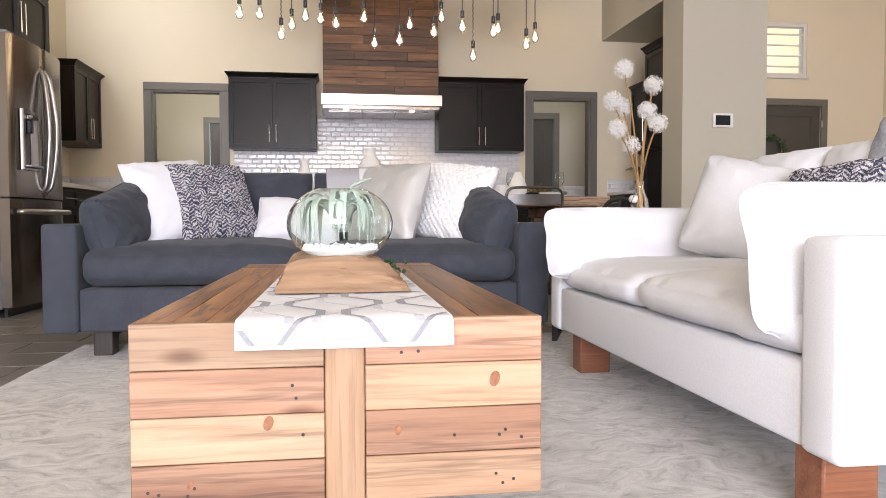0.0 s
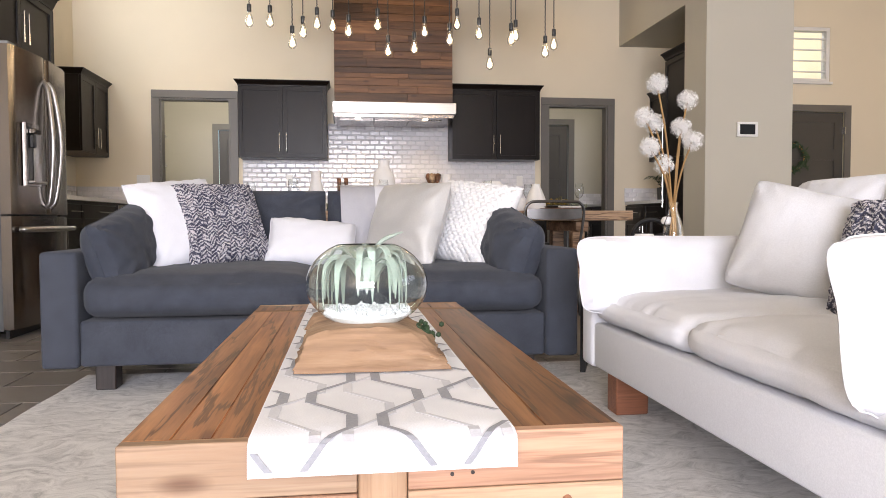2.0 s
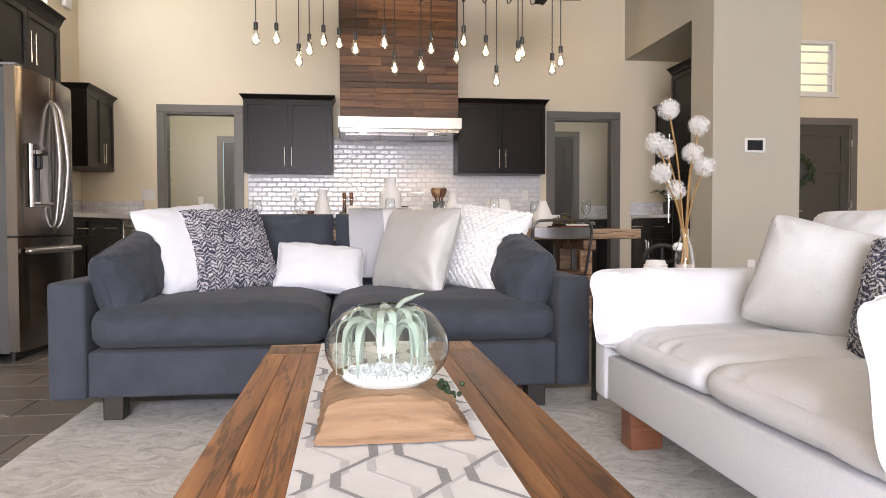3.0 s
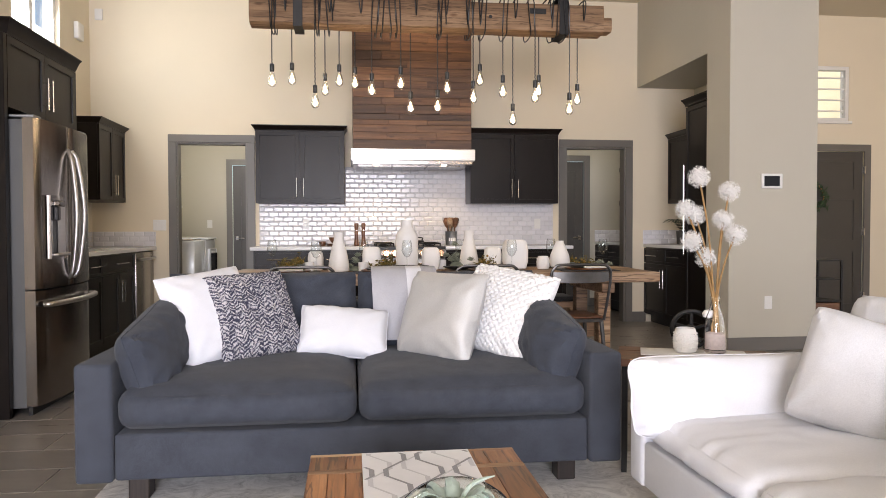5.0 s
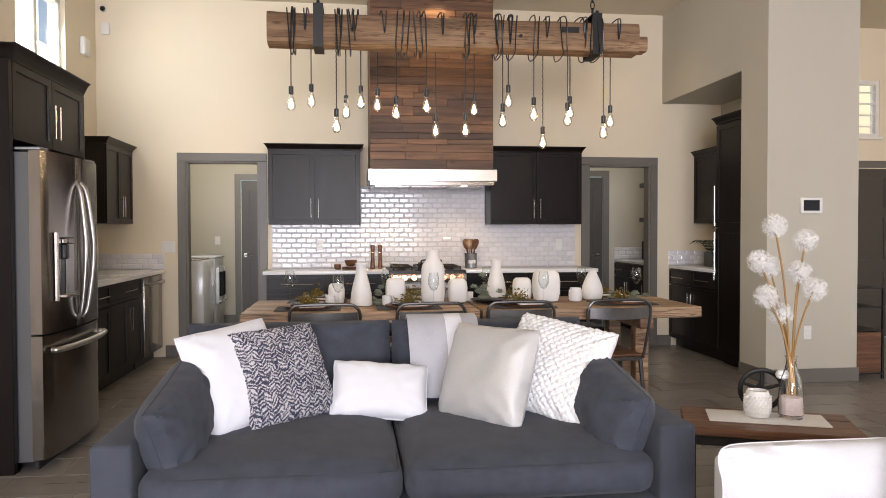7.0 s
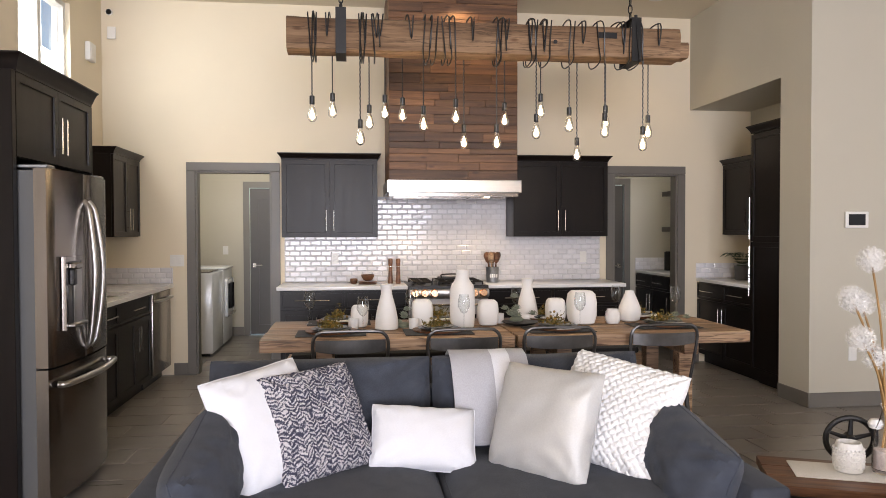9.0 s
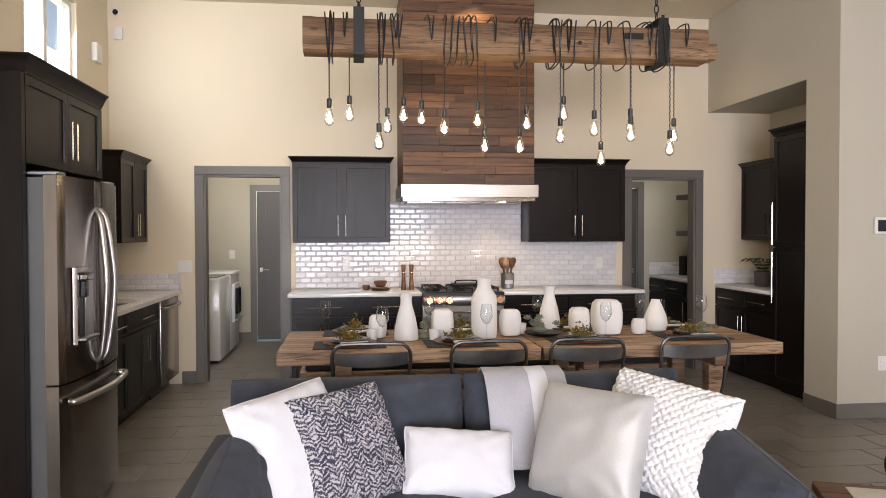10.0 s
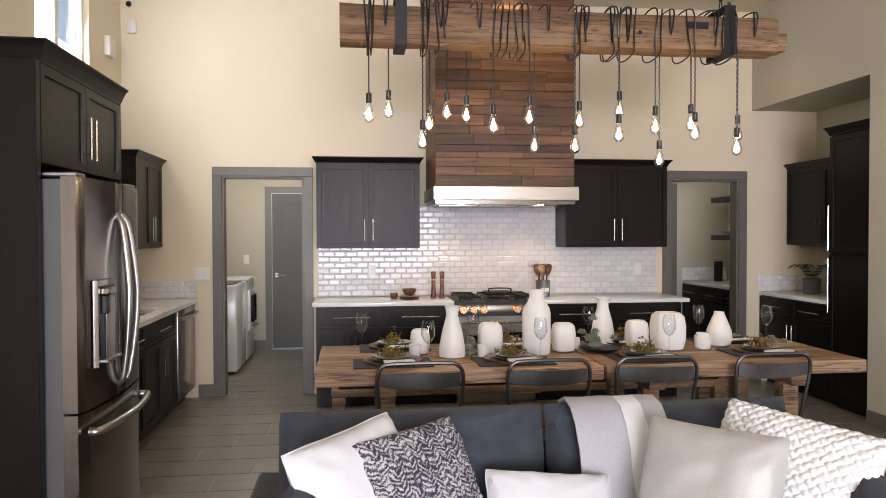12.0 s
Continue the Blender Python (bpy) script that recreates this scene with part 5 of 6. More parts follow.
def place_setting(x, y, turn, seed):
    mt = thing("placemat", pose(x, y, TZ + 0.0005, 0, 0, turn), "charcoal woven placemat on the table", "placemat", "placemats")
    part("mat", box(-0.22, 0.22, -0.15, 0.15, 0, 0.004, 0.0015, 1), PLACEMAT, mt)
    solo("charger_plate", lathe([(0.12, 0), (0.155, 0.004), (0.165, 0.016), (0.16, 0.0165), (0.11, 0.008), (0.01, 0.008)], 34), WALNUT, pose(x, y + 0.005, TZ + 0.005), "round wooden charger plate on a placemat", "plate", "charger plates")
    solo("dinner_plate", lathe([(0.08, 0), (0.115, 0.006), (0.132, 0.018), (0.128, 0.0185), (0.09, 0.009), (0.01, 0.008)], 34), DARK_PLATE, pose(x, y + 0.005, TZ + 0.0155), "dark dinner plate on a wooden charger", "plate", "dinner plates")
    solo("side_plate", lathe([(0.06, 0), (0.095, 0.005), (0.108, 0.014), (0.104, 0.0145), (0.07, 0.008), (0.01, 0.007)], 32), PLATE, pose(x, y + 0.01, TZ + 0.0285), "grey glazed side plate holding herbs", "plate", "side plates")
    np_ = thing("napkin", pose(x + 0.03, y - 0.125, TZ + 0.0225, 3, 0, turn + 6), "folded cream napkin under the plate", "napkin", "napkins")
    part("fold", box(-0.085, 0.085, -0.03, 0.03, 0, 0.012, 0.005, 2), NAPKIN, np_)
    hb = thing("herb_sprig", pose(x - 0.01, y + 0.02, TZ + 0.037), "dried olive herb sprig with ochre berries", "herb sprig", "herb sprigs")
    tagged(part("leaves", herb_sprig(90, 0.085, seed), HERB, hb), kind="stuff")
    tagged(part("berries", berry_cluster(0.10, seed), BERRY, hb), kind="stuff")


for k, (x, y) in enumerate(((1.489, -2.83), (2.172, -2.86), (2.97, -2.86), (3.735, -2.78))):
    place_setting(x, y, 0, k)
for k, (x, y) in enumerate(((1.53, -2.29), (2.26, -2.29), (3.03, -2.29), (3.76, -2.29))):
    place_setting(x, y, 180, 10 + k)

BOTTLE = [(0.070, 0), (0.078, 0.004), (0.079, 0.02), (0.073, 0.08), (0.060, 0.15), (0.045, 0.205), (0.037, 0.235), (0.036, 0.262), (0.042, 0.292), (0.046, 0.30), (0.041, 0.30), (0.031, 0.26), (0.004, 0.22)]
TALL = [(0.072, 0), (0.08, 0.006), (0.085, 0.08), (0.085, 0.25), (0.076, 0.285), (0.048, 0.325), (0.042, 0.36), (0.046, 0.39), (0.040, 0.39), (0.034, 0.35), (0.004, 0.32)]
JAR = [(0.045, 0), (0.062, 0.008), (0.072, 0.05), (0.073, 0.12), (0.066, 0.165), (0.05, 0.182), (0.044, 0.182), (0.04, 0.165), (0.004, 0.15)]
TEAR = [(0.05, 0), (0.068, 0.01), (0.08, 0.05), (0.074, 0.10), (0.05, 0.16), (0.032, 0.20), (0.030, 0.215), (0.025, 0.215), (0.025, 0.19), (0.004, 0.17)]


def vase(profile, x, y, s, label, square=0.0, sz=None):
    p = [(r * s, z * (sz or s)) for r, z in profile]
    t = solo("white_vase", lathe(p, 48, square), CERAMIC, pose(x, y, TZ + 0.0005), label, "vase", "white vases on the table")
    return t


vase(BOTTLE, 1.85, -2.665, 1.0, "white ceramic bottle vase with a flared lip")
vase(JAR, 1.672, -2.53, 0.82, "rounded white ceramic jar on the table")
vase(JAR, 2.10, -2.55, 1.0, "rounded white ceramic jar on the table", 0.35)
vase(TALL, 2.365, -2.645, 1.0, "tall white ceramic bottle with a short neck")
vase(JAR, 2.557, -2.56, 0.96, "rounded white ceramic jar on the table", 0.35)
vase(BOTTLE, 2.90, -2.30, 1.02, "white ceramic bottle vase with a flared lip")
vase(JAR, 3.065, -2.47, 0.94, "rounded white ceramic jar on the table", 0.3)
vase(JAR, 3.22, -2.585, 1.32, "large rounded square white ceramic jar", 0.4, 1.28)
vase(TEAR, 3.61, -2.49, 1.03, "white ceramic teardrop vase on the table")
for x, y in ((2.03, -2.70), (1.63, -2.64), (2.655, -2.47)):
    t = thing("votive_cup", pose(x, y, TZ + 0.0005), "small white ceramic votive cup", "candle holder", "votive cups")
    part("cup", lathe([(0.028, 0), (0.033, 0.004), (0.035, 0.07), (0.031, 0.07), (0.028, 0.012), (0.003, 0.01)], 20), CERAMIC, t)


def dotted_votive(m, s=1.0):
    """A white cup with rows of small raised dots."""
    t = thing("textured_votive", m, "white ceramic votive with a pierced lattice", "candle holder")
    part("cup", lathe([(r * s, z * s) for r, z in ((0.036, 0), (0.045, 0.004), (0.051, 0.03), (0.051, 0.065), (0.043, 0.095), (0.040, 0.105), (0.036, 0.105), (0.04, 0.06), (0.03, 0.012), (0.003, 0.01))], 28), CERAMIC, t)
    bm = bmesh.new()
    for k in range(7):
        for j in range(22):
            a = 2 * math.pi * (j + 0.5 * (k % 2)) / 22
            r = (0.0505 if 1 < k < 5 else 0.049) * s
            bmesh.ops.create_icosphere(bm, subdivisions=1, radius=0.0038 * s, matrix=Matrix.Translation((r * math.cos(a), r * math.sin(a), (0.02 + 0.0105 * k) * s)))
    part("lattice", bm, CERAMIC, t)
    return t


dotted_votive(pose(3.443, -2.60, TZ + 0.0005), 0.98)


def rosettes(m, n, size, seed, label):
    t = thing("succulent_cluster", m, label, "succulent", "succulents on the table")
    bm, r = bmesh.new(), random.Random(seed)
    for k in range(n):
        c = Vector((r.gauss(0, size * 0.45), r.gauss(0, size * 0.3), size * 0.25 + abs(r.gauss(0, size * 0.35))))
        for j in range(16):
            a, el = 2.4 * j, 0.25 + j * 0.07
            d = Vector((math.cos(a) * math.cos(el), math.sin(a) * math.cos(el), math.sin(el))) * size * 0.34
            s = Vector((-math.sin(a), math.cos(a), 0)) * size * 0.085
            thin(bm, (c, c + d * 0.6 + s, c + d, c + d * 0.6 - s), 0.003)
    part("leaves", bm, SUCCULENT, t)
    part("moss_base", lathe([(size * 0.45, 0), (size * 0.5, size * 0.1), (size * 0.3, size * 0.3), (0.004, size * 0.34)], 14), SUCCULENT, t)
    return t


rosettes(pose(1.97, -2.57, TZ), 7, 0.10, 1, "grey green succulent cluster on the table")
rosettes(pose(2.755, -2.58, TZ + 0.03), 12, 0.105, 2, "grey green succulents in a dark dish")
solo("dark_dish", lathe([(0.05, 0), (0.1, 0.012), (0.13, 0.028), (0.125, 0.0285), (0.05, 0.014), (0.01, 0.013)], 26), IRON, pose(2.775, -2.61, TZ + 0.0005), "shallow dark metal dish", "dish")
rosettes(pose(3.915, -2.58, TZ), 5, 0.10, 4, "grey green air plant beside the plate")


# ---- rug ----
bm = bmesh.new()
nx, ny = 60, 70
RX0, RX1, RY0, RY1 = 0.90, 4.6, -9.6, -4.80
gv = {}
for i in range(nx + 1):
    for j in range(ny + 1):
        x, y = RX0 + (RX1 - RX0) * i / nx, RY0 + (RY1 - RY0) * j / ny
        e = i in (0, nx) or j in (0, ny)
        wob = noise.noise(Vector((x * 3, y * 3, 1))) * 0.008
        gv[i, j] = bm.verts.new((x + (wob if e else 0), y + (wob if e else 0), 0.002 if e else 0.012 + noise.noise(Vector((x * 14, y * 14, 0))) * 0.002))
for i in range(nx):
    for j in range(ny):
        bm.faces.new((gv[i, j], gv[i + 1, j], gv[i + 1, j + 1], gv[i, j + 1]))
solo("area_rug", bm, RUG, pose(0, 0, 0), "pale grey marbled pile rug on the tiles", "rug")


def at(ob, x, y, z, rx=0, ry=0, rz=0):
    ob.matrix_basis = pose(x, y, z, rx, ry, rz)
    return ob


def leaning(c, across, up):
    """A place for a cushion from its centre, its width's direction and its height's."""
    x = Vector(across).normalized()
    z = (Vector(up) - x * Vector(up).dot(x)).normalized()
    y = z.cross(x)
    return Matrix(((x.x, y.x, z.x, c[0]), (x.y, y.y, z.y, c[1]), (x.z, y.z, z.z, c[2]), (0, 0, 0, 1)))


# ---- charcoal sofa ----
SX0, SX1, SY0, SY1 = 0.905, 3.045, -5.33, -4.06
sofa = thing("charcoal_sofa", pose(0, 0, 0), "charcoal blue fabric sofa with two seat cushions", "sofa")
part("base", box(SX0 + 0.141, SX1 - 0.141, SY0 + 0.012, SY1 - 0.01, 0.135, 0.315, 0.014, 3), CHARCOAL, sofa)
part("arm", box(SX0, SX0 + 0.14, SY0, SY1, 0.13, 0.585, 0.018, 3), CHARCOAL, sofa)
part("arm", box(SX1 - 0.14, SX1, SY0, SY1, 0.13, 0.585, 0.018, 3), CHARCOAL, sofa)
part("back", box(SX0 + 0.141, SX1 - 0.141, SY1 - 0.14, SY1, 0.316, 0.70, 0.02, 3), CHARCOAL, sofa)
mid = 1.965
for k, (a, b) in enumerate(((SX0 + 0.145, mid - 0.004), (mid + 0.004, SX1 - 0.145))):
    c = part("seat_cushion", soft_block(b - a, 1.02, 0.155, 0.06, 0.035, k + 1, 20, 0.008), CHARCOAL_BACK, sofa)
    at(c, (a + b) / 2, SY0 + 0.51, 0.322)
for k, x in enumerate((1.487, 2.455)):
    c = part("back_cushion", pillow(0.99, 0.50, 0.29, 20 + k, 34, 0.020, 0.035), CHARCOAL_BACK, sofa)
    at(c, x, -4.31, 0.625, -9, 0, 0)
BOLSTERS = (((1.128, -5.02, 0.590), (0.05, 0.95, 0.20), (-0.25, -0.10, 0.96)), ((2.822, -5.02, 0.590), (0.05, -0.95, -0.20), (0.25, -0.10, 0.96)))
for k, place in enumerate(BOLSTERS):
    c = part("bolster_cushion", pillow(0.56, 0.315, 0.22, 31 + k, 30, 0.020, 0.05, soft=0.01), CHARCOAL_BACK, sofa)
    c.matrix_basis = leaning(*place)
    c = part("bolster_piping", piping(0.56, 0.315, 0.003, 0.05, nseed=31 + k, soft=0.01), CHARCOAL_BACK, sofa)
    c.matrix_basis = leaning(*place)
for x in (SX0 + 0.19, SX1 - 0.19):
    for y in (SY0 + 0.20, SY1 - 0.08):
        part("leg", box(x - 0.04, x + 0.04, y - 0.045, y + 0.045, 0.012, 0.134, 0.004, 1), DARK_WOOD, sofa, "dark wooden block leg")
    part("skid", box(x - 0.035, x + 0.035, SY0 + 0.246, SY1 - 0.126, 0.09, 0.134), DARK_WOOD, sofa)


def throw_pillow(name, w, h, d, material, m, label, seed, pipe=True, soft=0.02, **k):
    t = thing(name, m, label, "pillow", "throw pillows")
    part("cover", pillow(w, h, d, seed, soft=soft, **k), material, t)
    if pipe:
        part("piping", piping(w, h, 0.0026, nseed=seed, soft=soft), material, t)
    return t


throw_pillow("throw_pillow", 0.45, 0.47, 0.19, WHITE_LINEN, leaning((1.310, -4.725, 0.692), (0.29, 0.27, 0.04), (-0.11, 0.19, 0.387)), "white linen throw pillow on the charcoal sofa", 1)
throw_pillow("knit_pillow", 0.43, 0.44, 0.16, KNIT, leaning((1.485, -4.690, 0.690), (0.32, 0.235, 0.015), (-0.08, 0.18, 0.37)), "chunky navy and cream knit throw pillow", 2, False, n=64, lumps=0.010)
throw_pillow("lumbar_pillow", 0.44, 0.275, 0.15, WHITE_LINEN, leaning((1.905, -4.625, 0.590), (0.417, 0.003, -0.040), (0.02, 0.16, 0.218)), "small white lumbar pillow with piping", 3)
throw_pillow("silver_pillow", 0.46, 0.45, 0.18, SILVER, leaning((2.363, -4.776, 0.680), (0.30, -0.33, 0.002), (0.117, 0.09, 0.37)), "metallic silver fabric throw pillow", 4, False)
throw_pillow("woven_pillow", 0.53, 0.46, 0.18, WOVEN, leaning((2.660, -4.725, 0.695), (0.327, -0.425, -0.058), (0.137, 0.159, 0.347)), "white basket-woven wool throw pillow", 5, False, n=110, weave=0.036)
# folded throw over the back cushions
prof = [(-4.18, 0.60), (-4.19, 0.70), (-4.20, 0.80), (-4.225, 0.858), (-4.30, 0.885), (-4.375, 0.870), (-4.43, 0.82), (-4.470, 0.745), (-4.49, 0.66), (-4.52, 0.58), (-4.58, 0.54)]


def drape(x0, x1, n, lift, thick):
    return shell([[(x0 + (x1 - x0) * k / n + 0.03 * (0.9 - z), y - lift - 0.005 * math.sin((x0 + (x1 - x0) * k / n) * 46 + z * 6), z + lift * 0.8) for k in range(n + 1)] for y, z in prof], thick)


thr = thing("throw_blanket", pose(0, 0, 0), "lavender grey throw with a white stripe over the sofa back", "throw blanket")
part("cloth", drape(2.045, 2.385, 16, 0.0, 0.009), GREY_THROW, thr)
part("stripe", drape(2.225, 2.305, 6, 0.010, 0.003), WHITE_LINEN, thr, "white woven stripe")

# ---- white sofa ----
WX0, WX1, WY0, WY1 = 2.90, 3.92, -7.34, -5.58
ws = thing("white_sofa", pose(0.075, 0, 0), "white fabric sofa with loose cushions and wooden legs", "sofa")
part("base", box(WX0 + 0.008, WX1, WY0 + 0.122, WY1 - 0.122, 0.16, 0.325, 0.012, 3), WHITE_FABRIC, ws)
part("arm", box(WX0, WX1, WY0, WY0 + 0.12, 0.155, 0.568, 0.02, 3), WHITE_FABRIC, ws)
part("arm", box(WX0, WX1, WY1 - 0.12, WY1, 0.155, 0.555, 0.02, 3), WHITE_FABRIC, ws)
part("back", box(WX1 - 0.16, WX1, WY0 + 0.122, WY1 - 0.122, 0.326, 0.68, 0.03, 3), WHITE_FABRIC, ws)
ym = (WY0 + WY1) / 2 + 0.05
for k, (a, b) in enumerate(((WY0 + 0.123, ym - 0.003), (ym + 0.003, WY1 - 0.123))):
    c = part("seat_cushion", soft_block(b - a, 0.84, 0.10, 0.045, 0.035, 40 + k, 30, 0.008), WHITE_FABRIC, ws)
    c.matrix_basis = pose(WX0 + 0.43, (a + b) / 2, 0.328, 0, 0, -90)
for k, y in enumerate((-6.95, -6.46, -6.0)):
    c = part("back_cushion", pillow(0.50, 0.44, 0.20, 50 + k, 22, 0.012, 0.03), WHITE_FABRIC, ws)
    c.matrix_basis = pose(3.66, y, 0.64) @ pose(0, 0, 0, 0, 0, -90) @ pose(0, 0, 0, -14, 0, 0)
for y in (WY0 + 0.14, WY1 - 0.22):
    for x in (WX0 + 0.10, WX1 - 0.12):
        part("leg", box(x - 0.06, x + 0.06, y - 0.045, y + 0.045, 0.012, 0.159, 0.005, 1), LEG_WOOD, ws, "reddish wooden block leg")
# arm cushions lean against both arms
c = throw_pillow("arm_cushion", 0.86, 0.29, 0.17, WHITE_LINEN, pose(3.305, -5.795, 0.508) @ pose(0, 0, 0, -14, 0, 0), "long white cushion leaning against the sofa arm", 60, soft=0.09, wrinkle=0.016)
c = throw_pillow("arm_cushion", 0.84, 0.35, 0.18, WHITE_LINEN, pose(3.335, -7.11, 0.515) @ pose(0, 0, 0, 15, 0, 180), "long white cushion leaning against the sofa arm", 61, soft=0.12, wrinkle=0.016)
throw_pillow("throw_pillow", 0.41, 0.39, 0.17, OATMEAL, pose(3.53, -6.12, 0.62) @ pose(0, 0, 0, 0, 0, -40) @ pose(0, 0, 0, -18, 14, 0), "pale grey linen throw pillow on the white sofa", 62, False, soft=0.06, wrinkle=0.012)
throw_pillow("knit_pillow", 0.38, 0.38, 0.13, KNIT, pose(3.58, -6.48, 0.60) @ pose(0, 0, 0, 0, 0, -72) @ pose(0, 0, 0, -24, -4, 0), "chunky navy and cream knit throw pillow", 63, False, n=64, lumps=0.010)
throw_pillow("throw_pillow", 0.40, 0.38, 0.13, SLATE_KNIT, pose(3.72, -6.68, 0.715) @ pose(0, 0, 0, 0, 0, -80) @ pose(0, 0, 0, -16, 4, 0), "slate blue throw pillow with a knotted corner", 64, False)

# ---- coffee table ----
CX0, CX1, CY0, CY1, CZ = 1.827, 2.400, -7.47, -6.14, 0.46
ct = thing("coffee_table", pose(0, 0, 0), "reclaimed pine block coffee table with plank sides", "coffee table")
part("core", boxes((CX0 + 0.02, CX1 - 0.02, CY0 + 0.0205, CY1 - 0.02, 0.20, CZ - 0.022)), COFFEE_TOP, ct)
rc = random.Random(12)
xs = (CX0, 1.88, 1.925, 1.967, 2.043, 2.109, 2.176, 2.242, 2.31, CX1)
for a, b in zip(xs, xs[1:]):
    part("top_plank", box(a + 0.0004, b - 0.0004, CY0 + 0.0202, CY1 - 0.165, CZ - 0.0215, CZ - rc.uniform(0, 0.0012), 0.0010, 1), COFFEE_TOP, ct)
part("cross_plank", box(CX0, CX1, CY1 - 0.164, CY1 - 0.135, CZ - 0.0215, CZ, 0.0015, 1), COFFEE_FRONT, ct)
for a, b in zip(xs[::2], list(xs[2::2]) + [CX1]):
    part("end_plank", box(a + 0.0008, b - 0.0008, CY1 - 0.134, CY1 - 0.0202, CZ - 0.0215, CZ - rc.uniform(0, 0.0015), 0.0015, 1), COFFEE_TOP, ct)
pz = (0.20, 0.265, 0.330, 0.395, CZ)
px0, px1 = 2.088, 2.143
for y, s in ((CY0, 1), (CY1, -1)):
    for k in range(4):
        for j, (a, b) in enumerate(((CX0, px0 - 0.001), (px1 + 0.001, CX1))):
            w = (0.0, 0.0013, 0.0004, 0.0009)[k] * s
            part("front_plank", box(a, b, y + s * 0.001 + w, y + s * 0.0195, pz[k] + 0.0005, pz[k + 1] - 0.0005, 0.0014, 1), (COFFEE_FRONT, COFFEE_PINK)[(k + 1 - j) % 2], ct)
    part("post", box(px0, px1, y - s * 0.002, y + s * 0.0195, 0.013, CZ, 0.002, 1), COFFEE_POST, ct)
    part("foot", box(px0, px1, y + s * 0.02, y + s * 0.11, 0.013, 0.199, 0.002, 1), COFFEE_POST, ct)
for y in (CY0,):
    for x, z in ((2.043, 0.37), (2.048, 0.352), (1.863, 0.225), (1.91, 0.232), (1.901, 0.222), (1.849, 0.229), (2.195, 0.412), (2.219, 0.413), (2.358, 0.222), (2.342, 0.217), (2.332, 0.231), (2.37, 0.283), (2.346, 0.295), (2.337, 0.288), (2.057, 0.30), (2.271, 0.29)):
        part("nail_hole", tube([(x, y + 0.0006, z), (x, y + 0.004, z)], 0.0024, 8), DARK_WOOD, ct)
    for x, z, r in ((2.330, 0.370, 0.010), (2.010, 0.318, 0.009), (1.905, 0.236, 0.006), (2.190, 0.300, 0.006)):
        kn = tube([(0, 0.0002, 0), (0, 0.006, 0)], r, 16)
        part("knot", kn, KNOT, ct, "reddish pine knot").matrix_basis = pose(x, y, z, 0, 15, 0) @ Matrix.Diagonal((0.75, 1, 1.15, 1))
for x in (CX0, CX1):
    for k in range(4):
        s = 1 if x == CX0 else -1
        part("side_plank", box(x, x + s * 0.0195, CY0 + 0.02, CY1 - 0.02, pz[k] + 0.0008, min(pz[k + 1], CZ - 0.022) - 0.0008, 0.0015, 1), (COFFEE_FRONT, COFFEE_PINK)[k % 2], ct)


def runner_material():
    """White linen with a grey lattice of elongated hexagons."""
    m, n, l, b = shader("lattice_print_linen")
    b.inputs["Base Color"].default_value = (0.84, 0.83, 0.82, 1)
    b.inputs["Roughness"].default_value = 0.9
    v = coords(n, l, shift=False)
    l.new(ramp(n, l, noise_tex(n, l, v, 9, 3), ((0.35, (0.75, 0.76, 0.80)), (0.7, (0.82, 0.83, 0.87)))), b.inputs["Base Color"])
    bumped(n, l, b, noise_tex(n, l, v, 350, 2), 0.25)
    return m


run = thing("table_runner", pose(2.118, 0, 0), "white linen runner with a grey lattice print", "table runner")
rz = CZ + 0.0012
prof = [(-6.155 + (CY0 + 6.155) * k / 26, rz) for k in range(27)] + [(CY0 - 0.010, rz - 0.004), (CY0 - 0.013, rz - 0.02), (CY0 - 0.014, rz - 0.038)]


def sheet(x0, x1, rows, n=12):
    return shell([[(x0 + (x1 - x0) * k / n, y, z) for k in range(n + 1)] for y, z in rows], 0.0022)


part("cloth", sheet(-0.150, 0.150, prof), runner_material(), run)
PRINT = fabric("grey_print", (0.31, 0.315, 0.34), (0.26, 0.265, 0.29), 700, bump=0.2)
bm = bmesh.new()


def laid(x, y, lift=0.0):
    """A point of the cloth's upper face: flat on the top, then over the edge and down."""
    over = CY0 - y
    if over <= 0:
        return Vector((x, y, rz + 0.0036 - lift))
    stops = ((0.0, CY0, rz + 0.0036), (0.012, CY0 - 0.0150, rz + 0.001), (0.032, CY0 - 0.0205, rz - 0.02), (0.05, CY0 - 0.0212, rz - 0.038))
    for (s0, y0, z0), (s1, y1, z1) in zip(stops, stops[1:]):
        if over <= s1:
            u = (over - s0) / (s1 - s0)
            return Vector((x, y0 + (y1 - y0) * u + lift, z0 + (z1 - z0) * u - lift))
    return Vector((x, stops[-1][1], stops[-1][2]))


def strip(p, q, w, n=10, lift=0.0):
    """A printed band on the runner, from p to q along the cloth."""
    for k in range(n):
        a, b = k / n, (k + 1) / n
        y0, y1 = p[1] + (q[1] - p[1]) * a, p[1] + (q[1] - p[1]) * b
        x0, x1 = (p[0] + (q[0] - p[0]) * t for t in (a, b))
        if max(abs(x0), abs(x1)) + w / 2 < 0.149 and min(y0, y1) > CY0 - 0.048 and max(y0, y1) < -6.165:
            thin(bm, [laid(x0 - w / 2, y0, lift), laid(x0 + w / 2, y0, lift), laid(x1 + w / 2, y1, lift), laid(x1 - w / 2, y1, lift)], 0.0005)


hx, hy, gap = 0.181, 0.121, 0.0185


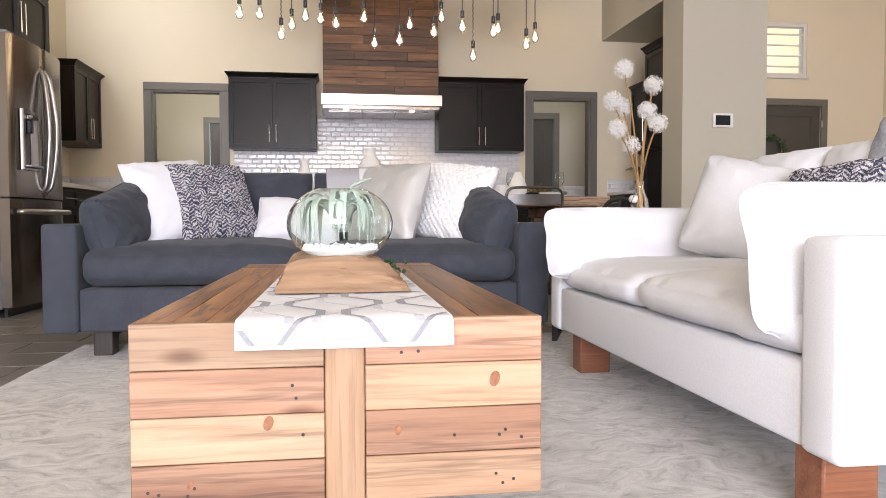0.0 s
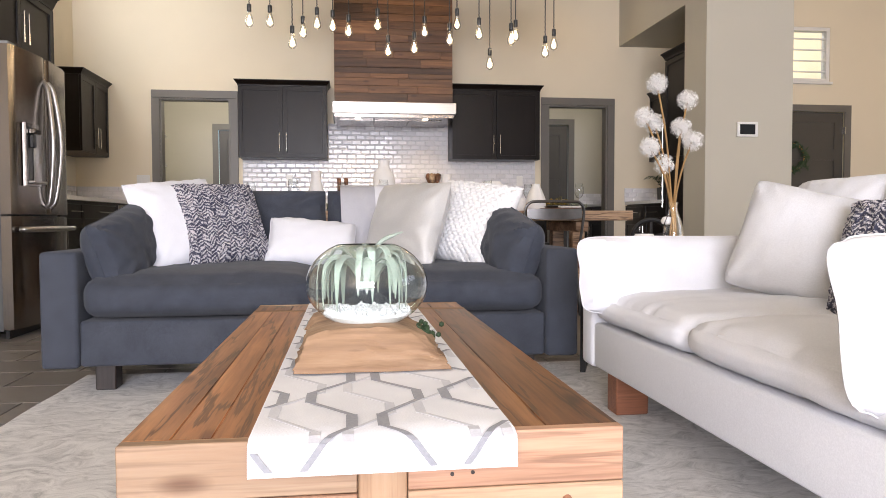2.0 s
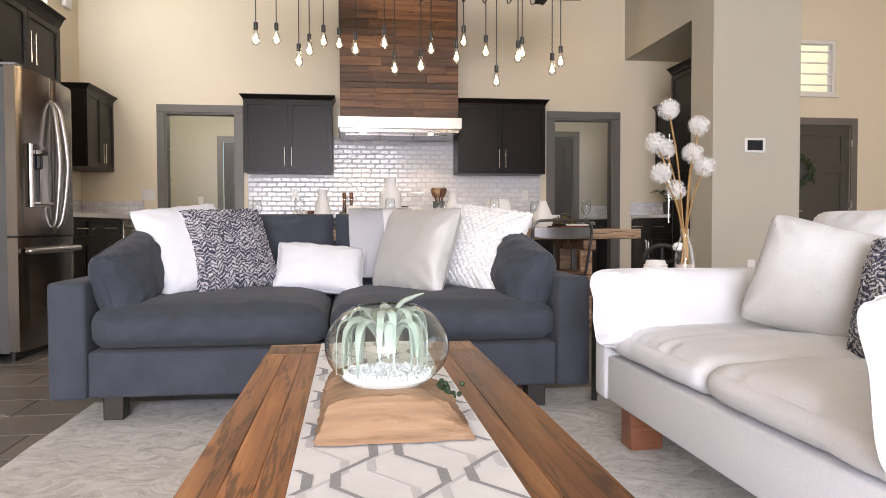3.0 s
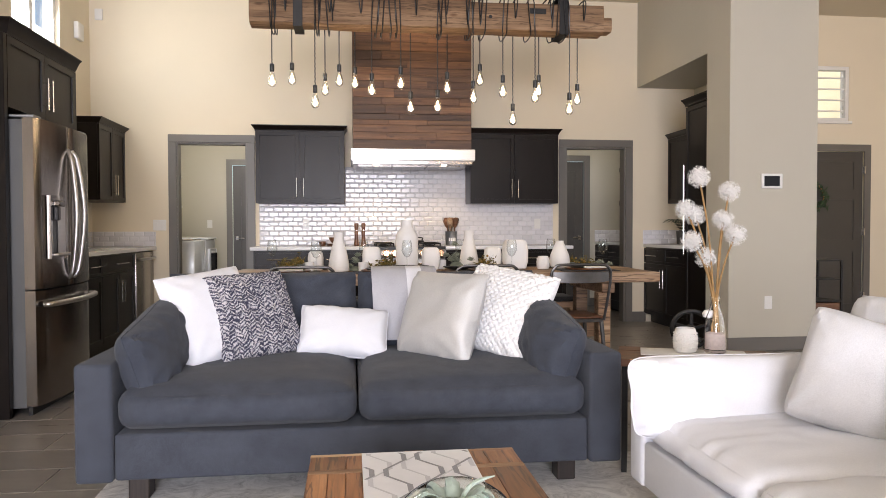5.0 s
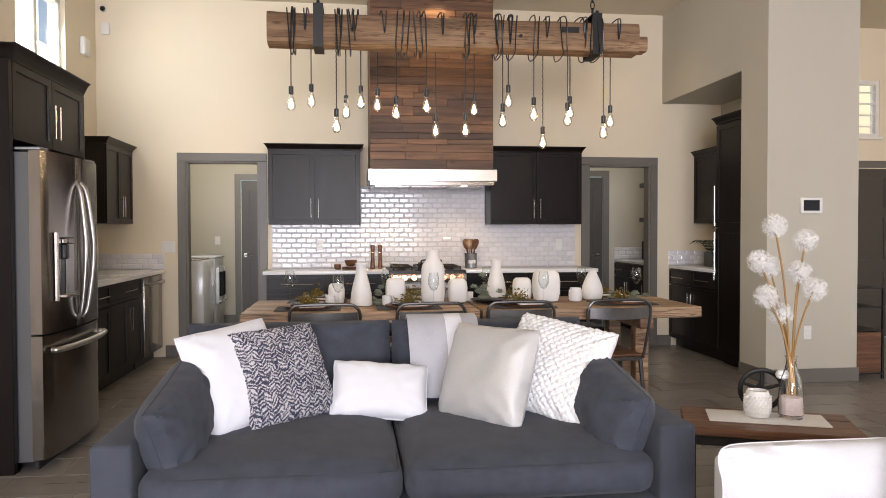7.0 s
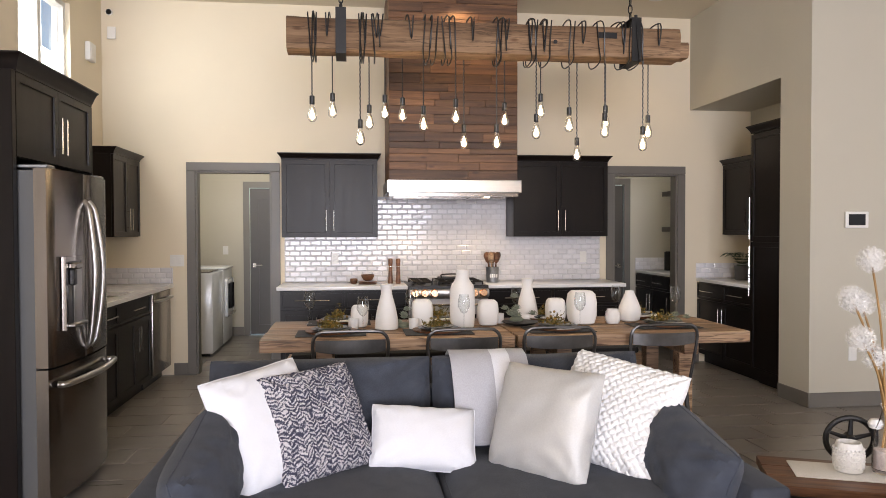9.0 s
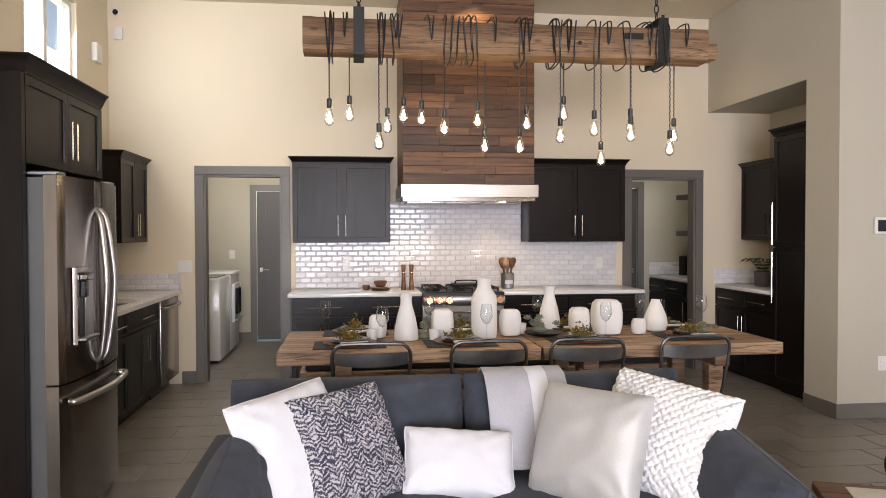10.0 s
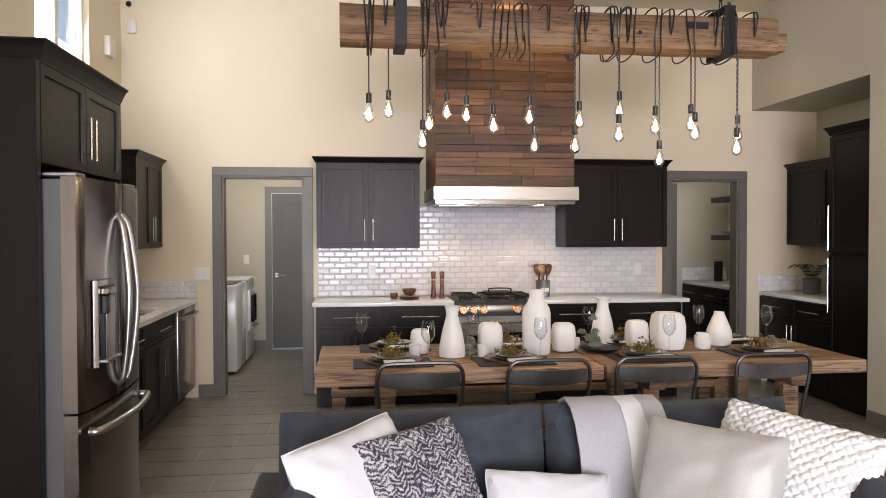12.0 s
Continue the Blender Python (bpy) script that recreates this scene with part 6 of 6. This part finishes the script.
def lattice(x, y, heavy, light, lift=0.0):
    for r_ in range(-1, 13):
        for c_ in (-1, 0, 1):
            cx, cy = x + c_ * hx + (hx / 2 if r_ % 2 else 0), y + r_ * hy
            for sx in (-1, 1):
                strip((cx + sx * gap, cy - 0.026), (cx + sx * gap, cy + 0.026), heavy, 4, lift)
                strip((cx + sx * gap, cy + 0.0261), (cx + sx * (hx / 2 - gap), cy + hy - 0.0261), light, 10, lift)


lattice(-0.018, -7.418, 0.014, 0.0085)
tagged(part("print", bm, PRINT, run, "grey printed lattice"), kind="stuff")
bm = bmesh.new()
lattice(-0.018 + hx * 0.27, -7.418 + hy * 0.45, 0.013, 0.007, 0.0007)
tagged(part("print", bm, fabric("pale_grey_print", (0.60, 0.605, 0.645), (0.55, 0.555, 0.595), 700, bump=0.2), run, "pale grey printed lattice"), kind="stuff")

# split log with the terrarium
bm = bmesh.new()
bmesh.ops.create_cube(bm, size=2)
bmesh.ops.subdivide_edges(bm, edges=bm.edges[:], cuts=16, use_grid_fill=True)
for v in bm.verts:
    c = v.co
    a = Vector((c.x * 0.104, c.y * 0.112, 0))
    top = 0.064 - 0.036 * max(c.x, 0) ** 2.6 - 0.013 * max(-c.x, 0) ** 3 + (0.010 if c.y > 0.4 and c.x < -0.5 else 0)
    z = (c.z + 1) / 2 * top
    lump = noise.noise(Vector((c.x * 2.1, c.y * 2.1, c.z))) * 0.009 + noise.noise(Vector((c.x * 7, c.y * 7, c.z * 6))) * 0.006
    chip = -0.010 * max(noise.noise(Vector((c.x * 3.3 + 4, 2.0, c.z * 2.5))), 0) if c.y < -0.9 else 0
    slant = -0.020 * (c.z - 1) * (-1 if c.y < 0 else 0.4) * abs(c.y)
    v.co = Vector((a.x + lump + 0.010 * (c.z - 1) * -c.x, a.y + lump * 0.5 - chip + slant, max(z + (lump * 0.6 if c.z > 0 else 0), 0)))
solo("split_log", bm, LOG_WOOD, pose(2.118, -7.00, CZ + 0.0065), "split driftwood slab under the terrarium", "log")
LZ = CZ + 0.055
ter = thing("glass_terrarium", pose(2.112, -7.00, LZ), "round glass terrarium with an air plant and white pebbles", "terrarium")
gp = []
for k in range(15):
    a = -1.35 + k * (2.42 / 14)
    gp.append((0.107 * math.cos(a), 0.077 + 0.079 * math.sin(a)))
inner = [(r - 0.0022, z) for r, z in gp[::-1]]
gl = part("globe", lathe(gp + inner[:-1] + [(0.01, gp[0][1] + 0.0025)], 40), GLOBE_GLASS, ter)
gl.visible_shadow = False
bm = bmesh.new()
rp = random.Random(21)
bed = [(0.02, 0.003), (0.045, 0.007), (0.068, 0.018), (0.078, 0.025), (0.074, 0.029), (0.05, 0.026), (0.01, 0.025)]
part("pebble_bed", lathe(bed, 36), PEBBLE, ter, "white pebbles")
for k in range(900):
    a, rr = rp.uniform(0, 6.283), 0.075 * math.sqrt(rp.random())
    zz = 0.025 + 0.05 * (rr / 0.09) ** 4 * 0.16 + rp.uniform(0, 0.007)
    bmesh.ops.create_icosphere(bm, subdivisions=1, radius=rp.uniform(0.0016, 0.0042), matrix=Matrix.Translation((rr * math.cos(a), rr * math.sin(a), zz)))
tagged(part("pebbles", bm, PEBBLE, ter, "white pebbles"), kind="stuff")


def air_leaf(a, reach, height, drop, w, seed):
    """A curled ribbon leaf: up from the heart, over and down along the glass."""
    d = Vector((math.cos(a), math.sin(a), 0))
    s = Vector((-d.y, d.x, 0))
    line = spline([(0, 0, 0), tuple(d * reach * 0.42 + Vector((0, 0, height * 0.85))), tuple(d * reach * 0.82 + Vector((0, 0, height))), tuple(d * reach + Vector((0, 0, height * 0.55))), tuple(d * reach * 1.02 + Vector((0, 0, height * 0.55 - drop)))], 4)
    rows = []
    for k, p in enumerate(line):
        u = k / (len(line) - 1)
        hw = w * (1 - u ** 2.2) * 0.5 + 0.0006
        dn = Vector((0, 0, -hw * 0.5))
        rows.append([p + s * hw + dn, p, p - s * hw + dn])
    return shell(rows, 0.0012)


ap = thing("air_plant", pose(2.112, -7.00, LZ + 0.072), "silver green curly air plant inside the glass globe", "air plant")
for k in range(34):
    a = k * 2.3999 + rp.uniform(-0.2, 0.2)
    lf = part("leaf", air_leaf(a, rp.uniform(0.060, 0.098), rp.uniform(0.046, 0.072), rp.uniform(0.03, 0.075), rp.uniform(0.015, 0.023), k), AIR_PLANT, ap)
part("leaf", tube(spline([(0, 0, 0.03), (0.02, -0.01, 0.075), (0.045, -0.015, 0.09), (0.062, -0.02, 0.096)], 4), [0.004] * 8 + [0.003, 0.0025, 0.002, 0.0015, 0.001], 6), AIR_PLANT, ap)
sc = thing("succulent_sprig", pose(2.218, -6.95, LZ - 0.028), "small green succulent sprig beside the log", "succulent")
tagged(part("leaves", berry_cluster(0.055, 33, 46), LEAF, sc), kind="stuff")

# ---- side table ----
ET = pose(3.235, -4.79, 0, 0, 0, -22)
et = thing("side_table", ET, "walnut topped side table on a black steel frame", "side table")
EW, ED, EZ = 0.66, 0.36, 0.52
for k in range(3):
    part("plank", box(0, EW, -ED + k * ED / 3 + 0.001, -ED + (k + 1) * ED / 3 - 0.001, EZ - 0.035, EZ - 0.001 * (k % 2), 0.003, 1), WALNUT, et)
for x in (0.03, EW - 0.03):
    for y in (-ED + 0.03, -0.03):
        part("leg", box(x - 0.012, x + 0.012, y - 0.012, y + 0.012, 0.0, EZ - 0.0355), IRON, et)
    part("floor_rail", box(x - 0.012, x + 0.012, -ED + 0.043, -0.043, 0.0, 0.02), IRON, et)
part("apron", boxes((0.043, EW - 0.043, -ED + 0.02, -ED + 0.04, EZ - 0.075, EZ - 0.0355), (0.043, EW - 0.043, -0.04, -0.02, EZ - 0.075, EZ - 0.0355)), IRON, et)
cl = thing("linen_runner", ET @ pose(0.10, -0.06, EZ + 0.0005), "folded pale linen runner on the side table", "table runner")
part("cloth", box(0, 0.46, -0.19, 0, 0, 0.006, 0.0025, 2), NAPKIN, cl)
dotted_votive(pose(3.455, -5.04, EZ + 0.007), 1.05)
vs = thing("bottle_vase", pose(3.575, -5.085, EZ + 0.007), "clear glass bottle vase with sand and dandelion stems", "vase")
bp = [(0.030, 0), (0.046, 0.003), (0.050, 0.02), (0.048, 0.10), (0.040, 0.16), (0.024, 0.205), (0.019, 0.23), (0.021, 0.25), (0.025, 0.256), (0.021, 0.256), (0.016, 0.23), (0.021, 0.204), (0.037, 0.158), (0.0455, 0.10), (0.047, 0.02), (0.02, 0.006), (0.002, 0.006)]
gb = part("bottle", lathe(bp, 32), CLEAR, vs)
gb.visible_shadow = False
part("sand", lathe([(0.03, 0.007), (0.0445, 0.02), (0.0435, 0.088), (0.03, 0.094), (0.003, 0.095)], 28), SAND, vs, "pale pink sand")
puff = bmesh.new()
rf = random.Random(9)
for k in range(700):
    d = Vector((rf.gauss(0, 1), rf.gauss(0, 1), rf.gauss(0, 1))).normalized()
    s = d.orthogonal().normalized()
    u = d.cross(s)
    ln = 0.040 * rf.uniform(0.5, 1.2)
    puff.faces.new([puff.verts.new(q) for q in (d * 0.006 + s * 0.0005, d * ln, d * 0.006 - s * 0.0005)])
    for j in range(5):
        a = rf.uniform(0, 6.283)
        tip = d * ln + (s * math.cos(a) + u * math.sin(a)) * 0.011 + d * 0.006
        w = (s * -math.sin(a) + u * math.cos(a)) * 0.0007
        puff.faces.new([puff.verts.new(q) for q in (d * ln + w, tip, d * ln - w)])
puff_mesh = data_of("seed_head", puff, FLUFF)
heads = ((-0.101, 0.792), (0.079, 0.732), (-0.136, 0.648), (-0.076, 0.624), (0.038, 0.602), (0.068, 0.536), (-0.129, 0.507), (-0.043, 0.433))
for k, (dx, z) in enumerate(heads):
    dy = rf.uniform(-0.05, 0.05)
    stem_line = spline([(rf.uniform(-0.015, 0.015), rf.uniform(-0.012, 0.012), 0.09), (dx * 0.10, dy * 0.1, 0.25), (dx * 0.45, dy * 0.5, 0.25 + (z - 0.25) * 0.55), (dx, dy, z)], 5)
    st = part("stem", tube(stem_line, 0.0042, 6), STEM, vs, "dry brown stem")
    piece("seed_head", puff_mesh, st, pose(dx, dy, z, rf.uniform(0, 90), rf.uniform(0, 90), 0))
# spoked iron wheel on the table
wh = thing("iron_wheel", ET @ pose(0.33, -0.035, EZ + 0.098, 8, 0, 4), "black spoked cast iron wheel ornament", "wheel")
part("rim", tube([(math.cos(a) * 0.086, 0, math.sin(a) * 0.086) for a in (k * 0.19635 for k in range(32))], 0.011, 8, closed=True), IRON, wh)
part("hub", tube([(0, -0.022, 0), (0, 0.022, 0)], 0.02, 14), IRON, wh)
for k in range(5):
    a = k * 1.2566 + 0.3
    part("spoke", tube([(math.cos(a) * 0.016, 0, math.sin(a) * 0.016), (math.cos(a) * 0.08, 0, math.sin(a) * 0.08)], [0.010, 0.007], 6), IRON, wh)
fl = thing("ceramic_flower", ET @ pose(0.40, -0.10, EZ + 0.007), "small white ceramic bird-like knob on a stem", "ornament")
part("head", lathe([(0.004, 0.15), (0.022, 0.157), (0.028, 0.172), (0.018, 0.188), (0.003, 0.192)], 16), CERAMIC, fl)
part("stem", tube([(0, 0, 0), (0, 0, 0.152)], 0.005, 8), IRON, fl)


# ---- pieces of walls and floors ----
def bevel_tile(w, h, d=0.008, e=0.010):
    """A bevelled tile in the x-z plane, face to -y."""
    bm = bmesh.new()
    lo = [bm.verts.new((x, 0, z)) for x, z in ((0, 0), (w, 0), (w, h), (0, h))]
    mi = [bm.verts.new((x, -d * 0.45, z)) for x, z in ((0, 0), (w, 0), (w, h), (0, h))]
    hi = [bm.verts.new((x, -d, z)) for x, z in ((e, e), (w - e, e), (w - e, h - e), (e, h - e))]
    for a, b in ((lo, mi), (mi, hi)):
        for k in range(4):
            bm.faces.new((a[k], a[(k + 1) % 4], b[(k + 1) % 4], b[k]))
    bm.faces.new(hi)
    return data_of("tile", bm, TILE, 10)


TW, TH = 0.1035, 0.0530
full_tile = bevel_tile(TW - 0.002, TH - 0.002)
cut_tiles = {}
rtile = random.Random(40)
overflow = []


def tiled(parent, m, x0, x1, z0, z1):
    """Running bond of tiles over a rectangle in the plane of m."""
    row, z = 0, z0
    while z + TH * 0.6 < z1:
        x = x0 - (TW / 2 if row % 2 else 0)
        while x < x1 - 0.012:
            a, b = max(x, x0), min(x + TW, x1)
            w = round(b - a, 3)
            if w > 0.012:
                if w > TW - 0.002:
                    me = full_tile
                else:
                    me = cut_tiles.setdefault(w, None) or bevel_tile(w - 0.002, TH - 0.002, e=min(0.010, w * 0.35))
                    cut_tiles[w] = me
                place = m @ pose(a + 0.001, 0, z + 0.001, rtile.gauss(0, 0.35), 0, rtile.gauss(0, 0.25))
                if len(parent.children) < 300:
                    piece("tile", me, parent, place)
                else:
                    overflow.append((me, place))
            x += TW
        z += TH
        row += 1


bs = thing("backsplash", pose(0, 0, 0), "glossy white bevelled subway tile backsplash", "backsplash", kind="structure")
part("grout", boxes((0.945, 4.255, -0.005, -0.0005, 0.916, 1.374), (1.88, 3.232, -0.005, -0.0005, 1.374, 1.788)), GROUT, bs)
tiled(bs, pose(0, -0.0045, 0), 1.88, 3.232, 0.918 + 9 * TH, 1.788)
tiled(bs, pose(0, -0.0045, 0), 0.945, 4.255, 0.918, 0.918 + 8.65 * TH)
rows_above = bmesh.new()
for me, place in overflow:
    n0 = len(rows_above.verts)
    rows_above.from_mesh(me)
    rows_above.verts.ensure_lookup_table()
    for v in rows_above.verts[n0:]:
        v.co = place @ v.co
tagged(part("tiles_above", rows_above, TILE, bs, "glossy white tiles"), kind="stuff")
bs2 = thing("backsplash", pose(0, 0, 0), "low white subway tile upstand behind the sink run", "backsplash", kind="structure")
part("grout", boxes((WL + 0.002, -0.15, -0.005, -0.0005, 0.916, 1.075)), GROUT, bs2)
tiled(bs2, pose(0, -0.0045, 0), WL + 0.014, -0.15, 0.918, 1.075)
tiled(bs2, pose(WL + 0.001, 0, 0, 0, 0, 90), -2.63, -0.02, 0.918, 1.075)
bs3 = thing("backsplash", pose(0, 0, 0), "low white subway tile upstand in the niche", "backsplash", kind="structure")
part("grout", boxes((5.345, 5.966, -0.005, -0.0005, 0.916, 1.075)), GROUT, bs3)
tiled(bs3, pose(0, -0.0045, 0), 5.345, 5.955, 0.918, 1.075)
bs4 = thing("backsplash", pose(0, 0, 0), "low white subway tile upstand in the pantry", "backsplash", kind="structure")
part("grout", boxes((5.36, 5.958, 1.745, 1.7495, 0.916, 1.075)), GROUT, bs4)
tiled(bs4, pose(0, 1.7455, 0), 5.36, 5.945, 0.918, 1.075)

# boards on the hood
rh = random.Random(17)
hz = 1.907
while hz < H - 0.03:
    hh = min(rh.choice((0.05, 0.06, 0.075, 0.09)), H - 0.003 - hz)
    x = 1.965
    while x < 3.169:
        w = rh.uniform(0.28, 0.85)
        e = x + w if x + w < 3.05 else 3.17
        d = rh.uniform(0.0, 0.006)
        part("board", box(x + 0.0008, e - 0.0008, -0.815 - d, -0.7955, hz + 0.0008, hz + hh - 0.0008, 0.0015, 1), HOOD_WOOD, hood)
        x = e
    for sx in (1.965, 3.1555):
        part("board", box(sx, sx + 0.0145, -0.795, -0.003, hz + 0.0008, hz + hh - 0.0008), HOOD_WOOD, hood)
    hz += hh

# floor tiles, staggered by a third from row to row
FTW, FTH, FG = 0.61, 0.305, 0.009
bm = box(FG / 2, FTW - FG / 2, FG / 2, FTH - FG / 2, -0.006, 0.0, 0.0012, 1)
ft_mesh = data_of("tile", bm, FLOOR_TILE)
flo = thing("floor_tiling", pose(0, 0, 0), "grey brown rectangular porcelain floor tiles", "floor", kind="structure")
rest = bmesh.new()
near, others = [], []
row, y = 0, -11.4 - 10 * 0.305
while y < 3.0:
    x = WL - 0.61 + (row % 3) * FTW / 3
    while x < WR:
        cx, cy = x + FTW / 2, y + FTH / 2
        if x + FTW > WL - 0.02:
            hidden = (0.95 < cx < 4.3 and -9.5 < cy < -5.0)
            vis = -5.6 < cy and WL - 0.14 < x and cx < 6.7 and not hidden
            (near if vis and len(near) < 300 else others).append((x, y))
        x += FTW
    y += FTH
    row += 1
for x, y in near:
    piece("tile", ft_mesh, flo, pose(x, y, 0))
for x, y in others:
    add_box(rest, max(x + FG / 2, WL - 0.13), x + FTW - FG / 2, y + FG / 2, y + FTH - FG / 2, -0.006, 0)
tagged(part("tiles_beyond", rest, FLOOR_TILE, flo, "grey brown floor tiles beyond"), kind="stuff")
